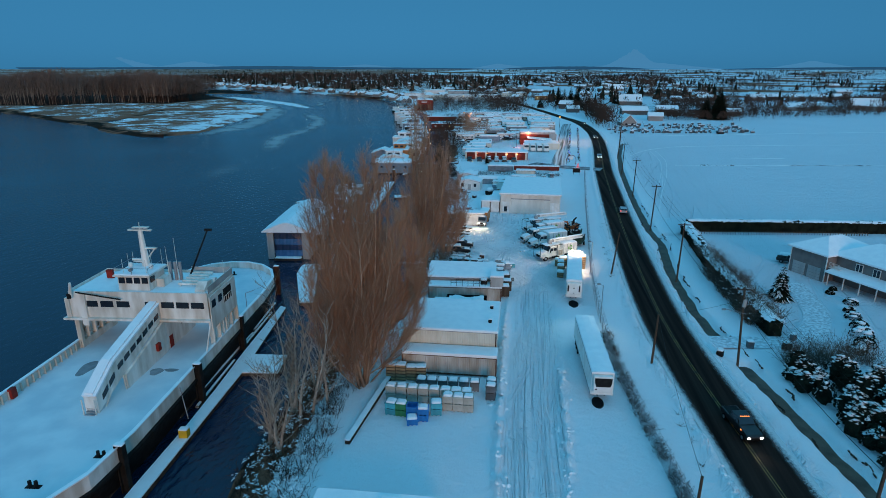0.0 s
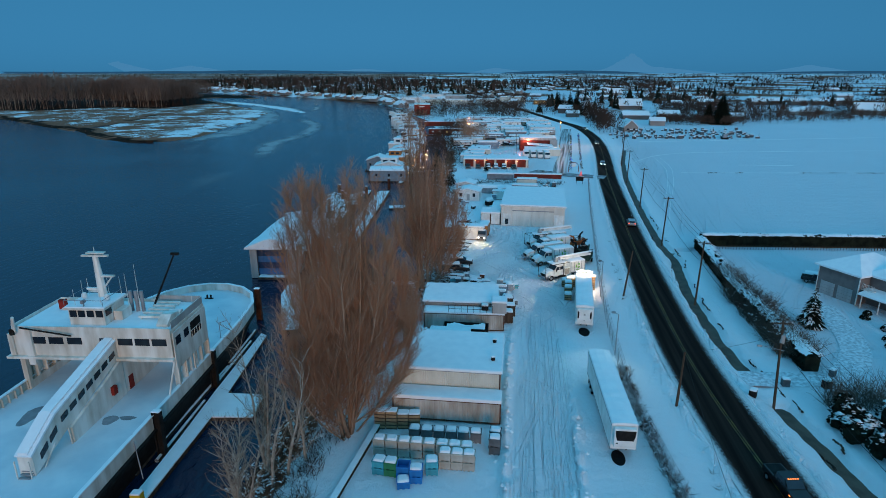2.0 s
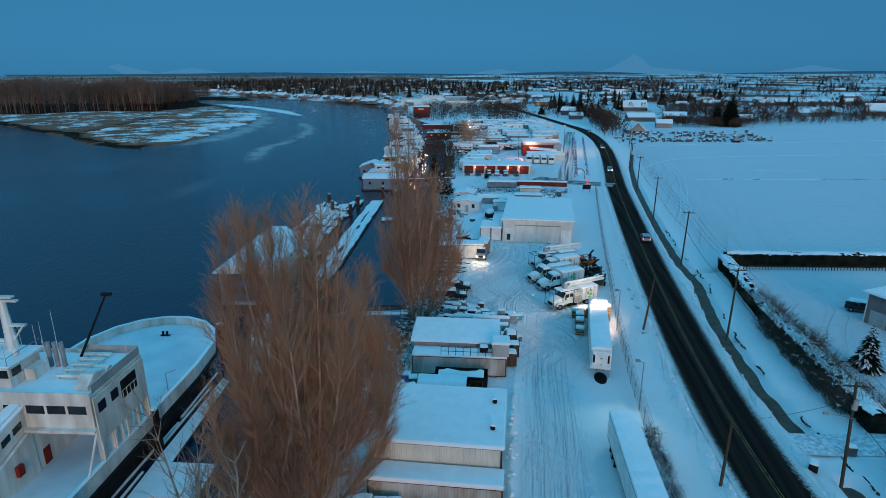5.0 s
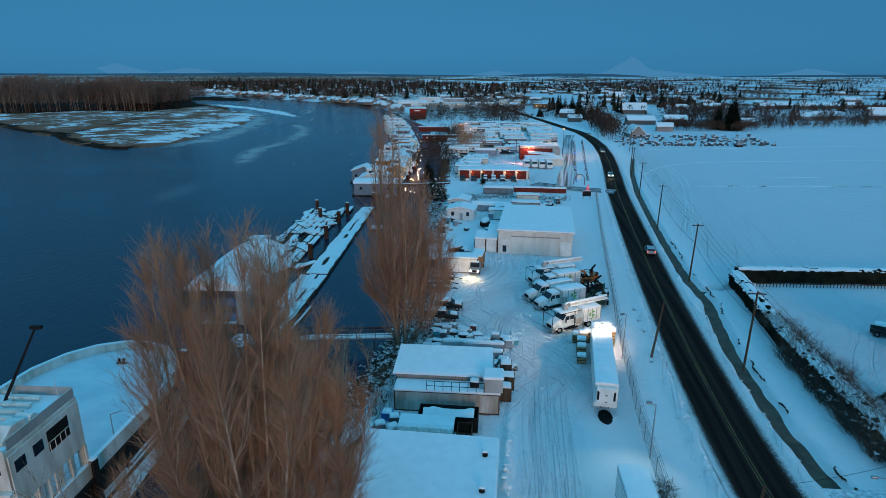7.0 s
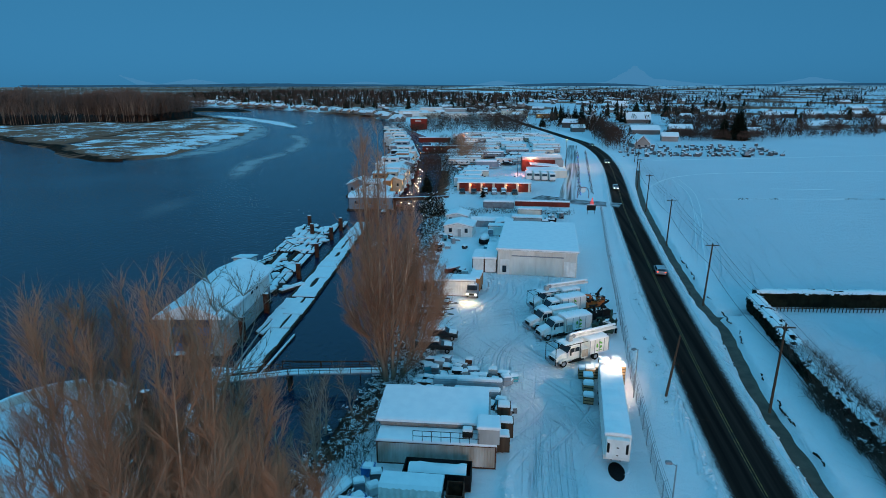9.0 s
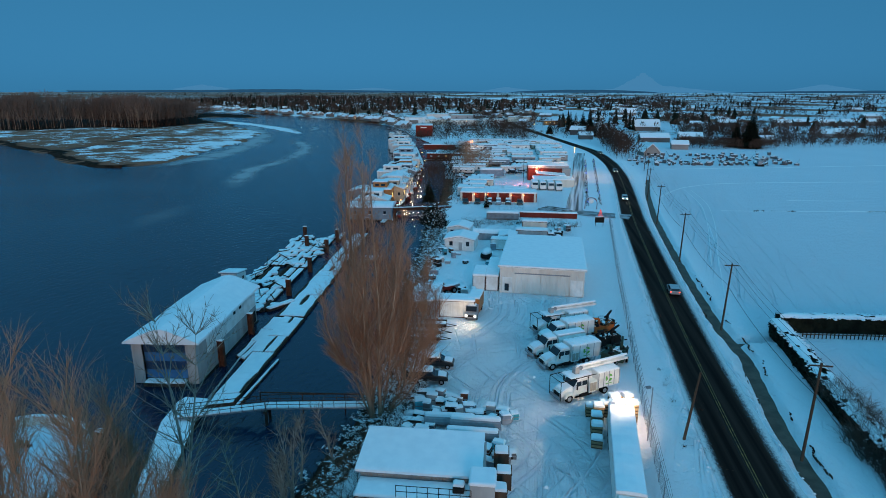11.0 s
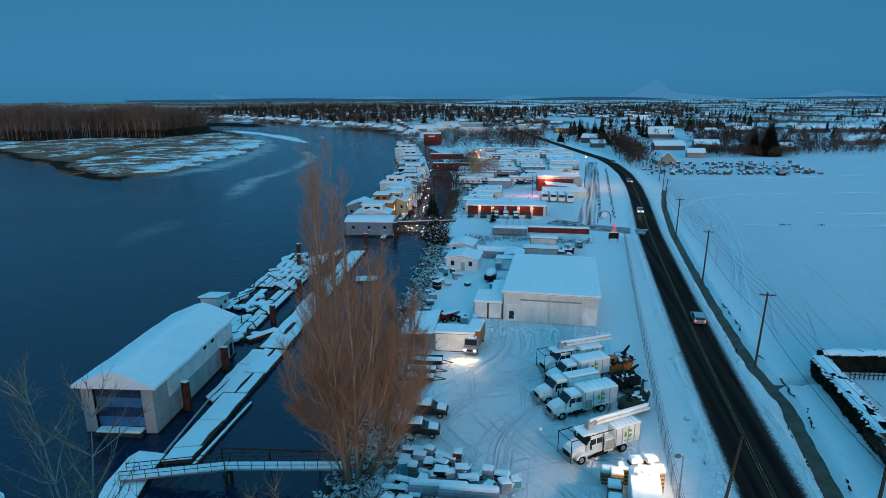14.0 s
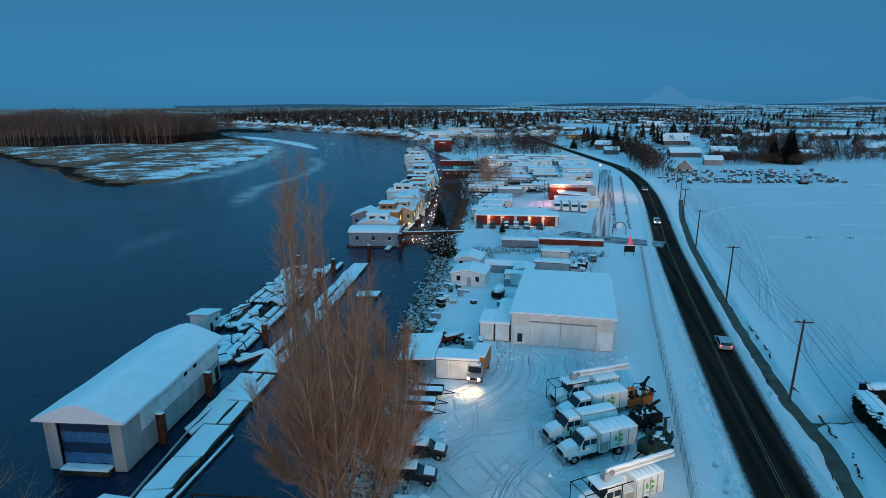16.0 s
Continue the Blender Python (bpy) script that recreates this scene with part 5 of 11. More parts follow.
rb = thing("rusted_tank", "rusted open steel tank beside the container", "tank", (-6.2, 101.7, 0), 2)
part("body", MB().box(0, 1.6, 0, 0.1, 0, 2.0).box(0, 1.6, 2.0, 2.1, 0, 2.0).box(0, 0.1, 0.1, 2.0, 0, 2.0).box(1.5, 1.6, 0.1, 2.0, 0, 2.0).box(0.1, 1.5, 0.1, 2.0, 0, 0.3), RUST, rb)

# big warehouse
def warehouse():
    b = thing("warehouse", "cream metal warehouse with sliding doors and snow-covered roof", "building", (-5.0, 171.8, 0), -2.0)
    L, W, H = 15.7, 24.0, 5.2
    part("front_wall", MB().ribbed(0, L, 0.05, 0, H, 0.32, 0.04), PALESHEET, b)
    part("side_wall", MB().ribbed(0.1, W, L, 0, H, 0.5, 0.04, "y"), PALESHEET, b)
    part("side_wall", MB().box(0, 0.1, 0.15, W, 0, H), PALESHEET, b)
    part("rear_wall", MB().box(0.1, L - 0.1, W - 0.12, W, 0, H), PALESHEET, b)
    part("roof", MB().profile([(-0.3, H), (L + 0.3, H), (L + 0.3, H + 0.12), (-0.3, H + 0.12)], -0.3, W + 0.3), GREY, b)
    part("snow_cover", MB().profile([(-0.4, H + 0.08), (L + 0.4, H + 0.08), (L + 0.38, H + 0.26), (L + 0.15, H + 0.36), (L / 2, H + 0.4), (-0.15, H + 0.36), (-0.38, H + 0.26)], -0.4, W + 0.4), ROOFSNOW, b, "smooth fresh snow")
    for x0, x1 in ((3.0, 7.6), (7.7, 12.9)):
        part("sliding_door", MB().ribbed(x0, x1, -0.1, 0.1, 3.9, 0.45, 0.03), PALESHEET, b)
    part("door_rail", MB().box(2.8, 13.1, -0.22, -0.06, 3.95, 4.12), GREY, b)
    part("side_door", MB().ribbed(0.5, 2.4, -0.08, 0.1, 3.2, 0.4, 0.03), WHITE, b)
    part("window", MB().box(1.0, 1.8, -0.16, -0.12, 0.5, 1.9), BLUEGLASS, b)
    part("white_panel", MB().ribbed(13.2, 15.5, -0.08, 0.1, 3.2, 0.7, 0.05), WHITE, b)
    part("eave_trim", MB().box(-0.3, L + 0.3, -0.32, -0.06, H - 0.14, H + 0.0), WHITE, b)


warehouse()
for k, x in enumerate((-10.2, -7.7)):
    container((x + 2.44, 172.4, 0), 90, 12.19 if k else 6.06, 2.44, 2.9, WHITE, "white container with rust streaks under thick snow", snow=0.4)

# ---------------------------------------------------------------- the ferry at its berth
def ferry():
    f = thing("car_ferry", "white double-ended car ferry, snow on its open deck, moored", "ferry", (-48.5, 82.0, WATER + 0.95), 5.0)
    B, Lh = 9.6, 34.3

    def outline(b, l, n=9):
        """Half-round ends on a long body."""
        pts = []
        for s in (1, -1):
            for i in range(n + 1):
                a = math.pi * i / n
                x = b * math.cos(a) * s
                y = s * (l - 15 + 15 * math.sin(a) ** 0.75)
                pts.append((x, y))
        return pts

    def loft(rows):
        mb = MB()
        n = len(rows[0][0])
        for pts, z in rows:
            mb.v += [(x, y, z) for x, y in pts]
        for r in range(len(rows) - 1):
            for i in range(n):
                j = (i + 1) % n
                mb.f.append((r * n + i, r * n + j, (r + 1) * n + j, (r + 1) * n + i))
        return mb

    hull = loft([(outline(B - 1.2, Lh - 3.5), -2.2), (outline(B - 0.6, Lh - 1.8), 0.6), (outline(B - 0.2, Lh - 0.3), 2.2)])
    part("hull", hull, DARK, f, "black hull side")
    part("rubbing_strake", loft([(outline(B - 0.1, Lh - 0.2), 2.2), (outline(B + 0.25, Lh + 0.2), 2.3), (outline(B + 0.25, Lh + 0.2), 2.6), (outline(B - 0.1, Lh - 0.1), 2.7)]), DARK, f, "black rubbing strake")
    deck = MB()
    deck.prism(outline(B - 0.2, Lh - 0.3), 2.9, 3.15)
    part("deck_snow", deck, DECKSNOW, f, "unbroken snow over the car deck")
    part("bulwark", loft([(outline(B, Lh), 2.6), (outline(B, Lh), 4.25), (outline(B - 0.22, Lh - 0.22), 4.25), (outline(B - 0.22, Lh - 0.22), 2.9)]), FERRYWHITE, f, "white bulwark with scuffs")
    for i, (x, y) in enumerate(outline(B - 0.25, Lh - 0.25, 14)):
        part("bulwark_stay", MB().box(x - 0.05, x + 0.05, y - 0.05, y + 0.05, 3.1, 4.2), FERRYWHITE, f)
    stay = [MB().box(s * (B - 0.38) - 0.12, s * (B - 0.38) + 0.12, -0.04, 0.04, 3.1, 4.15).mesh("bulwark_stay") for s in (-1, 1)]
    for k in range(40):
        for m in stay:
            part("bulwark_stay", m, FERRYWHITE, f).location = (0, -19.5 + k, 0)
    capr = loft([(outline(B + 0.08, Lh + 0.08), 4.25), (outline(B + 0.08, Lh + 0.08), 4.36), (outline(B - 0.32, Lh - 0.32), 4.38), (outline(B - 0.32, Lh - 0.32), 4.25)])
    part("cap_snow", capr, SNOW, f, "snow along the bulwark top")
    # house: two side casings carry a bridge deck across the car lanes
    y0, y1, zt, zb = 0.2, 8.8, 11.2, 7.9
    house = MB().box(-9.3, 9.3, y0, y1, zb, zt)
    part("deckhouse", house, FERRYWHITE, f, "white upper deckhouse")
    part("house_overhang", MB().box(-10.3, 9.5, y0 - 0.5, y0 + 0.3, zb - 0.3, zb - 0.004).box(-10.3, -9.3, y0 + 0.3, y1, zb - 0.3, zb - 0.004), FERRYWHITE, f)
    for s in (-1, 1):
        cas = MB()
        xa, xb = (s * 9.5, s * 8.9)
        x0_, x1_ = min(xa, xb), max(xa, xb)
        cas.box(x0_, x1_, y0 + 0.4, y0 + 0.9, 3.0, zb)
        for k in range(5):
            cas.box(x0_, x1_, y0 + 2.0 + k * 1.5, y0 + 2.25 + k * 1.5, 4.1, zb - 1.6)
        cas.box(x0_, x1_, y0 + 0.9, y1 - 0.2, 3.0, 4.1)
        cas.box(x0_, x1_, y0 + 0.9, y1 - 0.2, zb - 1.6, zb)
        part("side_casing", cas, FERRYWHITE, f, "white side casing with openings")
    part("side_plate", MB().box(9.5, 9.62, y0, y1 - 0.3, zb - 1.4, zt - 0.2), FERRYWHITE, f, "tall white side plating")
    for k in range(5):
        y = y0 + 0.1 + k * (y1 - y0 - 0.6) / 4
        part("side_post", MB().box(9.5, 9.64, y, y + (0.26 if k % 2 == 0 else 0.14), 4.3, zb - 1.4), FERRYWHITE, f)
    part("front_post", MB().cyl((9.45, y0 - 2.2, 4.3), (9.45, y0 - 0.1, zb - 0.2), 0.11, None, 6), FERRYWHITE, f)
    part("mesh_rail", MB().box(9.3, 9.34, y0 + 0.4, y1 - 0.2, zt + 0.12, zt + 1.0).box(3.4, 9.2, y1 - 0.06, y1 - 0.03, zt + 0.12, zt + 1.0), LIGHTGREY, f, "pale mesh railing panel")
    part("left_plate", MB().box(-9.56, -9.5, y0 + 0.6, y1, 3.0, zb).box(-9.4, -9.25, 2, 2.2, 3, zb).box(-9.4, -9.25, 4, 4.2, 3, zb).box(-9.4, -9.25, 6, 6.2, 3, zb).box(-9.4, -9.25, 8, 8.2, 3, zb), FERRYWHITE, f, "stiffened white side plating")
    casing = MB().box(1.0, 3.0, 0.4, 8.6, 3.0, zb)
    part("engine_casing", casing, FERRYWHITE, f, "white central casing")
    for x in (-6.4, -4.3, -2.1, 1.4, 3.9, 5.9, 7.9):
        w = part("window", MB().box(x - (0.85 if x != 1.4 else 0.5), x + (0.85 if x != 1.4 else 0.5), y0 - 0.06, y0 + 0.02, zb + 1.5, zb + 2.35), BLUEGLASS, f, "dark cabin window")
        part("frame", MB().box(x - 0.95, x + 0.95, y0 - 0.04, y0 + 0.03, zb + 2.35, zb + 2.43).box(x - 0.95, x + 0.95, y0 - 0.04, y0 + 0.03, zb + 1.42, zb + 1.5), FERRYWHITE, w)
    for y in (1.2, 3.2):
        part("side_window", MB().box(9.6, 9.67, y - 0.55, y + 0.55, zb + 1.4, zb + 2.4), BLUEGLASS, f, "dark cabin window")
    # flat black plate paints the shade inside the balcony opening
    part("side_opening", MB().box(9.6, 9.66, 4.3, 6.9, zb + 0.7, zb + 2.6), DARK, f, "black plate standing for the shade in the balcony opening")
    bal = MB()
    for k in range(5):
        bal.cyl((9.75, 4.3 + k * 0.65, zb + 0.7), (9.75, 4.3 + k * 0.65, zb + 1.6), 0.03, None, 5)
    bal.cyl((9.75, 4.2, zb + 1.6), (9.75, 7.0, zb + 1.6), 0.03, None, 5)
    part("balcony_rail", bal, FERRYWHITE, f)
    part("roof_snow", MB().loaf(-9.15, 9.15, y0 + 0.15, y1 - 0.15, zt, zt + 0.16, 0.12), ROOFSNOW, f, "snow over the upper deck")
    rails = MB()
    for x in (9.25,):
        for k in range(8):
            rails.box(x - 0.04, x + 0.04, y0 + 1.2 + k, y0 + 1.28 + k, zt, zt + 1.0)
        for z in (0.5, 1.0):
            rails.box(x - 0.03, x + 0.03, y0 + 1.2, y1, zt + z - 0.05, zt + z)
    rails.box(-9.3, -9.22, y0 + 0.1, y1, zt, zt + 0.45)
    rails.box(-9.2, 3.2, y1 - 0.07, y1 - 0.01, zt, zt + 0.5)
    rails.box(-9.3, 9.3, y0, y0 + 0.08, zt, zt + 0.35)
    part("upper_railing", rails, FERRYWHITE, f)
    # wheelhouse
    wh = part("wheelhouse", MB().box(-2.9, 1.3, 1.2, 5.2, zt + 0.05, zt + 2.2).box(-3.3, 1.7, 0.8, 5.6, zt + 2.2, zt + 2.4), FERRYWHITE, f, "white wheelhouse")
    for x in (-2.35, -1.35, -0.3, 0.75):
        part("pane", MB().box(x - 0.4, x + 0.4, 1.13, 1.2, zt + 1.2, zt + 2.0), BLUEGLASS, wh)
    part("pane", MB().box(1.3, 1.36, 1.5, 2.6, zt + 1.2, zt + 2.0), BLUEGLASS, wh)
    part("snow_cover", MB().loaf(-3.2, 1.6, 0.9, 5.5, zt + 2.4, zt + 2.54, 0.1), ROOFSNOW, wh)
    part("side_box", MB().box(1.4, 2.4, 2.8, 4.8, zt + 0.1, zt + 1.3), FERRYWHITE, f)
    mx, my = -1.0, 4.6
    mast = part("mast", MB().cyl((mx + 0.3, my, zt + 2.3), (mx, my + 0.2, zt + 7.6), 0.55, 0.3, 8).box(mx - 1.6, mx + 1.6, my, my + 0.4, zt + 7.4, zt + 7.6).box(mx - 0.9, mx + 1.2, my - 0.1, my + 0.5, zt + 7.8, zt + 7.95).cyl((mx, my + 0.2, zt + 7.6), (mx, my + 0.2, zt + 8.6), 0.08, 0.04, 6), FERRYWHITE, f, "white tapered mast with crossarms")
    part("bracket", MB().box(mx - 1.4, mx + 0.2, my - 0.1, my + 0.3, zt + 3.0, zt + 3.2).box(mx + 0.2, mx + 2.0, my - 0.1, my + 0.3, zt + 4.9, zt + 5.1).cyl((mx + 1.8, my, zt + 5.0), (mx + 0.5, my, zt + 3.4), 0.09, None, 5), FERRYWHITE, mast)
    part("radar", MB().box(mx - 1.5, mx - 0.3, my - 0.2, my + 0.1, zt + 3.3, zt + 3.55), WHITE, mast)
    for x, y, h in ((-3.2, 4.6, 4.4), (1.9, 5.2, 5.2), (3.0, 5.6, 6.2), (-1.6, 5.4, 7.0), (2.3, 4.6, 3.6), (8.4, 7.9, 2.4)):
        part("antenna", MB().cyl((x, y, zt), (x, y, zt + h), 0.045, 0.02, 5), FERRYWHITE, f)
    for x in (2.0, 2.7, 3.4):
        part("exhaust_pipe", MB().cyl((x, 5.6, zt), (x, 5.6, zt + 2.8), 0.22, None, 8), GREY, f)
    for x, y, hh in ((-2.7, 5.0, 3.4), (-2.2, 1.6, 3.2), (0.9, 1.6, 3.0), (1.2, 5.2, 3.8), (-0.4, 5.3, 3.3)):
        part("whip_antenna", MB().cyl((x, y, zt + 2.5), (x, y, zt + 2.5 + hh * 0.6), 0.035, 0.02, 5), FERRYWHITE, f)
    part("roof_rail", MB().box(-3.1, 1.5, 0.95, 0.99, zt + 3.3, zt + 3.35).box(-3.1, -3.06, 0.95, 5.4, zt + 3.3, zt + 3.35).box(1.46, 1.5, 0.95, 5.4, zt + 3.3, zt + 3.35).box(-3.1, -3.06, 0.95, 0.99, zt + 2.5, zt + 3.3).box(1.46, 1.5, 0.95, 0.99, zt + 2.5, zt + 3.3).box(-0.8, -0.76, 0.95, 0.99, zt + 2.5, zt + 3.3), GREY, f)
    for x, y in ((-2.2, 3.4), (0.8, 3.0)):
        part("radome", MB().blob((x, y, zt + 3.0), (0.35, 0.35, 0.4), 1, 10, 6, 0, 0.0), WHITE, f, "white radar dome", smooth=True)
    part("search_light", MB().cyl((-0.9, 1.2, zt + 2.6), (-0.9, 1.2, zt + 3.0), 0.06, None, 6).cyl((-0.9, 0.9, zt + 3.1), (-0.9, 1.4, zt + 3.1), 0.22, None, 10), GREY, f)
    part("davit_boom", MB().cyl((3.6, 7.6, zt), (5.6, 10.4, zt + 6.0), 0.15, 0.10, 6).box(5.2, 6.2, 10.2, 10.6, zt + 5.9, zt + 6.2), DARK, f, "black crane boom")
    part("fore_boom", MB().cyl((-7.9, -0.35, zt + 0.4), (-2.0, -0.35, zt - 0.5), 0.1, None, 6), DARK, f, "black boom along the house front")
    cr = part("deck_crane", MB().box(-9.9, -9.32, 0.0, 1.4, zb + 0.02, zt - 0.6).cyl((-8.8, -0.2, zt - 0.4), (-8.0, -0.9, zt + 1.9), 0.24, 0.16, 6), FERRYWHITE, f, "white deck crane")
    part("hook_block", MB().box(-8.9, -8.5, -0.75, -0.45, zt - 0.4, zt + 0.3), DARK, cr)
    part("support_leg", MB().box(-7.8, -7.0, y0 - 0.34, y0 - 0.004, zb - 1.1, zt + 0.2), FERRYWHITE, f)
    for k in range(5):
        part("deck_bench", MB().box(4.2, 7.0, 3.0 + k * 1.1, 3.4 + k * 1.1, zt + 0.4, zt + 0.65).box(4.4, 4.5, 3.1 + k * 1.1, 3.3 + k * 1.1, zt + 0.1, zt + 0.4).box(6.7, 6.8, 3.1 + k * 1.1, 3.3 + k * 1.1, zt + 0.1, zt + 0.4), FERRYWHITE, f)
    part("life_raft", MB().cyl((7.4, 4.4, zt + 0.6), (8.8, 4.4, zt + 0.6), 0.45, None, 10), WHITE, f)
    part("vent_trunk", MB().profile_x([(1.0, zt), (3.6, zt), (3.6, zt + 1.1), (2.2, zt + 1.3), (1.0, zt + 0.5)], 7.4, 8.7), FERRYWHITE, f)
    part("lifebuoy_box", MB().box(-7.3, -6.4, 5.6, 6.0, zt + 0.2, zt + 1.4), RED, f, "red locker")
    # covered stair down to the car deck
    xa, xb = 1.25, 2.75
    st = part("stairway", MB().profile_x([(y0 - 0.01, zb - 0.2), (-10.4, 4.6), (-14.6, 3.1), (-14.6, 5.2), (-10.8, 7.3), (y0 - 0.01, zt - 1.3)], xa, xb), FERRYWHITE, f, "white covered stairway")
    part("snow_cover", MB().profile_x([(-14.7, 5.21), (-10.85, 7.31), (y0 - 0.02, zt - 1.29), (y0 - 0.02, zt - 1.1), (-10.9, 7.52), (-14.8, 5.4)], xa - 0.06, xb + 0.06), ROOFSNOW, st)
    part("roof_hood", MB().profile_x([(-14.75, 5.41), (-10.85, 7.53), (y0 - 0.03, zt - 1.09), (y0 - 0.03, zt - 0.86), (-10.9, 7.76), (-14.7, 5.66)], xa + 0.28, xb - 0.28), ROOFSNOW, st, "rounded top of the stair roof")
    part("stairway_wall", MB().profile_x([(-9.4, 3.1), (y0 - 0.02, 3.1), (y0 - 0.02, zb - 0.25), (-3.0, zb - 1.3), (-9.4, 4.9)], xb + 0.02, xb + 0.34), FERRYWHITE, f, "white casing below the stair")
    part("strut", MB().cyl((xb, -13.4, 3.1), (xb, -11.6, 4.6), 0.07, None, 5).cyl((xb + 0.2, -9.6, 3.1), (xb + 0.1, -9.6, 5.0), 0.09, None, 5), FERRYWHITE, st)
    part("life_locker", MB().box(xb + 0.34, xb + 0.7, -2.6, -1.9, 4.5, 5.5), RED, f, "red locker on the casing")
    slope = (zt - 1.3 - 7.3) / (y0 + 10.8)
    for k in range(7):
        y = -10.2 + k * 1.45
        z = 5.9 + (y + 10.8) * slope
        part("stair_window", MB().profile_x([(y, z), (y + 1.05, z + 1.05 * slope), (y + 1.05, z + 1.05 * slope + 0.62), (y, z + 0.62)], xb - 0.01, xb + 0.06), BLUEGLASS, st)
    for k in range(2):
        y = -13.6 + 1.5 * k
        part("stair_window", MB().profile_x([(y, 4.2 + 0.75 * k), (y + 1.1, 4.8 + 0.75 * k), (y + 1.1, 5.5 + 0.75 * k), (y, 4.9 + 0.75 * k)], xb - 0.01, xb + 0.06), BLUEGLASS, st)
    for k in range(6):
        part("step", MB().box(xa + 0.2, xb - 0.2, -15.2 + k * 0.28, -14.9 + k * 0.28, 3.15 + k * 0.22, 3.22 + k * 0.22), GREY, st)
    for x in (xa + 0.05, xb - 0.05):
        part("stair_post", MB().box(x - 0.05, x + 0.05, -15.1, -15.0, 3.1, 5.0), FERRYWHITE, st)
    part("casing_door", MB().box(3.0, 3.06, 1.0, 1.9, 3.2, 4.9), RED, f, "red door on the casing")
    part("dark_hatch", MB().box(3.0, 3.05, 4.5, 5.2, 5.2, 5.8), DARK, f)
    for x, y, r, q in ((-4.9, -5.0, 0.9, 2.0), (4.3, -5.4, 0.8, 0.9), (6.0, -4.9, 0.9, 0.4)):
        part("bare_deck", MB().prism([(x + r * math.cos(a) * (1 + 0.2 * math.sin(3 * a)), y + q * math.sin(a)) for a in np.linspace(0, 6.28, 14, endpoint=False)], 3.15, 3.17), GREY, f, "bare wet patch of deck")
    for x, y in ((-2.0, -27.0), (4.0, -26.5), (7.6, -22.0), (0, 30)):
        part("bollard", MB().cyl((x - 0.3, y, 3.1), (x - 0.3, y, 3.8), 0.16, None, 8).cyl((x + 0.3, y, 3.1), (x + 0.3, y, 3.8), 0.16, None, 8).box(x - 0.7, x + 0.7, y - 0.25, y + 0.25, 3.0, 3.2), DARK, f)
    part("deck_lamp_post", MB().cyl((8.9, 13.5, 3.1), (8.9, 13.5, 6.3), 0.05, None, 5).cyl((8.9, 13.5, 6.3), (10.2, 13.5, 6.8), 0.05, None, 5), GREY, f)
    part("mooring_line", MB().cyl((9.3, -9.5, 4.4), (11.0, -11.5, 0.6), 0.05, None, 5), GREY, f)
    for y in (-12.5, -30):
        part("fire_locker", MB().box(-9.3, -8.8, y, y + 0.8, 3.2, 4.4), RED, f)


ferry()

# ---------------------------------------------------------------- floats, piles, gangway
def float_dock(pts, z0, z1, label, snow=True, broken=False):
    """A timber float with an outline of corners; snow lies on it a little short of the edge, or in broken patches."""
    d = thing("float_dock", label, "dock", (0, 0, 0), 0, "timber floats")
    part("frame", MB().prism(pts, z0, z1), PLANK, d, "wet dark timber edge")
    cx, cy = sum(p[0] for p in pts) / len(pts), sum(p[1] for p in pts) / len(pts)
    if broken:
        rng = random.Random(int(abs(cx * 10)))
        a, b, c, e = (Vector((*p, 0)) for p in pts)
        if (a - b).length > (b - c).length:
            a, b, c, e = b, c, e, a
        u, L = 0.0, (e - a).length
        while u < L - 0.5:
            step = min(rng.uniform(2.5, 8.0), L - u)
            g0, g1 = u / L, (u + step - rng.uniform(0.02, 0.22)) / L
            rows = rng.choice((1, 1, 2))
            for r in range(rows):
                f0, f1 = r / rows + rng.uniform(0.01, 0.07), (r + 1) / rows - rng.uniform(0.01, 0.12)
                q = []
                for g, f in ((g0, f0), (g0, f1), ((g0 + g1) / 2, f1 - rng.uniform(0, 0.08)), (g1, f1), (g1, f0), ((g0 + g1) / 2, f0 + rng.uniform(0, 0.06))):
                    p = a.lerp(e, g).lerp(b.lerp(c, g), f)
                    q.append((p.x + rng.uniform(-0.06, 0.06), p.y + rng.uniform(-0.1, 0.1)))
                part("snow_cover", MB().prism(q, z1, z1 + rng.uniform(0.08, 0.2)), SNOW, d)
            u += step
    elif snow:
        inner = [(cx + (x - cx) * 0.985 + (0.06 if x < cx else -0.06), cy + (y - cy) * 0.995) for x, y in pts]
        part("snow_cover", MB().prism(inner, z1, z1 + 0.14), SNOW, d, "flat snow with a few gaps")
    return d


float_dock([(-36.3, 58), (-34.6, 58), (-36.2, 84.2), (-31.2, 84.8), (-31.9, 89.9), (-37.0, 89.6), (-39.2, 106.7), (-40.4, 107.4), (-38.9, 90.0), (-37.8, 80.0), (-37.1, 72.0)], -2.9, -2.15, "snow-covered berth float beside the ferry")
for a, b in (((-38.2, 56), (-39.6, 73)), ((-39.2, 73.6), (-39.7, 79)), ((-39.6, 79.5), (-40.7, 97)), ((-38.2, 76), (-39.3, 88)), ((-40.9, 98), (-42.1, 109)), ((-39.9, 92), (-41.0, 105))):
    lg = thing("fender_log", "floating fender log streaked with snow", "log", (0, 0, 0), 0, "fender logs")
    part("log", MB().cyl((*a, WATER + 0.05), (*b, WATER + 0.05), 0.32, 0.28, 8), PLANK, lg)
    part("snow_cover", MB().cyl((a[0], a[1], WATER + 0.2), (b[0], b[1], WATER + 0.2), 0.24, 0.2, 6), SNOW, lg)
bx = thing("dock_box", "yellow box standing on the berth float", "box", (-36.0, 69.6, -2.02), 5)
part("body", MB().loaf(-0.5, 0.5, -0.4, 0.4, 0, 0.95, 0.05), YELLOW, bx)
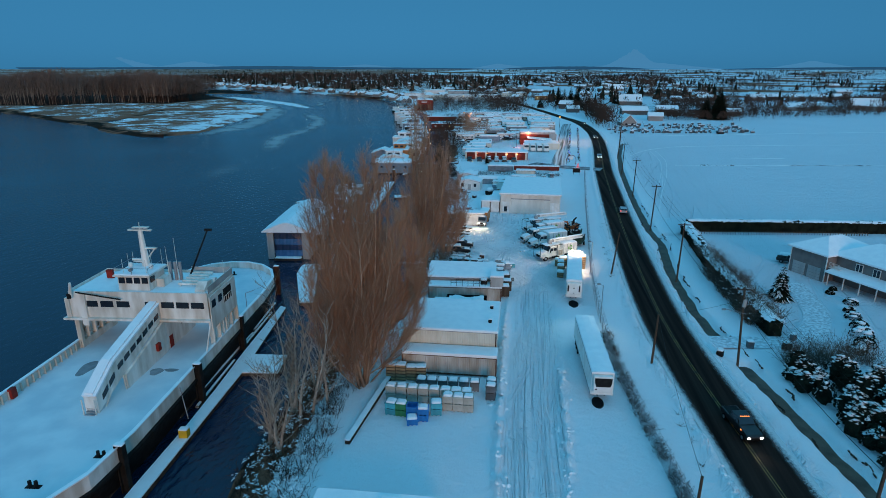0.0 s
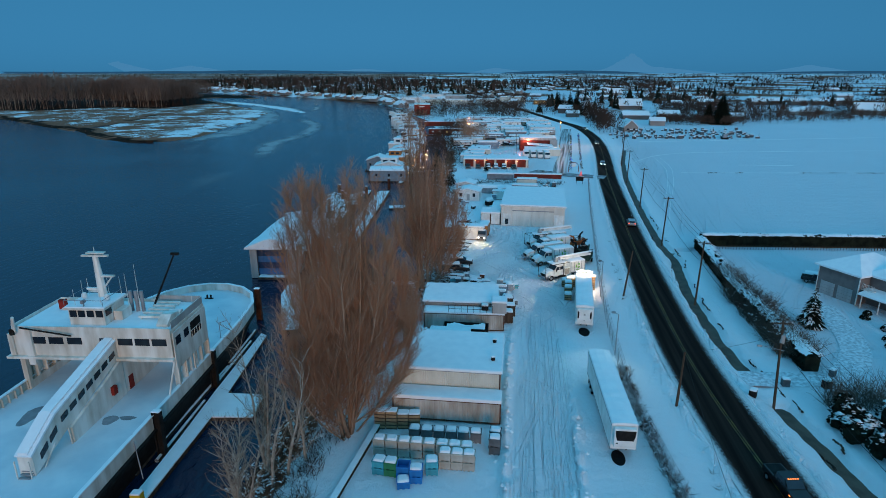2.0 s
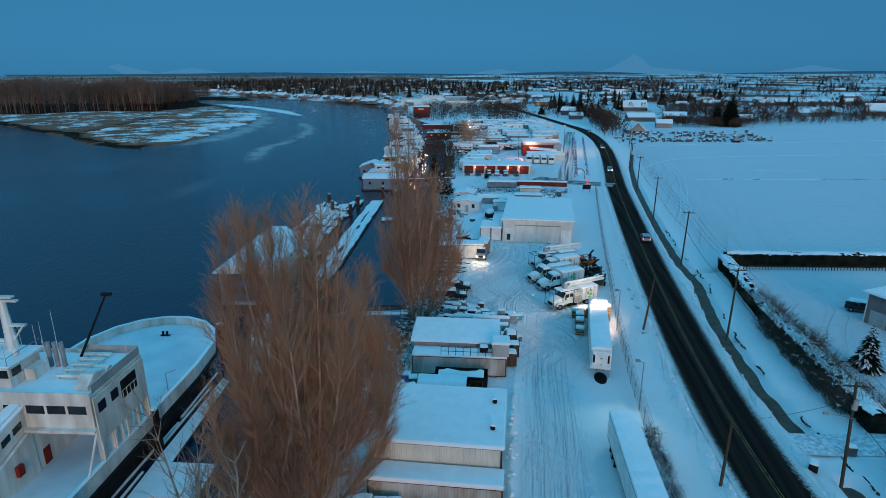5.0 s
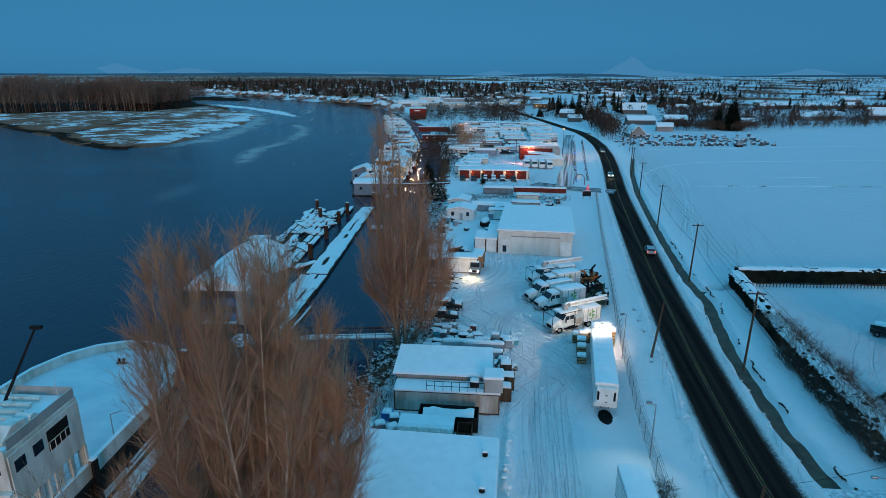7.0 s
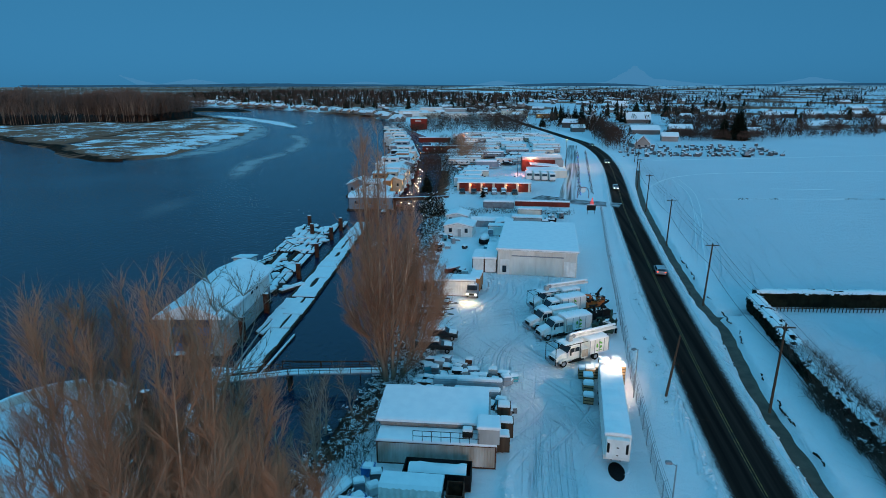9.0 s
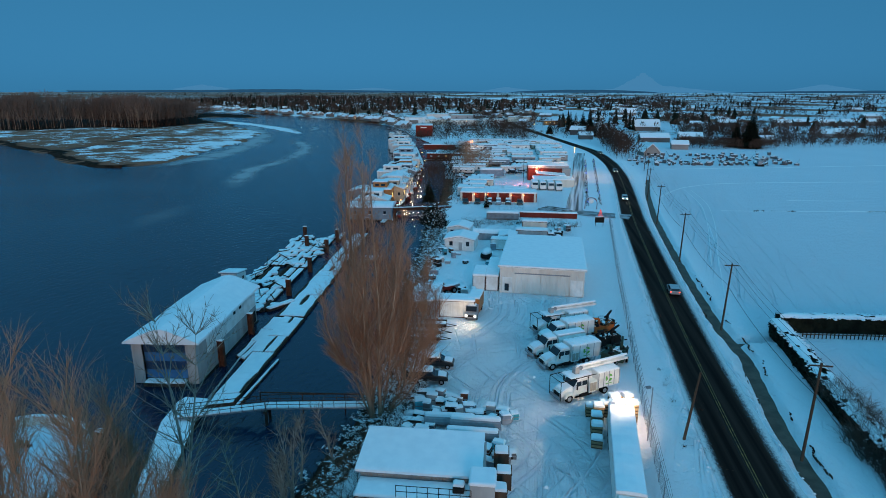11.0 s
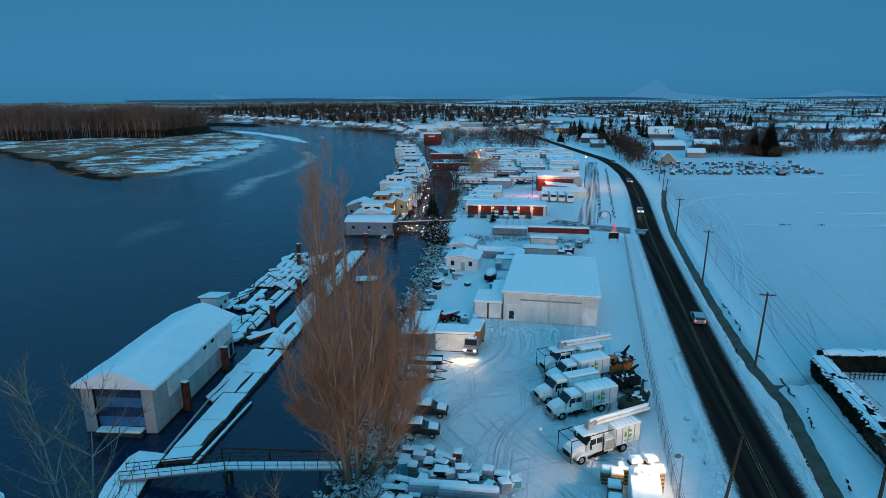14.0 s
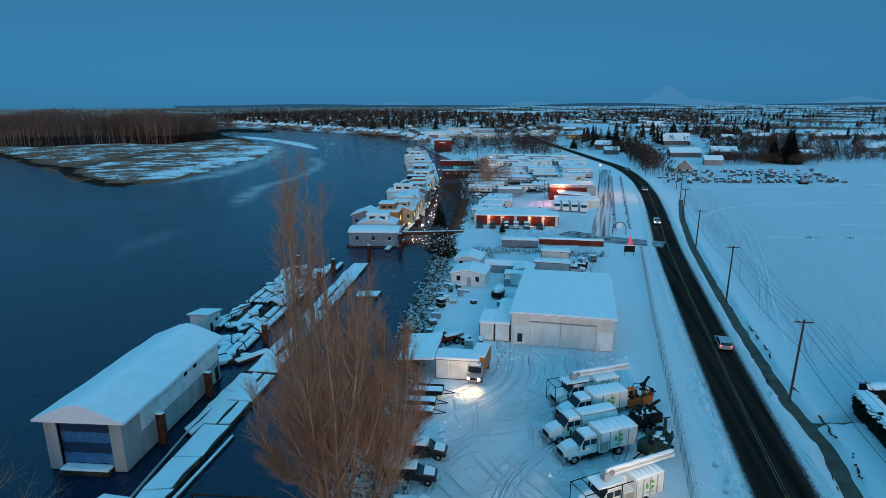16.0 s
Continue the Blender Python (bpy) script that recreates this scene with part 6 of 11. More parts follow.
part("snow_cover", MB().loaf(-0.5, 0.5, -0.4, 0.4, 0.95, 1.1, 0.1), SNOW, bx)


def pile(x, y, top, mat=None):
    p = thing("steel_pile", "rust-brown steel mooring pile", "pile", (x, y, WATER - 2), 0, "mooring piles")
    part("shaft", MB().box(-0.45, -0.32, -0.3, 0.3, 0, top - WATER + 2).box(0.32, 0.45, -0.3, 0.3, 0, top - WATER + 2).box(-0.32, 0.32, -0.06, 0.06, 0, top - WATER + 1.9), mat or RUST, p)
    for z0, z1 in ((0.2, 1.2), (-1.6, -0.9)):
        part("plate", MB().box(-0.34, 0.34, -0.1, 0.1, top - WATER + z0, top - WATER + z1), mat or RUST, p)
    part("cap", MB().loaf(-0.48, 0.48, -0.34, 0.34, top - WATER + 2, top - WATER + 2.12, 0.1), SNOW, p)


for x, y, top in ((-37.0, 60.9, 3.0), (-38.05, 77.0, 3.1), (-39.6, 91.5, 3.0), (-43.4, 113.6, 3.0), (-44.4, 139.7, 1.6), (-45.6, 151.5, 1.2), (-47.0, 170.7, 0.9),
                  (-48.6, 186.5, 0.9), (-50.3, 202.5, 0.9), (-51.0, 213.0, 1.0), (-56.5, 205, 1.0), (-60.5, 214, 1.2), (-46.4, 226.5, 1.4), (-41.0, 238, 2.2)):
    pile(x, y, top, DARK if y < 110 else None)

float_dock([(-44.6, 128.3), (-44.2, 129.6), (-40.7, 129.6), (-40.2, 126.5), (-34.9, 109.5), (-37.5, 109.0), (-43.8, 123.5)], -2.9, -2.15, "L-shaped landing float covered in snow")
float_dock([(-40.6, 128.2), (-37.2, 129.2), (-39.0, 158.6), (-43.0, 158.8)], -2.9, -2.15, "long snow-covered float with dark gaps", broken=True)
float_dock([(-41.9, 141.5), (-42.2, 158.4), (-45.0, 158.4), (-43.9, 142.8)], -2.9, -2.3, "snow-dusted timber float beside the boathouse", broken=True)
float_dock([(-39.2, 159.6), (-44.6, 159.2), (-49.2, 221), (-45.0, 222)], -2.9, -2.2, "far run of snowy floats in a line", broken=True)
float_dock([(-39.6, 196), (-35.0, 197), (-35.2, 200.5), (-40.4, 199.5)], -2.9, -2.2, "small square side float under snow")
lg = thing("boom_log", "long boom log with snow on top", "log", (0, 0, 0), 0, "fender logs")
part("log", MB().cyl((-36.6, 128.5, WATER + 0.1), (-36.9, 142.5, WATER + 0.1), 0.3, 0.25, 8), PLANK, lg)
part("snow_cover", MB().cyl((-36.6, 128.5, WATER + 0.27), (-36.9, 142.5, WATER + 0.27), 0.24, 0.2, 6), SNOW, lg)
sp = thing("mooring_spar", "thin pale spar from the float to the boathouse", "spar", (0, 0, 0), 0)
part("spar", MB().cyl((-40.8, 129.5, -1.9), (-42.6, 142.0, -1.9), 0.16, 0.12, 6), LIGHTGREY, sp)


def gangway(a, b, name="gangway", wide=1.5, girder=0.0, label="steel gangway with red-brown rails and snowy deck"):
    a, b = Vector(a), Vector(b)
    L = (b - a).length
    g = thing(name, label, "gangway", a, math.degrees(math.atan2(b.y - a.y, b.x - a.x)))
    r = (b.z - a.z) / L
    part("deck", MB().profile([(0, -0.16), (L, r * L - 0.16), (L, r * L), (0, 0)], -wide / 2, wide / 2), GREY, g)
    part("snow_cover", MB().profile([(0, 0), (L, r * L), (L, r * L + 0.12), (0, 0.12)], -wide / 2 + 0.06, wide / 2 - 0.06), SNOW, g, "trodden snow on the deck")
    for s in (-1, 1):
        y = s * wide / 2
        if girder:
            part("girder", MB().profile([(0, -girder), (L, r * L - girder), (L, r * L + 0.25), (0, 0.25)], y - 0.06, y + 0.06), RUST, g, "rust-brown side girder")
        part("top_rail", MB().cyl((0, y, 1.05), (L, y, r * L + 1.05), 0.05, None, 5), RUST, g)
        part("mid_rail", MB().cyl((0, y, 0.55), (L, y, r * L + 0.55), 0.035, None, 5), RUST, g)
        n = int(L / 1.4)
        for k in range(n + 1):
            part("post", MB().cyl((k * L / n, y, r * k * L / n), (k * L / n, y, r * k * L / n + 1.05), 0.035, None, 5), RUST, g)
    return g


gangway((-42.3, 124.6, -1.7), (-31.2, 126.4, -0.4))
gangway((-31.0, 126.4, -0.35), (-18.4, 128.0, 0.0))
pr = thing("gangway_pier", "dark timber pier under the gangway", "pier", (-31.0, 126.3, -5), 8)
part("leg", MB().cyl((0, -0.7, 0), (0, -0.7, 4.4), 0.2, None, 8), PLANK, pr)
part("leg", MB().cyl((0, 0.7, 0), (0, 0.7, 4.4), 0.2, None, 8), PLANK, pr)
part("crossbeam", MB().box(-0.2, 0.2, -1.1, 1.1, 4.1, 4.45), PLANK, pr)
pp = thing("water_pipe", "thin red-brown pipe carried beside the gangway", "pipe", (0, 0, 0), 0)
part("pipe", MB().cyl((-33.0, 128.6, 0.1), (-19.5, 129.6, 0.4), 0.09, None, 6), RUST, pp)
for k in range(3):
    part("post", MB().cyl((-33 + 5.5 * k, 128.6 + 0.4 * k, -4.5), (-33 + 5.5 * k, 128.6 + 0.4 * k, 0.1 + 0.1 * k), 0.08, None, 6), RUST, pp)


# ---------------------------------------------------------------- the boathouse
def boathouse():
    b = thing("boathouse", "grey floating boathouse, snowy gable roof, tarpaulin over its mouth", "boathouse", (-49.3, 133.4, WATER), 6.3)
    hw, L, H, R = 4.55, 23.4, 6.5, 8.25
    wall = LIGHTGREY
    for x in (-hw, hw - 0.15):
        part("side_wall", MB().box(x, x + 0.15, 0.15, L, 0.1, H), wall, b)
    part("upper_panel", MB().box(hw + 0.003, hw + 0.05, 3.4, L - 0.1, 3.2, H - 0.15), WHITE, b, "paler painted upper wall")
    for x in (-hw, hw - 1.45):
        part("front_jamb", MB().box(x, x + 1.45, 0, 0.15, 0.1, H), wall, b)
    part("gable", MB().profile([(-hw, H - 0.35), (hw, H - 0.35), (hw, H), (0, R), (-hw, H)], 0.0, 0.15), wall, b)
    part("rear_wall", MB().profile([(-hw, 0.1), (hw, 0.1), (hw, H), (0, R), (-hw, H)], L - 0.15, L), wall, b)
    for s in (-1, 1):
        part("roof_sheet", MB().profile([(0, R), (s * (hw + 0.7), H - 0.25), (s * (hw + 0.7), H - 0.13), (0, R + 0.12)], -0.5, L + 0.4), GREY, b)
    rng = random.Random(4)
    sn = MB()
    n = 18
    for k in range(n + 1):
        y = -0.6 + (L + 1.1) * k / n
        j = rng.uniform(-0.1, 0.1)
        sn.v += [(-hw - 0.8 + j, y, H - 0.2), (-hw - 0.75 + j, y, H + 0.08), (-1.2, y, R + 0.02), (0, y, R + 0.28), (1.2, y, R + 0.02), (hw + 0.75 + j, y, H + 0.08), (hw + 0.85 + j, y, H - 0.2)]
        if k:
            o = 7 * k
            sn.f += [(o + i - 7, o + i, o + i + 1, o + i - 6) for i in range(6)]
    sn.f += [tuple(range(7)), tuple(range(7 * n + 6, 7 * n - 1, -1))]
    part("snow_cover", sn, ROOFSNOW, b, "smooth snow with a ragged eave", smooth=False)
    for k in range(4):
        m = MB()
        z0, z1 = 0.7 + 1.3 * k, 0.7 + 1.3 * (k + 1)
        for i in range(13):
            x = -3.1 + 6.2 * i / 12
            m.v += [(x, 0.5 + 0.06 * math.sin(2.2 * i + k), z0), (x, 0.5 + 0.06 * math.sin(2.2 * i + k + 1), z1)]
            if i:
                m.f.append((2 * i - 2, 2 * i, 2 * i + 1, 2 * i - 1))
        part("tarpaulin_strip", m, BLUETARP if k % 2 == 0 else DARKTARP, b, "blue tarpaulin in bands")
    part("sill_float", MB().box(-3.0, 3.0, -0.9, 0.6, -0.1, 0.5), PLANK, b)
    part("sill_snow", MB().loaf(-2.9, 2.8, -0.8, 0.5, 0.5, 0.72, 0.2, 0.04), SNOW, b)
    for y in (13.5, 16.0):
        part("small_window", MB().box(hw + 0.05, hw + 0.09, y, y + 0.8, 5.1, 5.6), DARK, b)
    part("side_door", MB().box(hw + 0.005, hw + 0.06, L - 1.6, L - 0.6, 0.3, 2.3), DARK, b)
    part("float_base", MB().box(-hw - 0.1, hw + 0.3, 0.1, L, -0.5, 0.12), DARK, b)


boathouse()
sh = thing("float_shed", "small white shed on a float with a sloping snow roof", "shed", (-62.4, 172.5, WATER - 0.3), 6)
part("wall", MB().profile_x([(0, 0), (4.6, 0), (4.6, 3.0), (0, 3.7)], 0, 3.4), WHITE, sh)
part("roof", MB().profile_x([(-0.3, 3.72), (4.9, 2.95), (4.9, 3.1), (-0.3, 3.87)], -0.3, 3.7), GREY, sh)
part("snow_cover", MB().profile_x([(-0.35, 3.87), (4.95, 3.1), (4.9, 3.3), (-0.3, 4.05)], -0.35, 3.75), ROOFSNOW, sh)
part("window", MB().box(3.4, 3.45, 2.6, 3.4, 1.7, 2.3), DARK, sh)
part("door", MB().box(3.4, 3.45, 0.5, 1.3, 0.1, 2.0), DARK, sh)
part("float_base", MB().box(-1.5, 5.0, -1.0, 6.5, -0.7, 0.0), PLANK, sh)
part("float_snow", MB().loaf(-1.4, 4.9, -0.9, 6.4, 0.0, 0.14, 0.1), SNOW, sh)


def raft(at, turn, L, W, seed):
    """Old logs lashed side by side, snow lying along them in broken strips."""
    rng = random.Random(seed)
    b = thing("log_raft", "low raft of dark logs streaked with snow", "raft", at, turn, "log rafts and old floats")
    n = max(2, int(W / 1.5))
    for i in range(n):
        x = -W / 2 + (i + 0.5) * W / n
        y0, y1 = -L / 2 + rng.uniform(-0.6, 0.4), L / 2 + rng.uniform(-0.4, 0.6)
        z = rng.uniform(0.0, 0.16)
        part("log", MB().cyl((x, y0, z), (x + rng.uniform(-0.1, 0.1), y1, z), 0.55, 0.48, 8), PLANK, b)
        y = y0
        while y < y1 - 0.8:
            ln = min(rng.uniform(3.0, 11.0), y1 - y)
            if rng.random() < 0.9:
                wd = rng.uniform(0.5, 0.72)
                part("snow_cover", MB().loaf(x - wd, x + wd, y, y + ln, z + 0.36, z + 0.42 + rng.uniform(0.12, 0.3), 0.15, 0.06), SNOW, b)
            y += ln + rng.uniform(0.1, 0.9)
    for k in range(int(L * W / 9)):
        cx, cy, g = rng.uniform(-W / 2, W / 2), rng.uniform(-L / 2, L / 2), rng.uniform(0, 3.14)
        a_, b_ = rng.uniform(0.8, 2.6), rng.uniform(0.5, 1.3)
        poly = [(cx + math.cos(q) * a_ * rng.uniform(0.7, 1.1) * math.cos(g) - math.sin(q) * b_ * math.sin(g), cy + math.cos(q) * a_ * math.sin(g) + math.sin(q) * b_ * rng.uniform(0.7, 1.1) * math.cos(g)) for q in np.linspace(0, 6.283, 7, endpoint=False)]
        part("snow_drift", MB().prism(poly, 0.35, 0.68 + rng.uniform(0, 0.18)), SNOW, b)
    for k in range(int(L * W / 16)):
        cx, cy, g, ln = rng.uniform(-W / 2, W / 2), rng.uniform(-L / 2, L / 2), rng.uniform(0, 3.14), rng.uniform(0.8, 2.4)
        part("loose_plank", MB().cyl((cx - math.cos(g) * ln, cy - math.sin(g) * ln, 0.78), (cx + math.cos(g) * ln, cy + math.sin(g) * ln, 0.9 + rng.uniform(0, 0.5)), 0.11, None, 4), PLANK, b)
    return b


for k, (x, y, L, W, a) in enumerate([(-50.6, 167, 11, 4.6, 6), (-55.4, 166.5, 8, 4.4, 12), (-52.0, 180, 13, 5.4, 5), (-57.6, 181, 12, 4.8, 7), (-53.2, 194, 12, 5.4, 5), (-58.8, 195, 13, 5, 5),
                                     (-54.2, 207.5, 12, 5.4, 5), (-60, 209.5, 12, 5.2, 8), (-52.6, 217.5, 6, 4.0, 5), (-46.6, 164.5, 6, 2.6, -30)]):
    raft((x, y, WATER + 0.1), a, L, W, 60 + k)

# ---------------------------------------------------------------- wheels and vehicles
def wheel(parent, x, y, r=0.5, w=0.28, z=None, rim=None):
    z = r if z is None else z
    wl_ = part("wheel", MB().cyl((x - w / 2, y, z), (x + w / 2, y, z), r, None, 14), RUBBER, parent)
    part("rim", MB().cyl((x - w / 2 - 0.02, y, z), (x + w / 2 + 0.02, y, z), r * 0.55, None, 10), rim or GALV, wl_)
    return wl_


def semi_trailer(at, turn, label, big_grille=True, lumpy=False):
    """Front with the cooling unit at y = 0, box runs along +y."""
    t = thing("semi_trailer", label, "trailer", at, turn, "refrigerated trailers")
    L, W, z0, z1 = 16.15, 2.6, 1.15, 4.0
    part("box", MB().loaf(-W / 2, W / 2, 0, L, z0, z1, 0.06), WHITE, t, "white ribless box")
    for x in (-W / 2 - 0.01, W / 2 - 0.03):
        part("side_rail", MB().box(x, x + 0.04, 0.05, L - 0.05, z0 - 0.1, z0 + 0.08).box(x, x + 0.04, 0.05, L - 0.05, z1 - 0.25, z1 - 0.12), GALV, t)
    sn = MB()
    n = 20
    for k in range(n + 1):
        y = -0.06 + (L + 0.1) * k / n
        j = random.Random(k + int(at[1])).uniform(-0.03, 0.05)
        sn.v += [(-W / 2 - 0.03, y, z1 - 0.04), (-W / 2 + 0.04, y, z1 + 0.14 + j), (-0.5, y, z1 + 0.24 + j), (0.5, y, z1 + 0.24 + j), (W / 2 - 0.04, y, z1 + 0.14 + j), (W / 2 + 0.03, y, z1 - 0.04)]
        if k:
            o = 6 * k
            sn.f += [(o + i - 6, o + i - 5, o + i + 1, o + i) for i in range(5)]
    sn.f += [(5, 4, 3, 2, 1, 0), tuple(range(6 * n, 6 * n + 6))]
    part("snow_cover", sn, ROOFSNOW, t, "thick smooth snow on the roof")
    u = part("cooling_unit", MB().loaf(-1.1, 1.1, -0.62, -0.005, 1.75, 3.85, 0.08), WHITE, t, "white cooling unit")
    if big_grille:
        part("grille", MB().profile([(-0.95, 3.0), (-0.8, 2.55), (0.8, 2.55), (0.95, 3.0), (1.0, 3.65), (-1.0, 3.65)], -0.66, -0.615), DARK, u, "black radiator grille")
        part("badge", MB().box(-0.9, -0.7, -0.64, -0.615, 2.15, 2.28), DARK, u)
    else:
        for s in (-1, 1):
            part("grille", MB().profile([(s * 0.78, 2.35), (s * 1.02, 2.35), (s * 1.02, 3.5), (s * 0.78, 3.35)], -0.66, -0.615), DARK, u, "narrow black vent")
        part("badge", MB().box(-0.12, 0.12, -0.64, -0.615, 2.9, 3.02).box(-0.08, 0.08, -0.64, -0.615, 2.05, 2.15), DARK, u)
    part("frame", MB().box(-0.5, -0.35, 0.3, L - 0.3, 0.85, 1.15).box(0.35, 0.5, 0.3, L - 0.3, 0.85, 1.15), DARK, t)
    for s in (-1, 1):
        part("landing_leg", MB().box(s * 0.75 - 0.08, s * 0.75 + 0.08, 3.0, 3.2, 0.05, 1.1), DARK, t)
        for y in (L - 3.6, L - 2.3):
            wheel(t, s * 1.0, y, 0.5, 0.5)
    part("rear_bumper", MB().box(-1.1, 1.1, L - 0.1, L, 0.45, 0.6).box(-0.6, -0.5, L - 0.1, L, 0.6, 1.1).box(0.5, 0.6, L - 0.1, L, 0.6, 1.1), GALV, t)
    for s in (-1, 1):
        part("mud_flap", MB().box(s * 1.0 - 0.3, s * 1.0 + 0.3, L - 1.6, L - 1.56, 0.25, 0.9), RUBBER, t)
    if lumpy:
        rng = random.Random(3)
        lump = MB()
        for k in range(16):
            lump.blob((rng.uniform(-1.0, 1.0), L - rng.uniform(0.2, 1.3), z1 + 0.3), (0.3, 0.3, rng.uniform(0.15, 0.35)), k, 6, 4)
        part("snow_heap", lump, SNOW, t, "lumpy snow heaped at the rear")
    return t


semi_trailer((11.05, 79.7, 0.0), 2.6, "white refrigerated trailer with snow on its roof")
semi_trailer((9.95, 110.3, 0.0), -4.4, "white refrigerated trailer lit by a yard lamp, snow-roofed", False, True)
# a flat black oval on the ground under each trailer nose
for x, y, r in ((10.7, 79.75, 0.85), (10.05, 110.0, 1.0)):
    m = MB().prism([(x + r * 0.82 * math.cos(a), y + r * 1.5 * math.sin(a)) for a in np.linspace(0, 6.283, 20, endpoint=False)], 0.0, 0.075)
    tagged(part("bare_ground_patch", m, material("rough_black", (0.012, 0.012, 0.013), None, 3, 0.7, 0.5, 20)), "flat black oval on the ground before the trailer", "bare ground", kind="structure")


def pallet_stack(at, turn, layers, label, snow=0.25):
    s = thing("pallet_stack", label, "pallets", at, turn, "pallet stacks")
    for k in range(layers):
        z = k * 0.145
        m = MB().profile_x([(-0.5, z), (-0.4, z), (-0.4, z + 0.1), (-0.05, z + 0.1), (-0.05, z), (0.05, z), (0.05, z + 0.1), (0.4, z + 0.1), (0.4, z), (0.5, z), (0.5, z + 0.13), (-0.5, z + 0.13)], -0.6, 0.6)
        part("pallet", m, LUMBER if k % 3 else WOOD, s)
    if snow:
        snow_slab(s, -0.62, 0.62, -0.52, 0.52, layers * 0.145 - 0.02, snow, 0.15)
    return s


# lumber and pallet stacks beside the lit trailer
for k, (x, y, n) in enumerate([(8.5, 123.2, 7), (8.6, 124.8, 12), (8.7, 126.4, 14), (9.1, 128.2, 15), (10.0, 129.8, 12), (8.4, 129.6, 9)]):
    pallet_stack((x, y, 0), -4 + k, n, "tall stack of wooden pallets capped with snow", 0.35)
for k, (x, y) in enumerate([(11.6, 128.2), (12.9, 128.6), (11.0, 129.8), (12.5, 130.2)]):
    pallet_stack((x, y, 0), 8 * k, 18, "high pallet stack under lamplit snow", 0.4)


def truck(at, turn, body, label, boom=False):
    """A service truck; nose at y = 0 towards -y, box behind. body: 'chip', 'tank'."""
    t = thing("service_truck", label, "truck", at, turn, "line of service trucks")
    part("chassis", MB().box(-0.45, -0.3, 0.4, 8.2, 0.6, 0.85).box(0.3, 0.45, 0.4, 8.2, 0.6, 0.85), DARK, t)
    part("bumper", MB().loaf(-1.2, 1.2, -0.15, 0.15, 0.45, 0.85, 0.08), GALV, t)
    hood = part("hood", MB().profile_x([(0.1, 0.8), (1.9, 0.8), (1.9, 1.85), (1.2, 1.75), (0.35, 1.5), (0.1, 1.3)], -0.85, 0.85), WHITE, t, "white sloped hood")
    bevelled(hood, 0.12)
    part("grille", MB().box(-0.55, 0.55, 0.03, 0.12, 0.7, 1.3), DARK, hood, "black grille")
    for s in (-1, 1):
        part("headlight", MB().box(s * 0.72 - 0.14, s * 0.72 + 0.14, 0.05, 0.12, 1.0, 1.25), GALV, hood)
        part("fender", MB().profile_x([(0.5, 0.7), (0.6, 1.15), (1.0, 1.35), (1.5, 1.35), (1.9, 1.1), (1.9, 0.7), (1.75, 0.7), (1.6, 1.0), (0.9, 1.0), (0.75, 0.7)], s * 1.0 - 0.22, s * 1.0 + 0.22), WHITE, t)
    cab = bevelled(part("cab", tucked(MB().profile_x([(1.9, 0.75), (4.0, 0.75), (4.0, 2.75), (2.55, 2.8), (1.95, 1.85)], -1.05, 1.05), 1.8, 0.1), WHITE, t, "white crew cab"), 0.08)
    for s in (-1, 1):
        part("fuel_tank", MB().cyl((s * 0.95, 3.0, 0.6), (s * 0.95, 4.6, 0.6), 0.28, None, 10), DARK, t, "black side tank")
        part("step", MB().box(s * 1.0 - 0.15, s * 1.0 + 0.15, 2.1, 2.9, 0.45, 0.5), DARK, t)
    part("windscreen", MB().profile_x([(1.93, 1.9), (2.5, 2.68), (2.44, 2.72), (1.87, 1.94)], -0.92, 0.92), BLUEGLASS, cab)
    for s in (-1, 1):
        for y in (2.35, 3.2):
            part("side_window", MB().box(s * 1.01 - 0.03, s * 1.01 + 0.03, y, y + 0.7, 1.9, 2.5), BLUEGLASS, cab)
        part("mirror", MB().box(s * 1.35 - 0.1, s * 1.35 + 0.1, 2.1, 2.2, 1.7, 2.4).cyl((s * 1.05, 2.15, 2.2), (s * 1.3, 2.15, 2.2), 0.02, None, 4), DARK, t)
        wheel(t, s * 1.02, 1.2, 0.52, 0.3)
        wheel(t, s * 0.98, 6.7, 0.52, 0.5)
    part("snow_cover", MB().loaf(-0.95, 0.95, 2.5, 4.0, 2.76, 2.95, 0.15, 0.02).profile_x([(0.4, 1.52), (1.3, 1.78), (1.8, 1.86), (1.8, 1.98), (1.2, 1.9), (0.45, 1.64)], -0.75, 0.75), SNOW, t, "snow on the cab and hood")
    tool = part("tool_locker", MB().loaf(-1.2, 1.2, 4.15, 5.4, 0.75, 2.2, 0.05), WHITE, t, "white tool locker")
    part("locker_door", MB().box(1.2, 1.23, 4.25, 4.75, 0.9, 2.0).box(1.2, 1.23, 4.8, 5.3, 0.9, 2.0), DIRTYWHITE, tool)
    y0 = 5.5 if boom else 4.2
    if body == "tank":
        n = 8
        pr_ = [(1.22 * math.cos(a), 2.0 + 0.9 * math.sin(a)) for a in np.linspace(0, 6.283, 14, endpoint=False)]
        bd = part("tank_body", MB().profile(pr_, y0, 8.9).box(-1.1, 1.1, y0, 8.9, 0.9, 1.5), WHITE, t, "white rounded body")
        part("snow_cover", MB().loaf(-0.8, 0.8, y0, 8.9, 2.85, 3.05, 0.2, 0.02), SNOW, bd)
    else:
        bd = part("chip_box", MB().loaf(-1.22, 1.22, y0, 9.0, 1.0, 3.1, 0.06), WHITE, t, "white chip box")
        for k in range(5):
            y = y0 + 0.05 + k * (8.85 - y0) / 4
            for s in (-1, 1):
                part("rib", MB().box(s * 1.24 - 0.03, s * 1.24 + 0.03, y, y + 0.08, 1.05, 3.05), GALV, bd)
        roof_snow, nn = MB(), 13
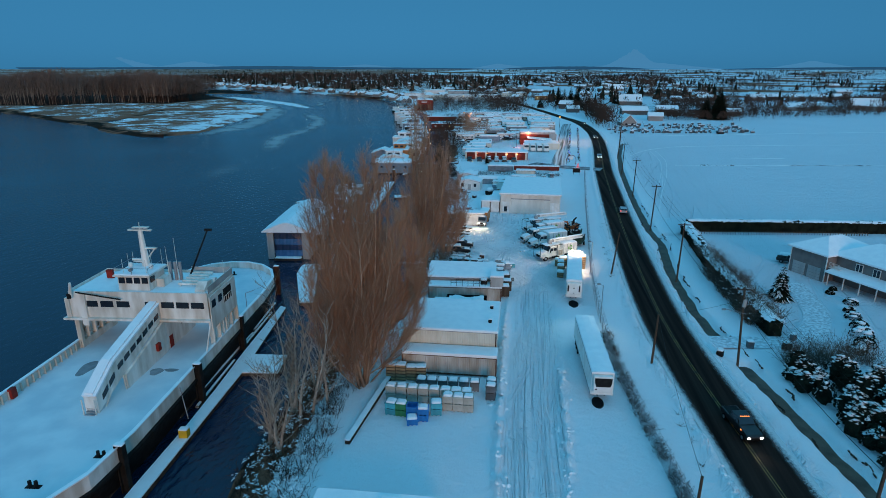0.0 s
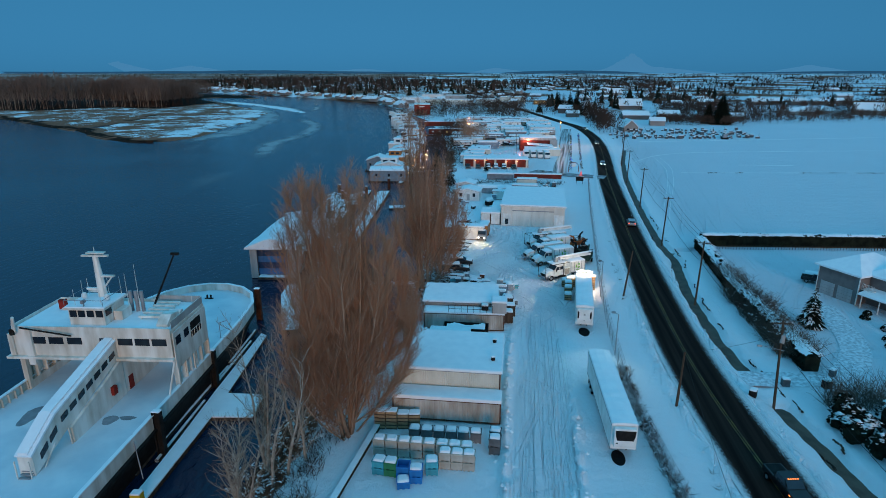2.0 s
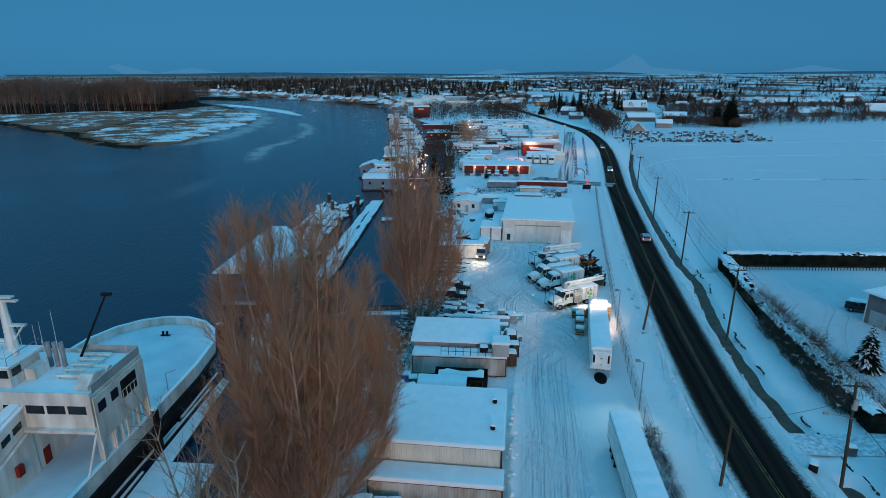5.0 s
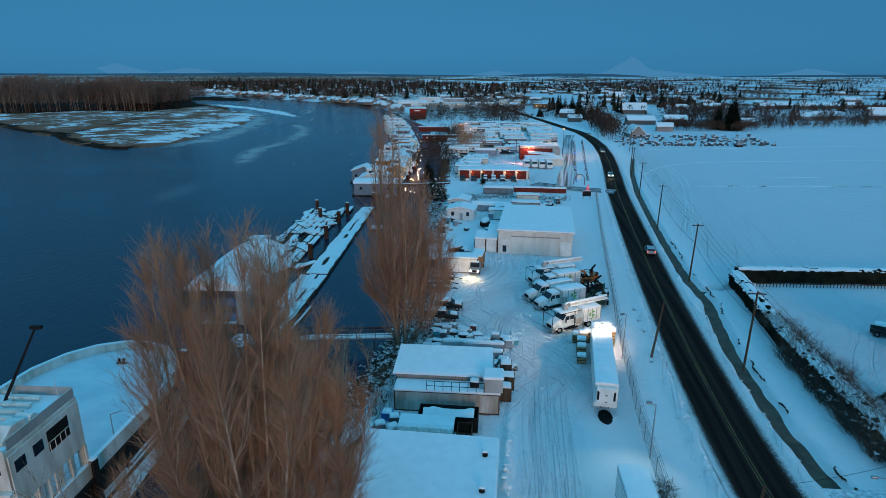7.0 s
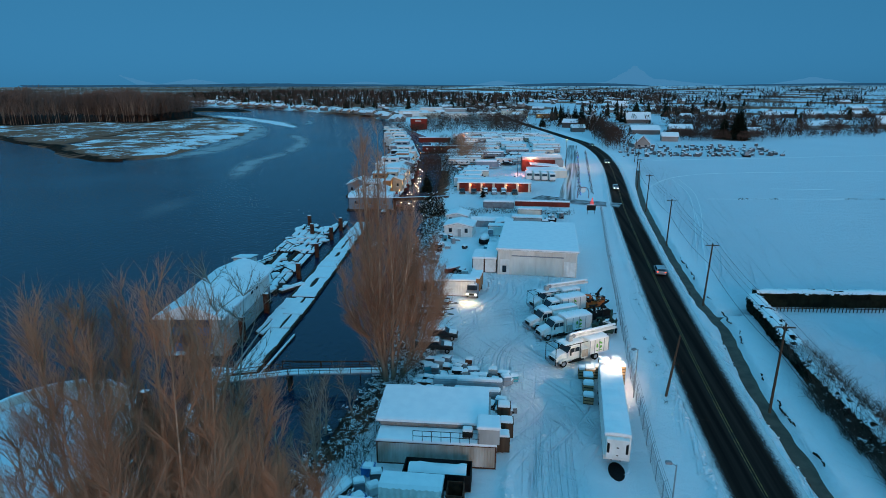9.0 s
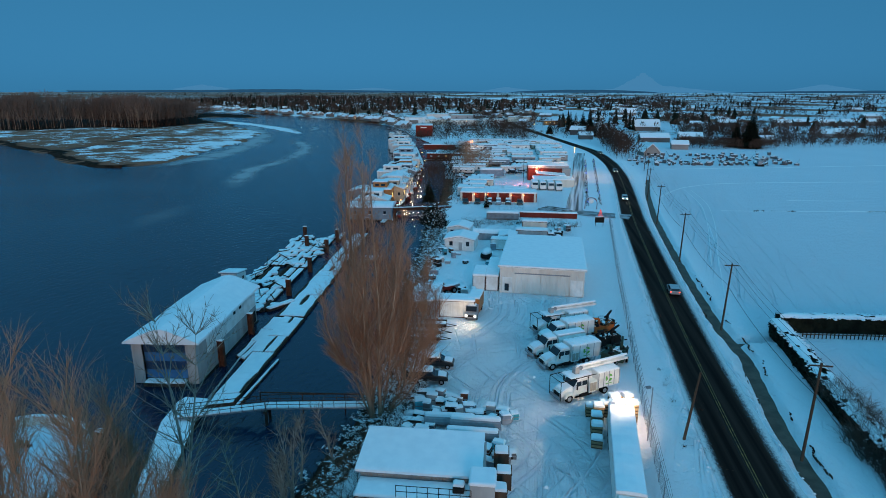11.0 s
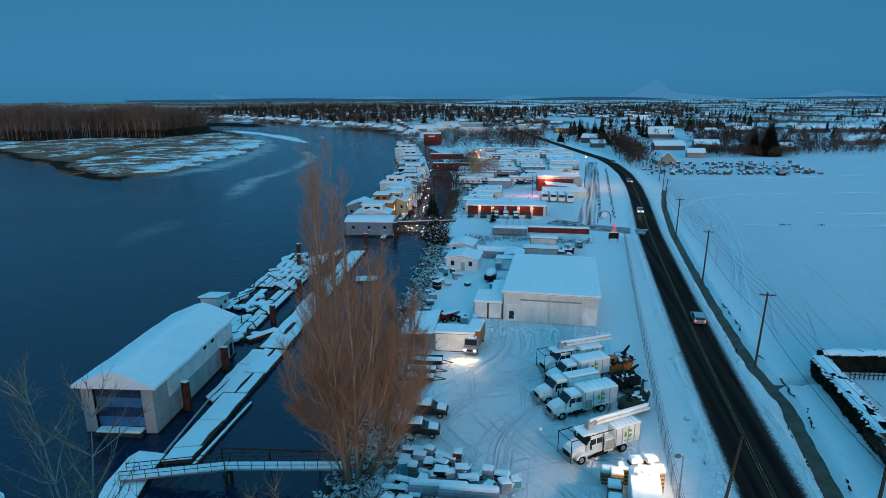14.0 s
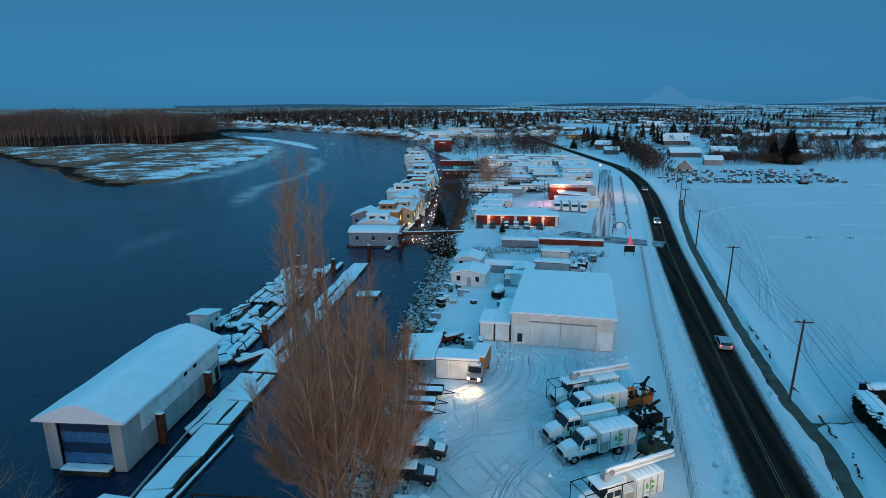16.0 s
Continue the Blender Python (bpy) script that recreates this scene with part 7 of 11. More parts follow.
        for k in range(nn):
            ya = y0 + 0.02 + (8.95 - y0) * k / (nn - 1)
            hh = 3.16 + (0.12 if k % 2 else 0.0)
            roof_snow.v += [(-1.22, ya, 3.05), (-1.12, ya, hh), (-0.4, ya, hh + 0.08), (0.4, ya, hh + 0.07), (1.12, ya, hh), (1.22, ya, 3.05)]
            if k:
                roof_snow.f += [(6 * k - 6 + e, 6 * k - 5 + e, 6 * k + 1 + e, 6 * k + e) for e in range(5)]
        roof_snow.f += [(5, 4, 3, 2, 1, 0), tuple(range(6 * nn - 6, 6 * nn))]
        part("snow_cover", roof_snow, SNOW, bd, "ridged snow on the box roof")
        for s in (-1, 1):
            lg_ = MB()
            yc = (y0 + 9) / 2
            for k in range(3):
                a0 = 0.4 + k * 2.09
                arc = [(yc + 0.55 * math.cos(a0 + i * 0.28), 2.15 + 0.55 * math.sin(a0 + i * 0.28)) for i in range(6)]
                arc += [(yc + (0.32 - 0.03 * i) * math.cos(a0 + i * 0.28), 2.15 + (0.32 - 0.03 * i) * math.sin(a0 + i * 0.28)) for i in range(5, -1, -1)]
                lg_.profile_x(arc, s * 1.245 - 0.012, s * 1.245 + 0.012)
            part("emblem", lg_, LOGOGREEN, bd, "green emblem of curved shapes")
            part("lettering_bar", MB().box(s * 1.245 - 0.008, s * 1.245 + 0.008, yc - 0.5, yc + 0.5, 1.35, 1.45), LOGOGREEN, bd)
    if boom:
        b_ = part("boom_turret", MB().cyl((0, 5.0, 2.2), (0, 5.0, 3.2), 0.4, 0.35, 10), WHITE, t)
        part("lower_boom", MB().box(-0.15, 0.15, 3.6, 11.2, 3.5, 3.82), WHITE, b_, "long white boom laid back over the truck")
        part("upper_boom", MB().box(-0.15, 0.15, 2.8, 10.6, 3.9, 4.12), WHITE, b_)
        part("snow_cover", MB().loaf(-0.2, 0.2, 2.9, 11.1, 4.1, 4.3, 0.15, 0.02), SNOW, b_)
        part("bucket", MB().loaf(-0.4, 0.4, 2.5, 3.2, 3.2, 4.0, 0.15), LIGHTGREY, b_, "grey lift bucket")
        part("knuckle", MB().cyl((-0.3, 3.4, 3.9), (0.3, 3.4, 3.9), 0.3, None, 10), GREY, b_)
        for x in (-1.15, 1.15):
            part("rack_post", MB().cyl((x, -0.2, 0.6), (x, -0.2, 3.1), 0.05, None, 5), DARK, t, "black rack over the cab")
            part("rack_post", MB().cyl((x, 3.95, 0.8), (x, 3.95, 3.1), 0.05, None, 5), DARK, t)
            part("rack_rail", MB().cyl((x, -0.2, 3.1), (x, 5.2, 3.1), 0.05, None, 5), DARK, t)
        for y in (-0.2, 1.0, 2.2, 3.4, 4.6):
            part("rack_bar", MB().cyl((-1.15, y, 3.1), (1.15, y, 3.1), 0.04, None, 5), DARK, t)
        part("rack_snow", MB().loaf(-1.0, 1.0, 1.4, 4.6, 3.14, 3.26, 0.1, 0.03), SNOW, t)
    part("tail_lamp", MB().box(-1.1, -0.95, 9.0, 9.03, 1.05, 1.25).box(0.95, 1.1, 9.0, 9.03, 1.05, 1.25), RED, t)
    return t


truck((4.4, 132.3, 0), -55.5, "chip", "white bucket truck with green emblem and snowy boom", True)
truck((2.6, 141.0, 0), -60, "chip", "white chip truck with snow on hood and green emblem")
truck((1.0, 144.5, 0), -60, "tank", "white truck with rounded snow-covered body")
truck((2.4, 149.3, 0), -61, "chip", "white chip truck wedged between two others under snow")
truck((1.7, 152.9, 0), -61, "chip", "white bucket truck at the end of the row", True)


def chipper(at, turn, mat, label):
    c = thing("wood_chipper", label, "wood chipper", at, turn, "towed wood chippers")
    part("drawbar", MB().cyl((0, -2.2, 0.6), (0, -0.6, 0.7), 0.08, None, 6).box(-0.6, 0.6, -0.7, 2.2, 0.6, 0.75), DARK, c)
    part("engine_box", MB().loaf(-0.75, 0.75, -0.5, 0.7, 0.75, 1.85, 0.1), mat, c)
    part("drum", MB().cyl((-0.7, 1.1, 1.2), (0.7, 1.1, 1.2), 0.62, None, 12), mat, c)
    part("chute", MB().cyl((0, 0.9, 1.7), (0, 0.7, 2.7), 0.22, 0.18, 8).cyl((0, 0.7, 2.7), (0.2, -0.6, 3.1), 0.2, 0.16, 8), mat, c, "curved discharge chute")
    part("fuel_can", MB().loaf(0.3, 0.9, -0.3, 0.3, 1.85, 2.2, 0.08), DARK, c)
    part("control_bar", MB().cyl((-0.9, 2.9, 1.9), (0.9, 2.9, 1.9), 0.05, None, 5).cyl((-0.9, 2.9, 1.9), (-0.9, 1.7, 2.3), 0.05, None, 5).cyl((0.9, 2.9, 1.9), (0.9, 1.7, 2.3), 0.05, None, 5), DARK, c)
    part("fold_table", MB().box(-0.8, 0.8, 3.0, 3.1, 0.7, 2.1), mat, c)
    part("feed_hopper", MB().profile_x([(1.6, 0.8), (3.0, 0.7), (3.0, 1.9), (1.6, 1.6)], -0.85, 0.85), mat, c)
    for s in (-1, 1):
        wheel(c, s * 0.95, 1.0, 0.42, 0.25)
        part("lever", MB().cyl((s * 0.8, 2.2, 1.6), (s * 1.1, 1.4, 2.4), 0.05, None, 5).cyl((s * 1.1, 1.4, 2.4), (s * 0.7, 0.2, 2.2), 0.04, None, 5), DARK, c)
    rng = random.Random(int(at[1] * 7))
    for k in range(5):
        sn = MB().blob((rng.uniform(-0.6, 0.6), rng.uniform(-0.4, 2.8), 1.85), (rng.uniform(0.2, 0.4), rng.uniform(0.25, 0.5), 0.13), k, 7, 4)
        part("snow_patch", sn, SNOW, c, "patch of snow", smooth=True)


chipper((11.8, 143.6, 0), -40, DKGREEN, "dark green towed wood chipper flecked with snow")
chipper((14.2, 146.0, 0), 160, DKGREEN, "dark wood chipper with raised chute")
chipper((11.2, 148.6, 0), -50, DARK, "black towed wood chipper under snow")
chipper((11.0, 153.6, 0), -60, ORANGE, "orange towed wood chipper with a black chute")
chipper((13.6, 156.4, 0), 140, DARK, "black towed wood chipper beside the fence")
chipper((13.8, 150.4, 0), 120, DARK, "dark tracked grinder dusted with snow")


def car(at, turn, mat, label, kind="suv", snow=False, lights="", group=""):
    """Nose towards -y."""
    c = thing("car" if kind != "pickup" else "pickup_truck", label, "car" if kind != "pickup" else "pickup truck", at, turn, group)
    if kind == "pickup":
        L = 5.7
        body = [(0, 0.5), (L, 0.5), (L, 1.15), (3.9, 1.15), (3.75, 1.8), (2.35, 1.85), (1.75, 1.25), (0.2, 1.1), (0, 0.85)]
        glass = [(2.42, 1.8), (3.6, 1.76), (3.7, 1.25), (1.95, 1.28)]
    else:
        L = 4.6
        body = [(0, 0.45), (L, 0.45), (L, 1.05), (L - 0.25, 1.55), (1.95, 1.62), (1.25, 1.1), (0.15, 0.95), (0, 0.75)]
        glass = [(2.05, 1.56), (L - 0.4, 1.5), (L - 0.3, 1.12), (1.45, 1.12)]
    b = bevelled(part("body", tucked(MB().profile_x(body, -0.92, 0.92), 1.08, 0.22), mat, c), 0.07)
    part("side_glass", tucked(MB().profile_x(glass, -0.93, 0.93), 1.08, 0.2), BLUEGLASS, b)
    ws = (1.28, 1.12, 1.95, 1.62) if kind != "pickup" else (1.78, 1.27, 2.33, 1.84)
    part("windscreen", MB().profile_x([(ws[0] - 0.04, ws[1] + 0.05), (ws[2] - 0.06, ws[3] - 0.06), (ws[2] - 0.02, ws[3] - 0.03), (ws[0], ws[1] + 0.08)], -0.8, 0.8), BLUEGLASS, b)
    if kind != "pickup":
        part("rear_window", MB().profile_x([(L - 0.02, 1.1), (L - 0.22, 1.5), (L - 0.18, 1.52), (L + 0.02, 1.12)], -0.75, 0.75), BLUEGLASS, b)
    for s in (-1, 1):
        for y in (0.85, L - 0.95):
            wheel(c, s * 0.83, y, 0.38, 0.26)
        part("headlight", MB().box(s * 0.68 - 0.16, s * 0.68 + 0.16, -0.03, 0.03, 0.72, 0.88), COOL if "front" in lights else GALV, b, "headlight")
        part("tail_light", MB().box(s * 0.75 - 0.12, s * 0.75 + 0.12, L - 0.02, L + 0.03, 0.85, 1.05), TAIL if "rear" in lights else RED, b, "tail light")
    if kind == "pickup":
        part("load_bed", MB().box(-0.75, 0.75, 3.95, L - 0.1, 1.15, 1.165), DARK, b)
    if snow:
        part("snow_cover", MB().loaf(-0.8, 0.8, 2.0, L - 0.4, 1.6 if kind != "pickup" else 1.8, 1.85 if kind != "pickup" else 1.98, 0.15, 0.02).profile_x([(0.2, 1.0), (1.3, 1.2), (1.3, 1.3), (0.2, 1.12)], -0.7, 0.7), SNOW, c)
    return c


car((-9.4, 139.6, 0), 93, CARDARK, "black SUV parked nose-out, dusted with snow", "suv", True, group="cars parked under the poplars")
car((-9.6, 135.2, 0), 96, CARDARK, "dark pickup truck parked under the poplar", "pickup", True, group="cars parked under the poplars")


def flat_trailer(at, turn, label):
    t = thing("flat_trailer", label, "trailer", at, turn, "small flatbed trailers")
    part("bed", MB().box(0, 4.2, -1.0, 1.0, 0.6, 0.75), DARK, t)
    part("side_board", MB().box(0, 4.2, -1.02, -0.96, 0.75, 1.15).box(0, 4.2, 0.96, 1.02, 0.75, 1.15).box(0, 0.06, -0.96, 0.96, 0.75, 1.15), DARK, t)
    part("drawbar", MB().cyl((4.2, -0.6, 0.6), (5.8, 0, 0.55), 0.06, None, 5).cyl((4.2, 0.6, 0.6), (5.8, 0, 0.55), 0.06, None, 5), DARK, t)
    for s in (-1, 1):
        part("wheel", MB().cyl((2.0, s * 1.05, 0.4), (2.0, s * 1.3, 0.4), 0.38, None, 12), RUBBER, t)
        part("fender", MB().box(1.5, 2.5, s * 1.17 - 0.16, s * 1.17 + 0.16, 0.82, 0.88), DARK, t)
    snow_slab(t, 0.08, 4.15, -0.92, 0.92, 0.75, 0.22, 0.15, 0.03)


flat_trailer((-16.6, 152.6, 0), 4, "black flatbed trailer filled with snow")
flat_trailer((-17.0, 149.8, 0), 4, "black flatbed trailer with snow-topped sides")
flat_trailer((-16.8, 147.4, 0), 4, "low black utility trailer under snow")

# lean-to shed of containers with the delivery van beside it
container((-14.4, 157.6, 0), 3, 6.06, 3.2, 3.0, WHITE, "white container end with ribs beside the van", snow=0.3)
ls = thing("lean_to", "open lean-to with a snow roof beside a container", "shed", (-19.6, 156.8, 0), 3)
part("roof", MB().profile([(0, 2.7), (5.1, 3.05), (5.1, 3.15), (0, 2.8)], 0, 9.0), GREY, ls)
part("snow_cover", MB().profile([(-0.05, 2.8), (5.15, 3.15), (5.1, 3.4), (0.1, 3.08)], -0.1, 9.1), ROOFSNOW, ls)
for x in (0.1, 2.5):
    for y in (0.2, 8.7):
        part("post", MB().box(x, x + 0.14, y, y + 0.14, 0, 2.8), WOOD, ls)
part("back_wall", MB().box(0, 5, 8.8, 8.95, 0, 2.8), GREY, ls)
part("side_wall", MB().box(0, 0.1, 0.4, 8.7, 0, 2.75), GREY, ls)


def box_van(at, turn):
    v = thing("delivery_van", "brown and white box van with bright headlights in snow", "van", at, turn)
    part("chassis", MB().box(-0.9, 0.9, 0.5, 7.0, 0.45, 0.7), DARK, v)
    part("cargo_box", MB().loaf(-1.1, 1.1, 2.3, 7.2, 0.75, 3.1, 0.05), material("brown_van_box", (0.42, 0.17, 0.06), None, 1, 0.5), v, "brown cargo box")
    cab = part("cab", MB().profile_x([(0, 0.5), (2.2, 0.5), (2.2, 2.3), (1.1, 2.3), (0.75, 1.45), (0.05, 1.2)], -1.0, 1.0), GREY, v, "grey cab")
    part("windscreen", MB().profile_x([(0.68, 1.5), (1.02, 2.2), (0.98, 2.24), (0.62, 1.54)], -0.88, 0.88), BLUEGLASS, cab)
    part("grille", MB().box(-0.5, 0.5, -0.03, 0.04, 0.75, 1.05), DARK, cab)
    for s in (-1, 1):
        part("headlight", MB().box(s * 0.72 - 0.16, s * 0.72 + 0.16, -0.05, 0.02, 0.8, 1.05), COOL, cab, "lit headlight")
        wheel(v, s * 0.9, 1.0, 0.4, 0.26)
        wheel(v, s * 0.9, 5.6, 0.4, 0.4)
    part("snow_cover", MB().loaf(-1.08, 1.08, 2.4, 7.15, 3.08, 3.35, 0.18, 0.03).loaf(-0.7, 0.7, 1.2, 2.2, 2.28, 2.55, 0.2), SNOW, v)
    return v


box_van((-8.9, 156.6, 0), -4)

# ---------------------------------------------------------------- bins, pallets and clutter in the yard
def bulk_bin(at, turn, mat, label, w=1.15, d=1.05, h=0.95, snow=0.2, name="bulk_bin", group="plastic bulk bins"):
    b = thing(name, label, "bin", at, turn, group)
    part("tub", MB().box(-w / 2, w / 2, -d / 2, -d / 2 + 0.05, 0.12, h).box(-w / 2, w / 2, d / 2 - 0.05, d / 2, 0.12, h).box(-w / 2, -w / 2 + 0.05, -d / 2 + 0.05, d / 2 - 0.05, 0.12, h).box(w / 2 - 0.05, w / 2, -d / 2 + 0.05, d / 2 - 0.05, 0.12, h)
         .box(-w / 2 + 0.05, w / 2 - 0.05, -d / 2 + 0.05, d / 2 - 0.05, 0.12, 0.2), mat, b)
    part("rim", MB().box(-w / 2 - 0.04, w / 2 + 0.04, -d / 2 - 0.04, -d / 2 - 0.001, h - 0.12, h).box(-w / 2 - 0.04, w / 2 + 0.04, d / 2 + 0.001, d / 2 + 0.04, h - 0.12, h)
         .box(-w / 2 - 0.04, -w / 2 - 0.001, -d / 2, d / 2, h - 0.12, h).box(w / 2 + 0.001, w / 2 + 0.04, -d / 2, d / 2, h - 0.12, h), mat, b)
    for x in (-w / 2 + 0.02, -0.1, w / 2 - 0.22):
        part("foot", MB().box(x, x + 0.2, -d / 2 + 0.02, d / 2 - 0.02, 0, 0.12), mat, b)
    if snow:
        part("snow_cover", MB().loaf(-w / 2 + 0.04, w / 2 - 0.04, -d / 2 + 0.04, d / 2 - 0.04, h - 0.25, h + snow, 0.2, 0.03), SNOW, b)
    return b


for k in range(6):
    bulk_bin((-10.6 + k * 1.32, 80.6 + 0.03 * k, 0), 1 + k % 3, GREYPLASTIC, "dark grey plastic bulk bin filled with snow", h=1.25, w=1.15)
for x in (-13.7, -12.4, -11.1, -9.8, -8.5, -7.15, -5.9, -4.65):
    tall = x > -7.5
    for z in (0, 0.96):
        bulk_bin((x, 77.4, z), 1.5, BEIGEPLASTIC, "beige plastic bulk bin, snow on top" if z or not tall else "beige plastic bulk bin under another", snow=0.18 if z else 0.0, w=1.18)
for x in (-6.7, -5.5, -4.3):
    for z in (0, 0.96):
        bulk_bin((x, 76.1, z), 2, BEIGEPLASTIC, "beige plastic bulk bin stacked two high", snow=0.2 if z else 0.0)
for z in (0, 0.96):
    for y in (79.0, 80.3):
        bulk_bin((-1.9, y, z), -3, GREYPLASTIC, "grey plastic bin standing by the track", snow=0.2 if z else 0.0)
for k, (x, y, m, n, lab) in enumerate([(-13.0, 74.4, TEALPLASTIC, 2, "teal plastic bin with a snowy lid"), (-11.8, 74.3, GREENPLASTIC, 2, "green plastic bin with a snowy lid"), (-10.5, 73.9, BLUEPLASTIC, 2, "bright blue plastic tubs stacked two high"),
                                       (-9.2, 73.6, BLUEPLASTIC, 2, "bright blue tub with snow inside"), (-7.9, 75.0, TEALPLASTIC, 2, "teal plastic bin capped with snow"), (-10.3, 72.7, BLUEPLASTIC, 1, "low bright blue tub standing in snow")]):
    for z in range(n):
        bulk_bin((x, y, z * 0.8), 4 * k - 6, m, lab, h=0.8, w=1.2, d=1.15, snow=0.2 if z == n - 1 and k != 2 else 0.0, group="coloured tubs")
for k, (x, y) in enumerate([(-14.7, 82.0), (-13.45, 82.1), (-12.2, 82.3), (-10.95, 82.4)]):
    pallet_stack((x, y, 0), 3 * k, 15 if k < 2 else 13, "stack of wooden pallets with snow in its slats", 0.1)
wallp = thing("retaining_wall", "low dark timber bank wall with snow along its top", "wall", (-16.6, 68, 0), 0)
part("wall", MB().prism([(0, 0), (0.5, 0), (2.1, 15.5), (1.6, 15.5)], -1.2, 0.45), PLANK, wallp)
part("snow_cover", MB().prism([(-0.05, 0), (0.52, 0), (2.12, 15.5), (1.55, 15.5)], 0.45, 0.6), SNOW, wallp)


def near_shed():
    s = thing("low_shed", "low snow-covered shed roof at the near end of the yard", "shed", (-16.0, 53.5, 0), 1)
    part("wall", MB().box(0, 11, 0, 5.2, 0, 1.7), GREY, s)
    part("roof", MB().box(-0.2, 11.2, -0.2, 5.4, 1.7, 1.82), GREY, s)
    snow_slab(s, -0.25, 11.25, -0.25, 5.45, 1.82, 0.3, 0.25, 0.05)
    part("roof_box", MB().loaf(5.8, 7.6, 3.4, 4.6, 2.1, 2.5, 0.15), ROOFSNOW, s)


near_shed()
# clutter field: totes, tanks, drums, freezers, machine frames
rngj = random.Random(77)


def tote(at, turn, k):
    kinds = [(GREYPLASTIC, "grey tote crusted with snow"), (BLUEGREY, "blue-grey scrapped freezer capped with snow"), (GREY, "grey steel cabinet under snow"), (DARK, "black steel drum rack crusted with snow"), (LIGHTGREY, "weathered crate heaped with snow"), (RUST, "rusty steel box topped with snow"), (TEALPLASTIC, "pale teal fish tote with snow")]
    mat, lab = kinds[k % 7]
    w, d, h = rngj.uniform(0.8, 1.5), rngj.uniform(0.8, 1.2), rngj.uniform(0.5, 1.7)
    if k % 4 == 1:
        w, d, h = w * 1.7, d * 0.75, h * 0.7
    b = thing("storage_tote", lab, "tote", at, turn, "yard clutter")
    b.matrix_basis = pose(at[0], at[1], at[2], rngj.uniform(-5, 5), rngj.uniform(-5, 5), turn)
    part("body", MB().loaf(-w / 2, w / 2, -d / 2, d / 2, 0, h, 0.06, 0.02), mat, b)
    part("band", MB().box(-w / 2 - 0.03, w / 2 + 0.03, -d / 2 - 0.03, d / 2 + 0.03, h * 0.45, h * 0.55), GREY, b)
    snow_slab(b, -w / 2 - 0.04, w / 2 + 0.04, -d / 2 - 0.04, d / 2 + 0.04, h - 0.03, rngj.uniform(0.06, 0.2), 0.16, 0.06)
    if k % 3 == 0:
        # thin black slab on the face, painting the shade of a recess
        part("dark_recess", MB().box(-w * 0.36, w * 0.36, -d / 2 - 0.035, -d / 2 - 0.004, h * 0.12, h * 0.42), DARK, b)


for k in range(84):
    x, y = rngj.uniform(-12.0, -0.9), rngj.uniform(118.2, 131.0)
    x = -12.2 + (k % 11) * 1.12 + rngj.uniform(-0.5, 0.5)
    y = 118.2 + (k // 11) * 1.62 + rngj.uniform(-0.5, 0.5) - 0.1 * x
    if y > 128.5 and x > -5.5 or (121.0 < y < 126.0 and x > -9.2):
        continue
    tote((x, y, 0), rngj.uniform(-25, 25), k)
for k in range(16):
    tote((rngj.uniform(-20.6, -18.6) - 0.03 * (k * 3), 178 + k * 3.0, 0), rngj.uniform(-40, 40), k)
for k in range(12):
    tote((rngj.uniform(-12.5, -3.0), rngj.uniform(199.5, 206.0), 0), rngj.uniform(-40, 40), k + 1) if k % 2 else tote((rngj.uniform(4.0, 12.0), rngj.uniform(222.0, 228.0), 0), rngj.uniform(-40, 40), k)
for k, (x, y, a) in enumerate([(-5.0, 122.1, 2), (-4.9, 124.5, 3), (-7.9, 124.7, 4)]):
    t = thing("steel_tank", "horizontal grey steel tank with a ridge of snow", "tank", (x, y, 0.1), a, "yard clutter")
    part("shell", MB().cyl((-2.9, 0, 0.75), (2.9, 0, 0.75), 0.7, None, 14), GREY, t)
    part("snow_cover", MB().loaf(-2.9, 2.9, -0.42, 0.42, 1.25, 1.6, 0.25, 0.03), SNOW, t)
    for s in (-1.9, 1.9):
        part("saddle", MB().box(s - 0.12, s + 0.12, -0.5, 0.5, -0.1, 0.3), DARK, t)
for k, (x, y) in enumerate([(-1.6, 118.2), (-1.2, 115.0), (-1.5, 112.3)]):
    b = bulk_bin((x, y, 0), 3, WOOD, "brown wooden crate stacked high with snow", h=1.9, w=1.5, d=1.5, name="timber_crate", group="yard clutter")
for k, (x, y, m, lab) in enumerate([(-14.6, 106.3, BLUEPLASTIC, "blue tub of scrap with snow"), (-13.6, 105.6, GREYPLASTIC, "grey round tub with snow"), (-14.9, 104.0, GREY, "grey crate under snow"), (-13.4, 103.6, WHITE, "white slatted crate under snow"), (-14.4, 101.9, BLUEPLASTIC, "blue crate of netting"), (-13.2, 101.2, BLUETARP, "blue tarpaulin-covered tote in snow")]):
    bulk_bin((x, y, 0), 12 * k, m, lab, h=1.0, w=1.2, d=1.1, group="yard clutter")
plank_pile = thing("snowy_boards", "leaning boards under a long drift of snow", "boards", (-18.2, 99.0, 0), 68)
for k in range(4):
    part("board", MB().profile([(0, 0), (6.0, 0), (6.0, 0.5), (0, 0.9)], -0.6 + 0.3 * k, -0.33 + 0.3 * k), PLANK, plank_pile)
part("snow_cover", MB().profile([(-0.1, 0.9), (6.1, 0.5), (6.0, 0.75), (0, 1.2)], -0.65, 0.65), SNOW, plank_pile)

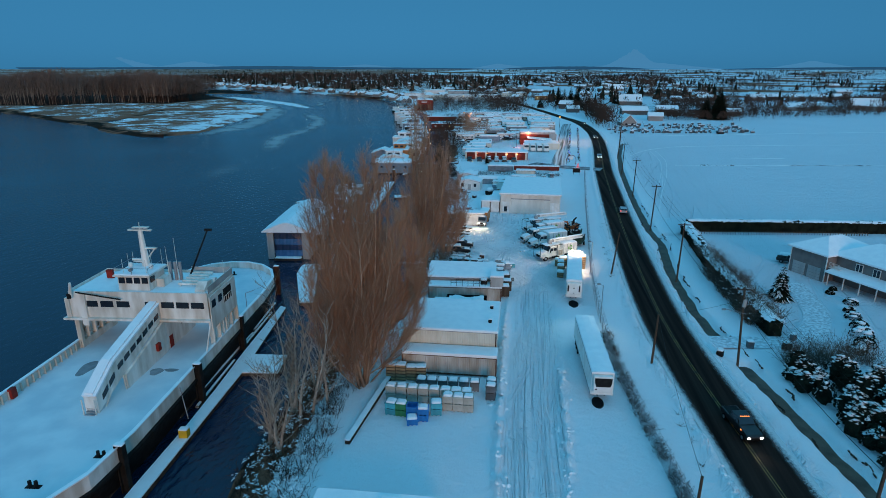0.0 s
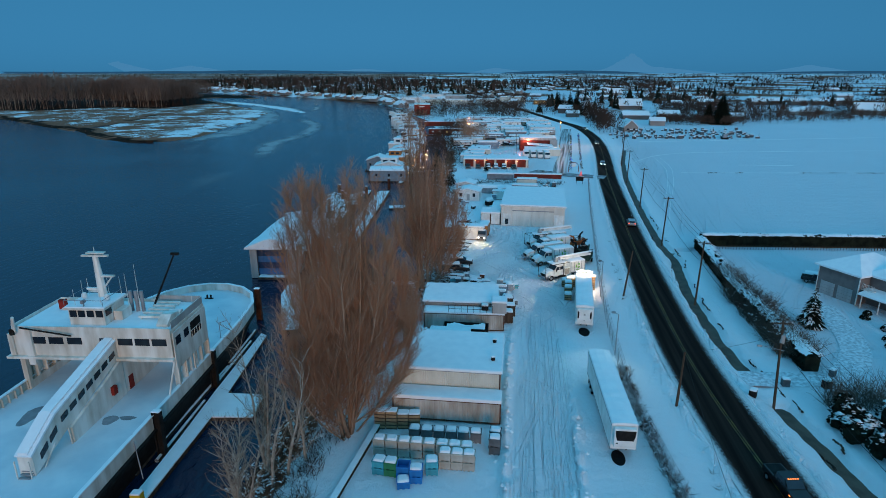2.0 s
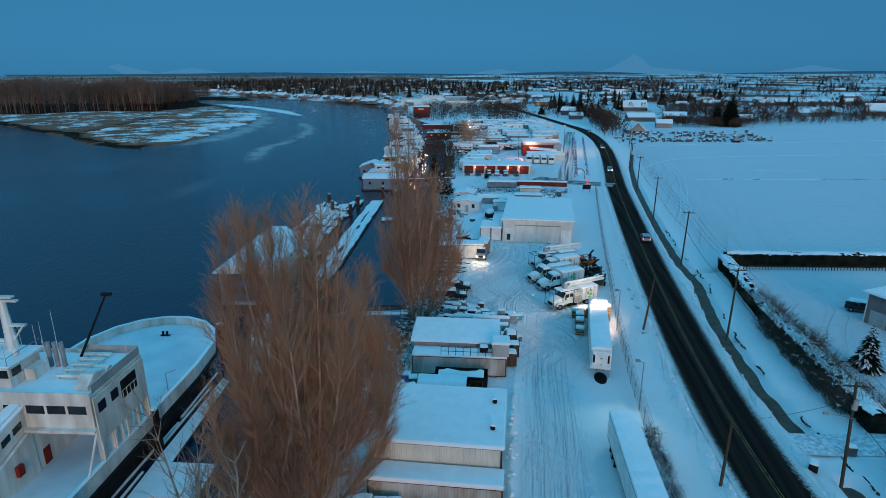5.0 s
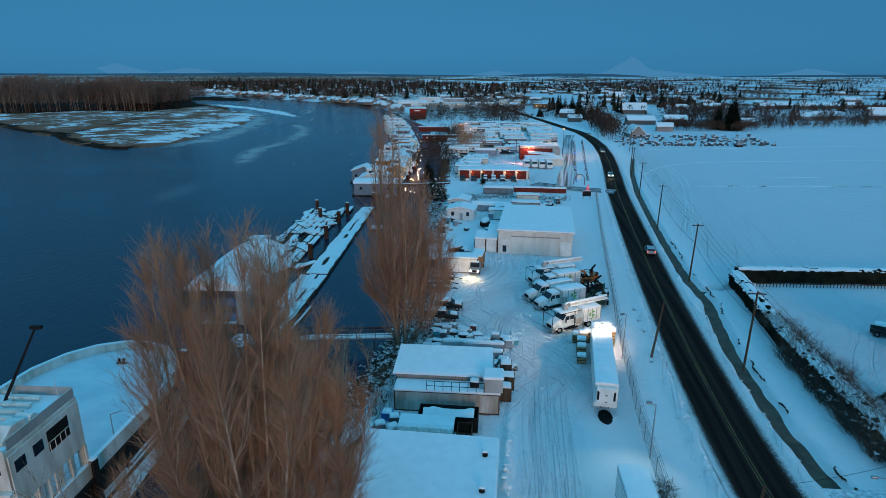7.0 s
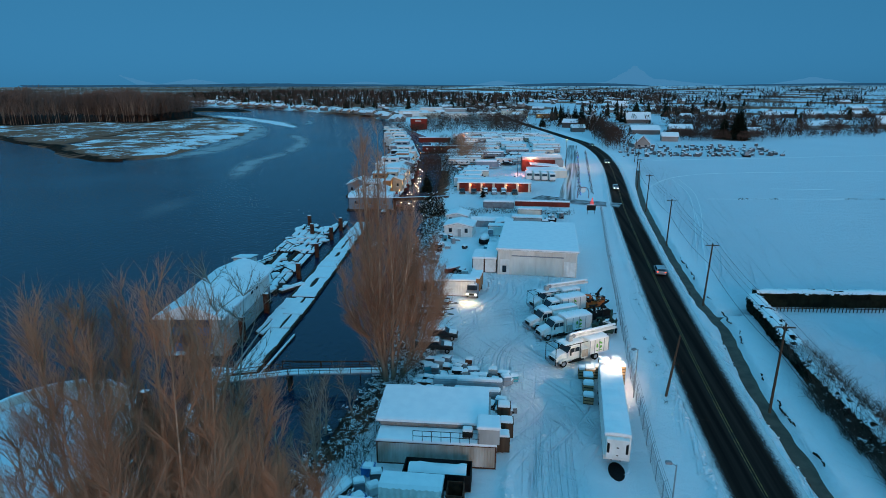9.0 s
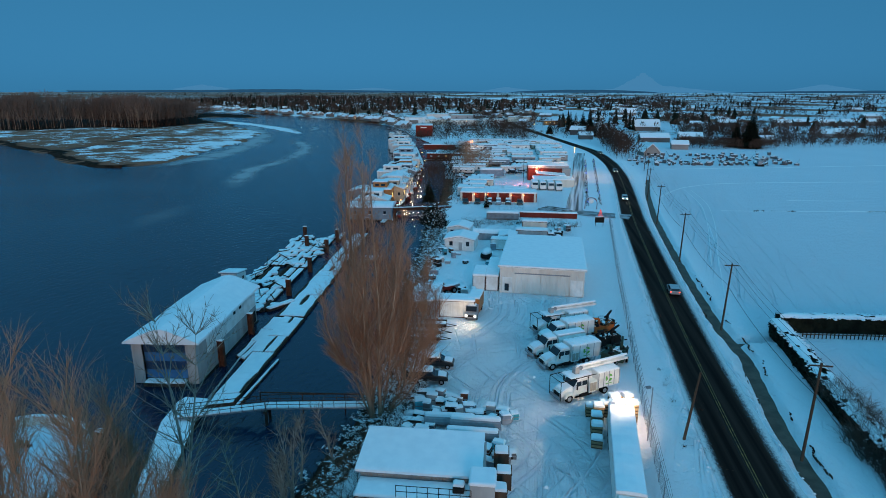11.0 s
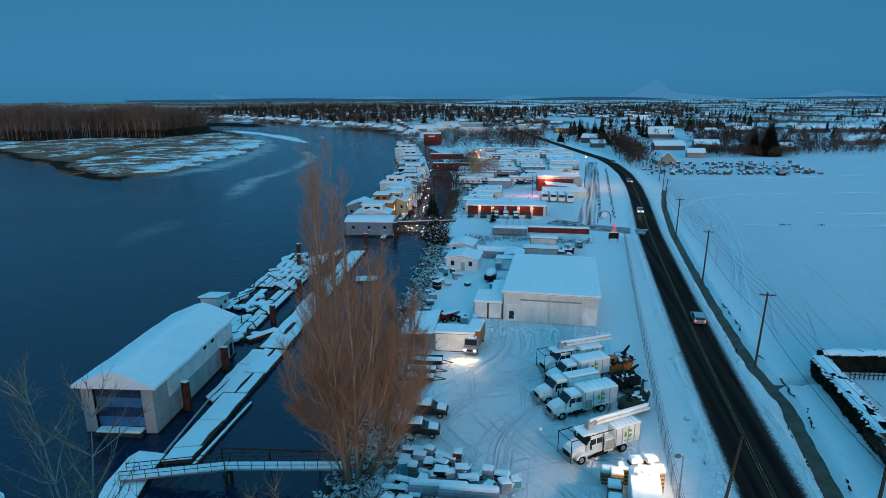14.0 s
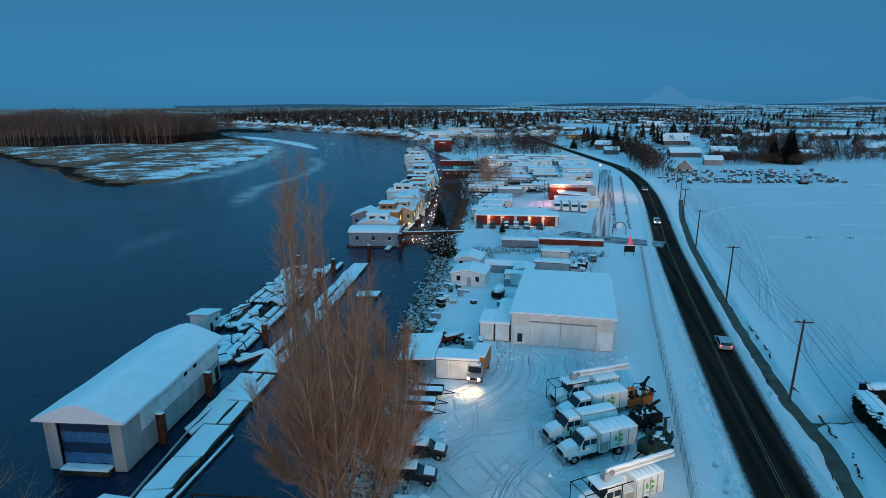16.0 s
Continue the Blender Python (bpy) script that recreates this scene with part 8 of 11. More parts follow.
# red farm machinery behind the lean-to, small sheds and cabins further on
def red_loader(at, turn):
    m = thing("front_loader", "red loader tractor half buried in snow", "tractor", at, turn, "red farm machines")
    part("body", MB().loaf(-0.5, 0.5, -1.2, 1.2, 0.6, 1.4, 0.1), RED, m)
    part("arm", MB().cyl((-0.6, 0.4, 1.3), (-0.6, 2.2, 0.7), 0.09, None, 6).cyl((0.6, 0.4, 1.3), (0.6, 2.2, 0.7), 0.09, None, 6), RED, m)
    part("bucket", MB().profile_x([(2.1, 0.2), (2.9, 0.2), (2.3, 1.0), (2.1, 0.9)], -0.9, 0.9), RED, m)
    for s in (-1, 1):
        wheel(m, s * 0.75, -0.8, 0.6, 0.35)
        wheel(m, s * 0.7, 0.9, 0.42, 0.28)
    part("snow_cover", MB().loaf(-0.5, 0.5, -1.2, 0.9, 1.38, 1.65, 0.2), SNOW, m)


red_loader((-16.5, 171.0, 0), 160)
red_loader((-14.6, 170.2, 0), 130)
for k, (x, y) in enumerate([(-18.4, 171.8), (-15.4, 172.4), (-13.4, 172.0), (-12.0, 170.2), (-11.3, 168.6), (-9.7, 170.3)]):
    tote((x, y, 0), 20 * k, k)


def cabin(at, turn, w, d, h, rise, mat, label, name="cabin", windows=2, door=True, group="small cabins and sheds"):
    """Gable roof with the ridge along y, front at y = 0."""
    c = thing(name, label, "cabin", at, turn, group)
    part("wall", MB().profile([(0, 0), (w, 0), (w, h), (w / 2, h + rise), (0, h)], 0, d), mat, c)
    for s, (a, b) in enumerate((((w / 2, h + rise), (-0.25, h - 0.12)), ((w / 2, h + rise), (w + 0.25, h - 0.12)))):
        part("roof_sheet", MB().profile([a, b, (b[0], b[1] + 0.1), (a[0], a[1] + 0.1)], -0.3, d + 0.3), GREY, c)
    part("snow_cover", MB().profile([(-0.3, h - 0.05), (w / 2, h + rise + 0.08), (w + 0.3, h - 0.05), (w + 0.25, h + 0.2), (w / 2, h + rise + 0.36), (-0.25, h + 0.2)], -0.35, d + 0.35), ROOFSNOW, c)
    for k in range(windows):
        x = w * (0.22 + 0.56 * k / max(1, windows - 1)) if windows > 1 else w * 0.3
        win = part("window", MB().box(x - 0.4, x + 0.4, -0.05, 0.01, h * 0.42, h * 0.82), BLUEGLASS, c)
        part("frame", MB().box(x - 0.48, x + 0.48, -0.07, 0.0, h * 0.82, h * 0.88).box(x - 0.48, x + 0.48, -0.07, 0.0, h * 0.36, h * 0.42), WHITE, win)
    if door:
        part("door", MB().box(w * 0.48, w * 0.48 + 0.85, -0.05, 0.01, 0.05, 2.0), LIGHTGREY, c)
    return c


cabin((-19.9, 200.6, 0), -3, 7.2, 6.2, 2.7, 0.7, WHITE, "small white cabin with a snowy gable roof")
cabin((-21.0, 212.4, 0), -3, 5.8, 6.0, 2.7, 0.6, WHITE, "white cabin with low snowy roof")
container((-8.9, 202.2, 0), -2, 5.0, 2.4, 2.6, WHITE, "white cargo trailer box under snow", snow=0.3)
wt = thing("quonset_tank", "long grey half-round shed under snow", "shed", (-14.2, 211.5, 0), -2)
part("shell", MB().profile_x([(0, 0)] + [(1.6 - 1.6 * math.cos(a), 0.8 + 1.7 * math.sin(a)) for a in np.linspace(0, math.pi, 10)] + [(3.2, 0)], 0, 8.4), GREY, wt)
part("snow_cover", MB().profile_x([(1.6 - 1.66 * math.cos(a), 0.85 + 1.8 * math.sin(a)) for a in np.linspace(0.5, 2.6, 9)] + [(1.6, 2.3)], -0.05, 8.45), ROOFSNOW, wt)
cabin((-7.2, 206.5, 0), -2, 4.0, 5.0, 2.3, 0.4, LIGHTGREY, "grey lean shed with snow roof", "shed", 1)
container((-3.2, 212.6, 0), -2, 8.0, 2.6, 2.6, LIGHTGREY, "long grey storage box under thick snow", snow=0.4)
container((-1.8, 220.4, 0), -2, 6.6, 2.6, 3.2, CREAM, "cream storage container behind the warehouse", snow=0.35)
open_skip((5.6, 217.5, 0), -2, 3.2, 2.2, 1.2, DARK, "small dark skip full of snow")
car((8.4, 214.5, 0), 85, CARSILVER, "car buried in snow in the yard", "suv", True)
bt = thing("covered_boat", "small boat under a snowy cover on its trailer", "boat", (-9.4, 192.6, 0.6), -4)
part("hull", MB().prism([(-1.1, 0), (1.1, 0), (1.1, 2.8), (0.5, 4.4), (0, 5.0), (-0.5, 4.4), (-1.1, 2.8)], 0, 0.9), DARK, bt)
part("snow_cover", MB().blob((0, 2.3, 0.9), (1.15, 2.6, 0.8), 3, 12, 6, 0.1, 0.06), SNOW, bt, smooth=True)
part("trailer_frame", MB().box(-0.8, 0.8, 0.3, 4.6, -0.25, 0.0).cyl((-1.1, 1.6, -0.25), (1.1, 1.6, -0.25), 0.33, None, 10), DARK, bt)
for k, (x, y) in enumerate([(-16.4, 196.5), (-16.8, 194.0), (-13.6, 190.0), (-17.5, 189.5), (-18.0, 198.3), (-8.3, 189.0)]):
    tote((x, y, 0), 30 * k, k + 1)

# ---------------------------------------------------------------- fence, poles, wires
def lerp_line(line, y):
    return float(np.interp(y, [p[1] for p in line], [p[0] for p in line]))


def chain_link():
    m = bpy.data.materials.new("chain_link")
    m.use_nodes = True
    n, l = m.node_tree.nodes, m.node_tree.links
    b, tr, mx = n["Principled BSDF"], n.new("ShaderNodeBsdfTransparent"), n.new("ShaderNodeMixShader")
    b.inputs["Base Color"].default_value, b.inputs["Metallic"].default_value, b.inputs["Roughness"].default_value = (0.20, 0.22, 0.22, 1), 0.5, 0.5
    geo = n.new("ShaderNodeNewGeometry")
    tops = []
    for s in (1, -1):
        mp, wv, gt = n.new("ShaderNodeMapping"), n.new("ShaderNodeTexWave"), n.new("ShaderNodeMath")
        mp.inputs["Rotation"].default_value = (radians(45 * s), 0, 0)
        wv.bands_direction = "Y"
        wv.inputs["Scale"].default_value = 4.0
        gt.operation = "GREATER_THAN"
        gt.inputs[1].default_value = 0.90
        l.new(geo.outputs["Position"], mp.inputs[0])
        l.new(mp.outputs[0], wv.inputs[0])
        l.new(wv.outputs["Fac"], gt.inputs[0])
        tops.append(gt.outputs[0])
    mxm = n.new("ShaderNodeMath")
    mxm.operation = "MAXIMUM"
    l.new(tops[0], mxm.inputs[0])
    l.new(tops[1], mxm.inputs[1])
    l.new(mxm.outputs[0], mx.inputs[0])
    l.new(tr.outputs[0], mx.inputs[1])
    l.new(b.outputs[0], mx.inputs[2])
    l.new(mx.outputs[0], n["Material Output"].inputs[0])
    return m


CHAIN = chain_link()
fence = thing("chain_link_fence", "galvanised chain-link fence with barbed wire arms", "fence", (0, 0, 0), 0)
fy = list(np.arange(58.0, 241.0, 3.0))
for i, y in enumerate(fy):
    x = lerp_line(FENCE, y)
    p = part("post", MB().cyl((x, y, -0.1), (x, y, 2.2), 0.045, None, 5).cyl((x, y, 2.2), (x + 0.3, y, 2.55), 0.03, None, 4), GALV, fence)
    if i:
        x0, y0 = lerp_line(FENCE, fy[i - 1]), fy[i - 1]
        part("mesh_panel", MB().add([(x0, y0, 0.05), (x, y, 0.05), (x, y, 2.15), (x0, y0, 2.15)], [(0, 1, 2, 3)]), CHAIN, fence, "chain-link mesh")
        part("rail", MB().cyl((x0, y0, 2.18), (x, y, 2.18), 0.03, None, 4), GALV, fence)
        part("barbed_wire", MB().cyl((x0 + 0.25, y0, 2.5), (x + 0.25, y, 2.5), 0.012, None, 3).cyl((x0 + 0.12, y0, 2.35), (x + 0.12, y, 2.35), 0.012, None, 3), DARK, fence)


def utility_pole(x, y, h, lean=0.0, arms=True, extra=False, label="weathered wooden utility pole with crossarm"):
    p = thing("utility_pole", label, "utility pole", (x, y, -0.5), 0, "roadside utility poles")
    part("shaft", MB().cyl((0, 0, 0), (lean, 0, h + 0.5), 0.17, 0.12, 8), WOOD, p)
    if arms:
        a = part("crossarm", MB().box(lean - 1.1, lean + 1.1, -0.06, 0.06, h + 0.1, h + 0.24), WOOD, p)
        for s in (-1.0, -0.35, 0.4, 1.0):
            part("insulator", MB().cyl((lean + s, 0, h + 0.24), (lean + s, 0, h + 0.42), 0.05, 0.035, 6), WHITE, a)
    if extra:
        part("transformer", MB().cyl((-0.42, 0, h - 2.2), (-0.42, 0, h - 1.2), 0.26, None, 10), LIGHTGREY, p, "pale grey transformer can")
        part("lamp_arm", MB().cyl((0, 0, h - 3.2), (-2.9, -0.6, h - 2.4), 0.04, None, 5), GALV, p)
        part("lamp_head", MB().loaf(-3.3, -2.8, -0.75, -0.5, h - 2.5, h - 2.32, 0.06), GALV, p)
    return p


POLES = [(30.2, 60.5), (30.4, 92.2), (29.9, 124.6), (31.9, 160.2), (34.2, 200.0), (36.6, 239.0), (40.5, 277.0), (46.5, 314.0), (52.0, 352.0), (55.0, 392.0)]
for k, (x, y) in enumerate(POLES):
    utility_pole(x, y, 10.9, -0.7 if k == 1 else 0.35 if k == 3 else 0.2, True, k == 1)
for k, ((x0, y0), (x1, y1)) in enumerate(zip(POLES, POLES[1:])):
    w = thing("overhead_wires", "three sagging overhead wires between poles", "wires", (0, 0, 0), 0, "overhead wires")
    for off, z in ((-0.8, 11.2), (0.1, 11.2), (1.0, 11.2), (0.0, 7.4)):
        pts = [(x0 + off + (x1 - x0) * u, y0 + (y1 - y0) * u, z - 4 * (0.7 if z > 8 else 0.9) * u * (1 - u)) for u in np.linspace(0, 1, 9)]
        part("wire", MB().path(pts, 0.018 if z > 8 else 0.03, 3), DARK, w)
utility_pole(18.9, 90.5, 7.2, 0.15, False, label="short wooden pole beside the road")
utility_pole(18.2, 126.0, 8.3, 0.9, False, label="leaning wooden pole beside the road")
utility_pole(15.9, 58.5, 7.0, 0.1, False, label="short wooden pole beside the road")
w = thing("overhead_wires", "single sagging wire along the verge", "wires", (0, 0, 0), 0, "overhead wires")
part("wire", MB().path([(16.0 + 3.05 * u, 58.5 + 32 * u, 6.9 - 2.4 * u * (1 - u)) for u in np.linspace(0, 1, 7)], 0.02, 3), DARK, w)
part("wire", MB().path([(19.05 + 0.0 * u, 90.5 + 35.5 * u, 7.1 + 1.1 * u - 2.4 * u * (1 - u)) for u in np.linspace(0, 1, 7)], 0.02, 3), DARK, w)
part("wire", MB().path([(19.05 + 9.8 * u, 90.5 + 1.6 * u, 7.1 + 1.8 * u - 1.2 * u * (1 - u)) for u in np.linspace(0, 1, 7)], 0.018, 3), DARK, w)


def lamp_post(at, turn, h, label):
    p = thing("yard_lamp_post", label, "lamp post", at, turn, "yard floodlights")
    part("post", MB().cyl((0, 0, -0.3), (0, 0, h), 0.08, 0.06, 8), GALV, p)
    part("arm", MB().cyl((0, 0, h - 0.1), (-0.45, 0, h + 0.15), 0.04, None, 6), GALV, p)
    head = part("lamp_head", MB().loaf(-0.95, -0.4, -0.18, 0.18, h + 0.1, h + 0.32, 0.08), GREY, p)
    part("lens", MB().box(-0.9, -0.45, -0.14, 0.14, h + 0.085, h + 0.1), COOL, head)
    return p


lamp_post((14.2, 125.2, 0), 35, 6.5, "bent steel yard lamp by the fence, switched on")
lamp_post((13.6, 103.0, 0), 0, 6.2, "steel yard lamp by the fence, switched on")
sg = thing("road_sign", "square notice board on two posts beside the fence", "sign", (19.6, 232.0, 0), 4)
part("panel", MB().box(-1.3, 1.3, -0.05, 0.05, 1.0, 2.6), DARK, sg, "dark panel seen from behind")
part("snow_cover", MB().loaf(-1.3, 1.3, -0.15, 0.15, 2.6, 2.75, 0.1), SNOW, sg)
for x in (-1.1, 1.0):
    part("post", MB().box(x, x + 0.12, 0.05, 0.15, -0.2, 2.6), WOOD, sg)

# ---------------------------------------------------------------- hedges, the farmhouse across the road
def hedge(name, label, line, half, top, seed, count):
    rng = random.Random(seed)
    h = thing(name, label, "hedge", (0, 0, 0), 0, "clipped evergreen hedge")
    core, leaves, snow = MB(), MB(), MB()
    total = 0
    for (ax, ay), (bx, by) in zip(line, line[1:]):
        L = math.hypot(bx - ax, by - ay)
        ux, uy = (bx - ax) / L, (by - ay) / L
        nx_, ny_ = -uy, ux
        core.prism([(ax + nx_ * half * 0.8, ay + ny_ * half * 0.8), (ax - nx_ * half * 0.8, ay - ny_ * half * 0.8), (bx - nx_ * half * 0.8, by - ny_ * half * 0.8), (bx + nx_ * half * 0.8, by + ny_ * half * 0.8)], -0.3, top - 0.15)
        for _ in range(int(count * L)):
            u, side = rng.uniform(0, L), rng.choice((-1, 1, 0))
            k = side * half * rng.uniform(0.78, 1.06) if side else rng.uniform(-half, half)
            z = rng.uniform(0.0, top) if side else top + rng.uniform(-0.15, 0.05)
            p = Vector((ax + ux * u + nx_ * k, ay + uy * u + ny_ * k, z))
            s = rng.uniform(0.10, 0.24)
            a, b = Vector((rng.gauss(0, 1), rng.gauss(0, 1), rng.gauss(0, 1))).normalized() * s, Vector((rng.gauss(0, 1), rng.gauss(0, 1), rng.gauss(0, 1))).normalized() * s
            leaves.add([p - a, p + b, p + a, p - b], [(0, 1, 2, 3)])
        cuts = int(L / 0.8)
        o = len(snow.v)
        for i in range(cuts + 1):
            u = L * i / cuts
            for j, zz in ((-0.92, -0.05), (-0.7, 0.2), (-0.2, 0.3), (0.3, 0.28), (0.72, 0.17), (0.95, -0.06)):
                k = (j + rng.uniform(-0.16, 0.16)) * half
                snow.v.append((ax + ux * u + nx_ * k, ay + uy * u + ny_ * k, top + zz + rng.uniform(-0.09, 0.09)))
            if i:
                q = o + 6 * i
                snow.f += [(q + e - 6, q + e - 5, q + e + 1, q + e) for e in range(5) if rng.random() < 0.9]
        n = int(L / 0.9)
        for i in range(n):
            for j in (-1.0, -0.8, 0.8, 1.0):
                for _ in range(2):
                    if rng.random() < 0.5:
                        u = (i + rng.random()) * L / n
                        k = (j + rng.uniform(-0.2, 0.2)) * half
                        g = rng.uniform(0.07, 0.24)
                        snow.blob((ax + ux * u + nx_ * k, ay + uy * u + ny_ * k, top + rng.uniform(-0.06, 0.04)), (g * rng.uniform(0.8, 1.8), g * rng.uniform(0.8, 1.8), g * 0.6), rng.random(), 6, 3, rough=0.45)
    part("core", core, LEAF, h)
    part("leaves", leaves, LEAF, h, "dense dark leaves")
    part("snow_cover", snow, SNOW, h, "lumpy snow on the top", smooth=True)


hedge("hedge", "clipped dark hedge with snow along its top", [(40.2, 160.3), (62, 162.3), (120, 167)], 1.1, 2.6, 5, 40)
hedge("hedge", "clipped dark hedge running beside the ditch", [(39.6, 159.0), (37.9, 131), (38.4, 101.5)], 1.15, 2.3, 6, 60)
thicket("garden_shrubs", "bare brown shrubs growing through the hedge", [(37.6 + random.Random(k).uniform(-0.4, 2.2), 104 + k * 0.75, 1.2, 1.0) for k in range(46)] + [(36.9 + random.Random(k + 90).uniform(-0.5, 1.0), 106 + k * 0.6, 0, 1.0) for k in range(40)], 15, 2.6, 50, 2)
picket = thing("picket_fence", "low wooden fence with snow-capped pickets below the hedge", "fence", (0, 0, 0), 0)
for k in range(64):
    part("picket", MB().box(43 + k * 0.6, 43.14 + k * 0.6, 157.5 + 0.09 * k * 0.6, 157.56 + 0.09 * k * 0.6, -0.1, 0.95), WOOD, picket)
part("rail", MB().prism([(43, 157.58), (81, 161.0), (81, 161.06), (43, 157.64)], 0.55, 0.68), WOOD, picket)


def shrub_bank():
    rng = random.Random(31)
    lv, sn, core = MB(), MB(), MB()
    for k in range(330):
        x, y = rng.uniform(35.0, 60), rng.uniform(54, 92)
        if x < 35.2 + (90 - y) * 0.17 or x - 36 > (92 - y) * 1.7 + 3:
            continue
        z = rng.uniform(1.6, 3.4)
        r = rng.uniform(0.8, 1.7)
        core.blob((x, y, z * 0.35), (r * 0.75, r * 0.75, z * 0.5), rng.random(), 7, 4)
        for _ in range(150):
            a, b = rng.uniform(0, 6.283), rng.uniform(-0.3, 1.4)
            p = Vector((x + r * math.cos(a) * math.cos(b), y + r * math.sin(a) * math.cos(b), z * (0.3 + 0.7 * max(0, math.sin(b)))))
            s = rng.uniform(0.1, 0.26)
            u, v = Vector((rng.gauss(0, 1), rng.gauss(0, 1), rng.gauss(0, 0.6))).normalized() * s, Vector((rng.gauss(0, 1), rng.gauss(0, 1), rng.gauss(0, 0.6))).normalized() * s
            lv.add([p - u, p + v, p + u, p - v], [(0, 1, 2, 3)])
        loaded = 0.5 + 0.5 * math.sin(x * 0.7 + 1) * math.sin(y * 0.6) + 0.25 * (x - 40) / 10
        for _ in range(int(46 * max(0.0, min(1.0, loaded)))):
            a, q = rng.uniform(0, 6.283), rng.random() ** 0.7 * r * 0.8
            s = rng.uniform(0.05, 0.30)
            sn.blob((x + q * math.cos(a), y + q * math.sin(a), z * (1.02 - 0.45 * (q / r) ** 2) + rng.uniform(-0.2, 0.08)), (s * rng.uniform(0.8, 1.8), s * rng.uniform(0.7, 1.4), s * 0.45), rng.random(), 5, 2, rough=0.55)
    ob = part("evergreen_shrubs", lv, LEAF)
    tagged(ob, "dark evergreen shrubs loaded with snow beside the ditch", "shrubs", kind="stuff")
    part("shaded_boughs", core, LEAF, ob)
    part("caught_snow", sn, SNOW, ob, smooth=True)


shrub_bank()
thicket("garden_shrubs", "leafless bushes at the drive entrance", [(40.5, 93.5, 0, 1.3), (42, 95, 0, 1.5), (39, 95.2, 0, 1.1), (43.8, 93.4, 0, 1.4), (45.5, 96, 0, 1.2), (37.5, 93.5, 0, 1.2), (47.6, 94.5, 0, 1.4)], 17, 3.4, 90, 1)


def farmhouse():
    h = thing("farmhouse", "two-storey taupe house with hip roofs deep in snow", "house", (52.7, 133.2, 0), -61.7)
    h.matrix_basis = h.matrix_basis @ Matrix.Diagonal((0.85, 1.0, 0.96, 1.0))
    # local x runs along the garage front, y into the building

    def hip(x0, x1, y0, y1, z, rise, over, nm="roof"):
        x0, x1, y0, y1 = x0 - over, x1 + over, y0 - over, y1 + over
        k = min(x1 - x0, y1 - y0) / 2
        if x1 - x0 > y1 - y0:
            a, b = (x0 + k, (y0 + y1) / 2), (x1 - k, (y0 + y1) / 2)
        else:
            a, b = ((x0 + x1) / 2, y0 + k), ((x0 + x1) / 2, y1 - k)
        for dz, mat, n2 in ((0.0, GREY, nm), (0.26, ROOFSNOW, "snow_cover")):
            e = 0.05 if dz else 0
            vs = [(x0 - e, y0 - e, z), (x1 + e, y0 - e, z), (x1 + e, y1 + e, z), (x0 - e, y1 + e, z), (x0, y0, z + 0.12 + dz * 0.6), (x1, y0, z + 0.12 + dz * 0.6), (x1, y1, z + 0.12 + dz * 0.6), (x0, y1, z + 0.12 + dz * 0.6), (*a, z + rise + dz), (*b, z + rise + dz)]
            if dz:
                vs = [(x, y, q + 0.004) for x, y, q in vs]
            tops = [(4, 5, 9, 8), (5, 6, 9), (6, 7, 8, 9), (7, 4, 8)] if x1 - x0 > y1 - y0 else [(4, 5, 8), (5, 6, 9, 8), (6, 7, 9), (7, 4, 8, 9)]
            part(n2, MB().add(vs, [(3, 2, 1, 0), (0, 1, 5, 4), (1, 2, 6, 5), (2, 3, 7, 6), (3, 0, 4, 7)] + tops), mat, h)

    part("garage_wall", MB().box(0, 8.6, 0, 12, -0.2, 5.2), SIDING, h)
    hip(0, 8.6, 0, 12, 5.2, 2.3, 0.6)
    for x in (0.9, 4.6):
        d = part("garage_door", MB().box(x, x + 3.0, -0.05, 0.02, 0, 2.5), LIGHTGREY, h, "pale grey garage door")
        for z in (0.6, 1.2, 1.8):
            part("groove", MB().box(x + 0.02, x + 2.98, -0.06, -0.05, z, z + 0.04), GREY, d)
    part("main_wall", MB().box(8.6, 34, 2.5, 12.5, -0.2, 5.2), SIDING, h)
    hip(8.0, 34, 2.5, 12.5, 5.2, 2.6, 0.6)
    part("corner_trim", MB().box(8.5, 8.7, -0.06, 0.04, 0, 5.2), WHITE, h)
    part("corner_trim", MB().box(-0.06, 0.1, -0.06, 0.04, 0, 5.2), WHITE, h)
    for x in (13.0, 16.6, 21.2, 25.4, 29.0):
        w = part("window", MB().box(x, x + 1.3, 2.42, 2.5, 3.3, 4.6), BLUEGLASS, h)
        part("frame", MB().box(x - 0.12, x + 1.42, 2.4, 2.49, 4.6, 4.74).box(x - 0.12, x + 1.42, 2.4, 2.49, 3.16, 3.3).box(x - 0.12, x, 2.4, 2.49, 3.3, 4.6).box(x + 1.3, x + 1.42, 2.4, 2.49, 3.3, 4.6).box(x + 0.6, x + 0.7, 2.4, 2.44, 3.3, 4.6), WHITE, w)
    part("porch_roof", MB().profile_x([(-0.8, 2.35), (2.5, 2.9), (2.5, 3.0), (-0.8, 2.45)], 9.4, 34), GREY, h)
    part("porch_snow", MB().profile_x([(-0.9, 2.45), (2.45, 3.01), (2.45, 3.2), (-0.8, 2.7)], 9.3, 34.1), ROOFSNOW, h)
    for k in range(8):
        part("porch_post", MB().box(9.8 + k * 3.4, 9.95 + k * 3.4, -0.5, -0.35, -0.1, 2.4), WHITE, h)
    part("balcony", MB().box(8.7, 11.0, 0.6, 2.4, 2.9, 3.05), WHITE, h)
    br = MB()
    for k in range(9):
        br.cyl((8.75 + k * 0.28, 0.62, 3.05), (8.75 + k * 0.28, 0.62, 4.0), 0.025, None, 4)
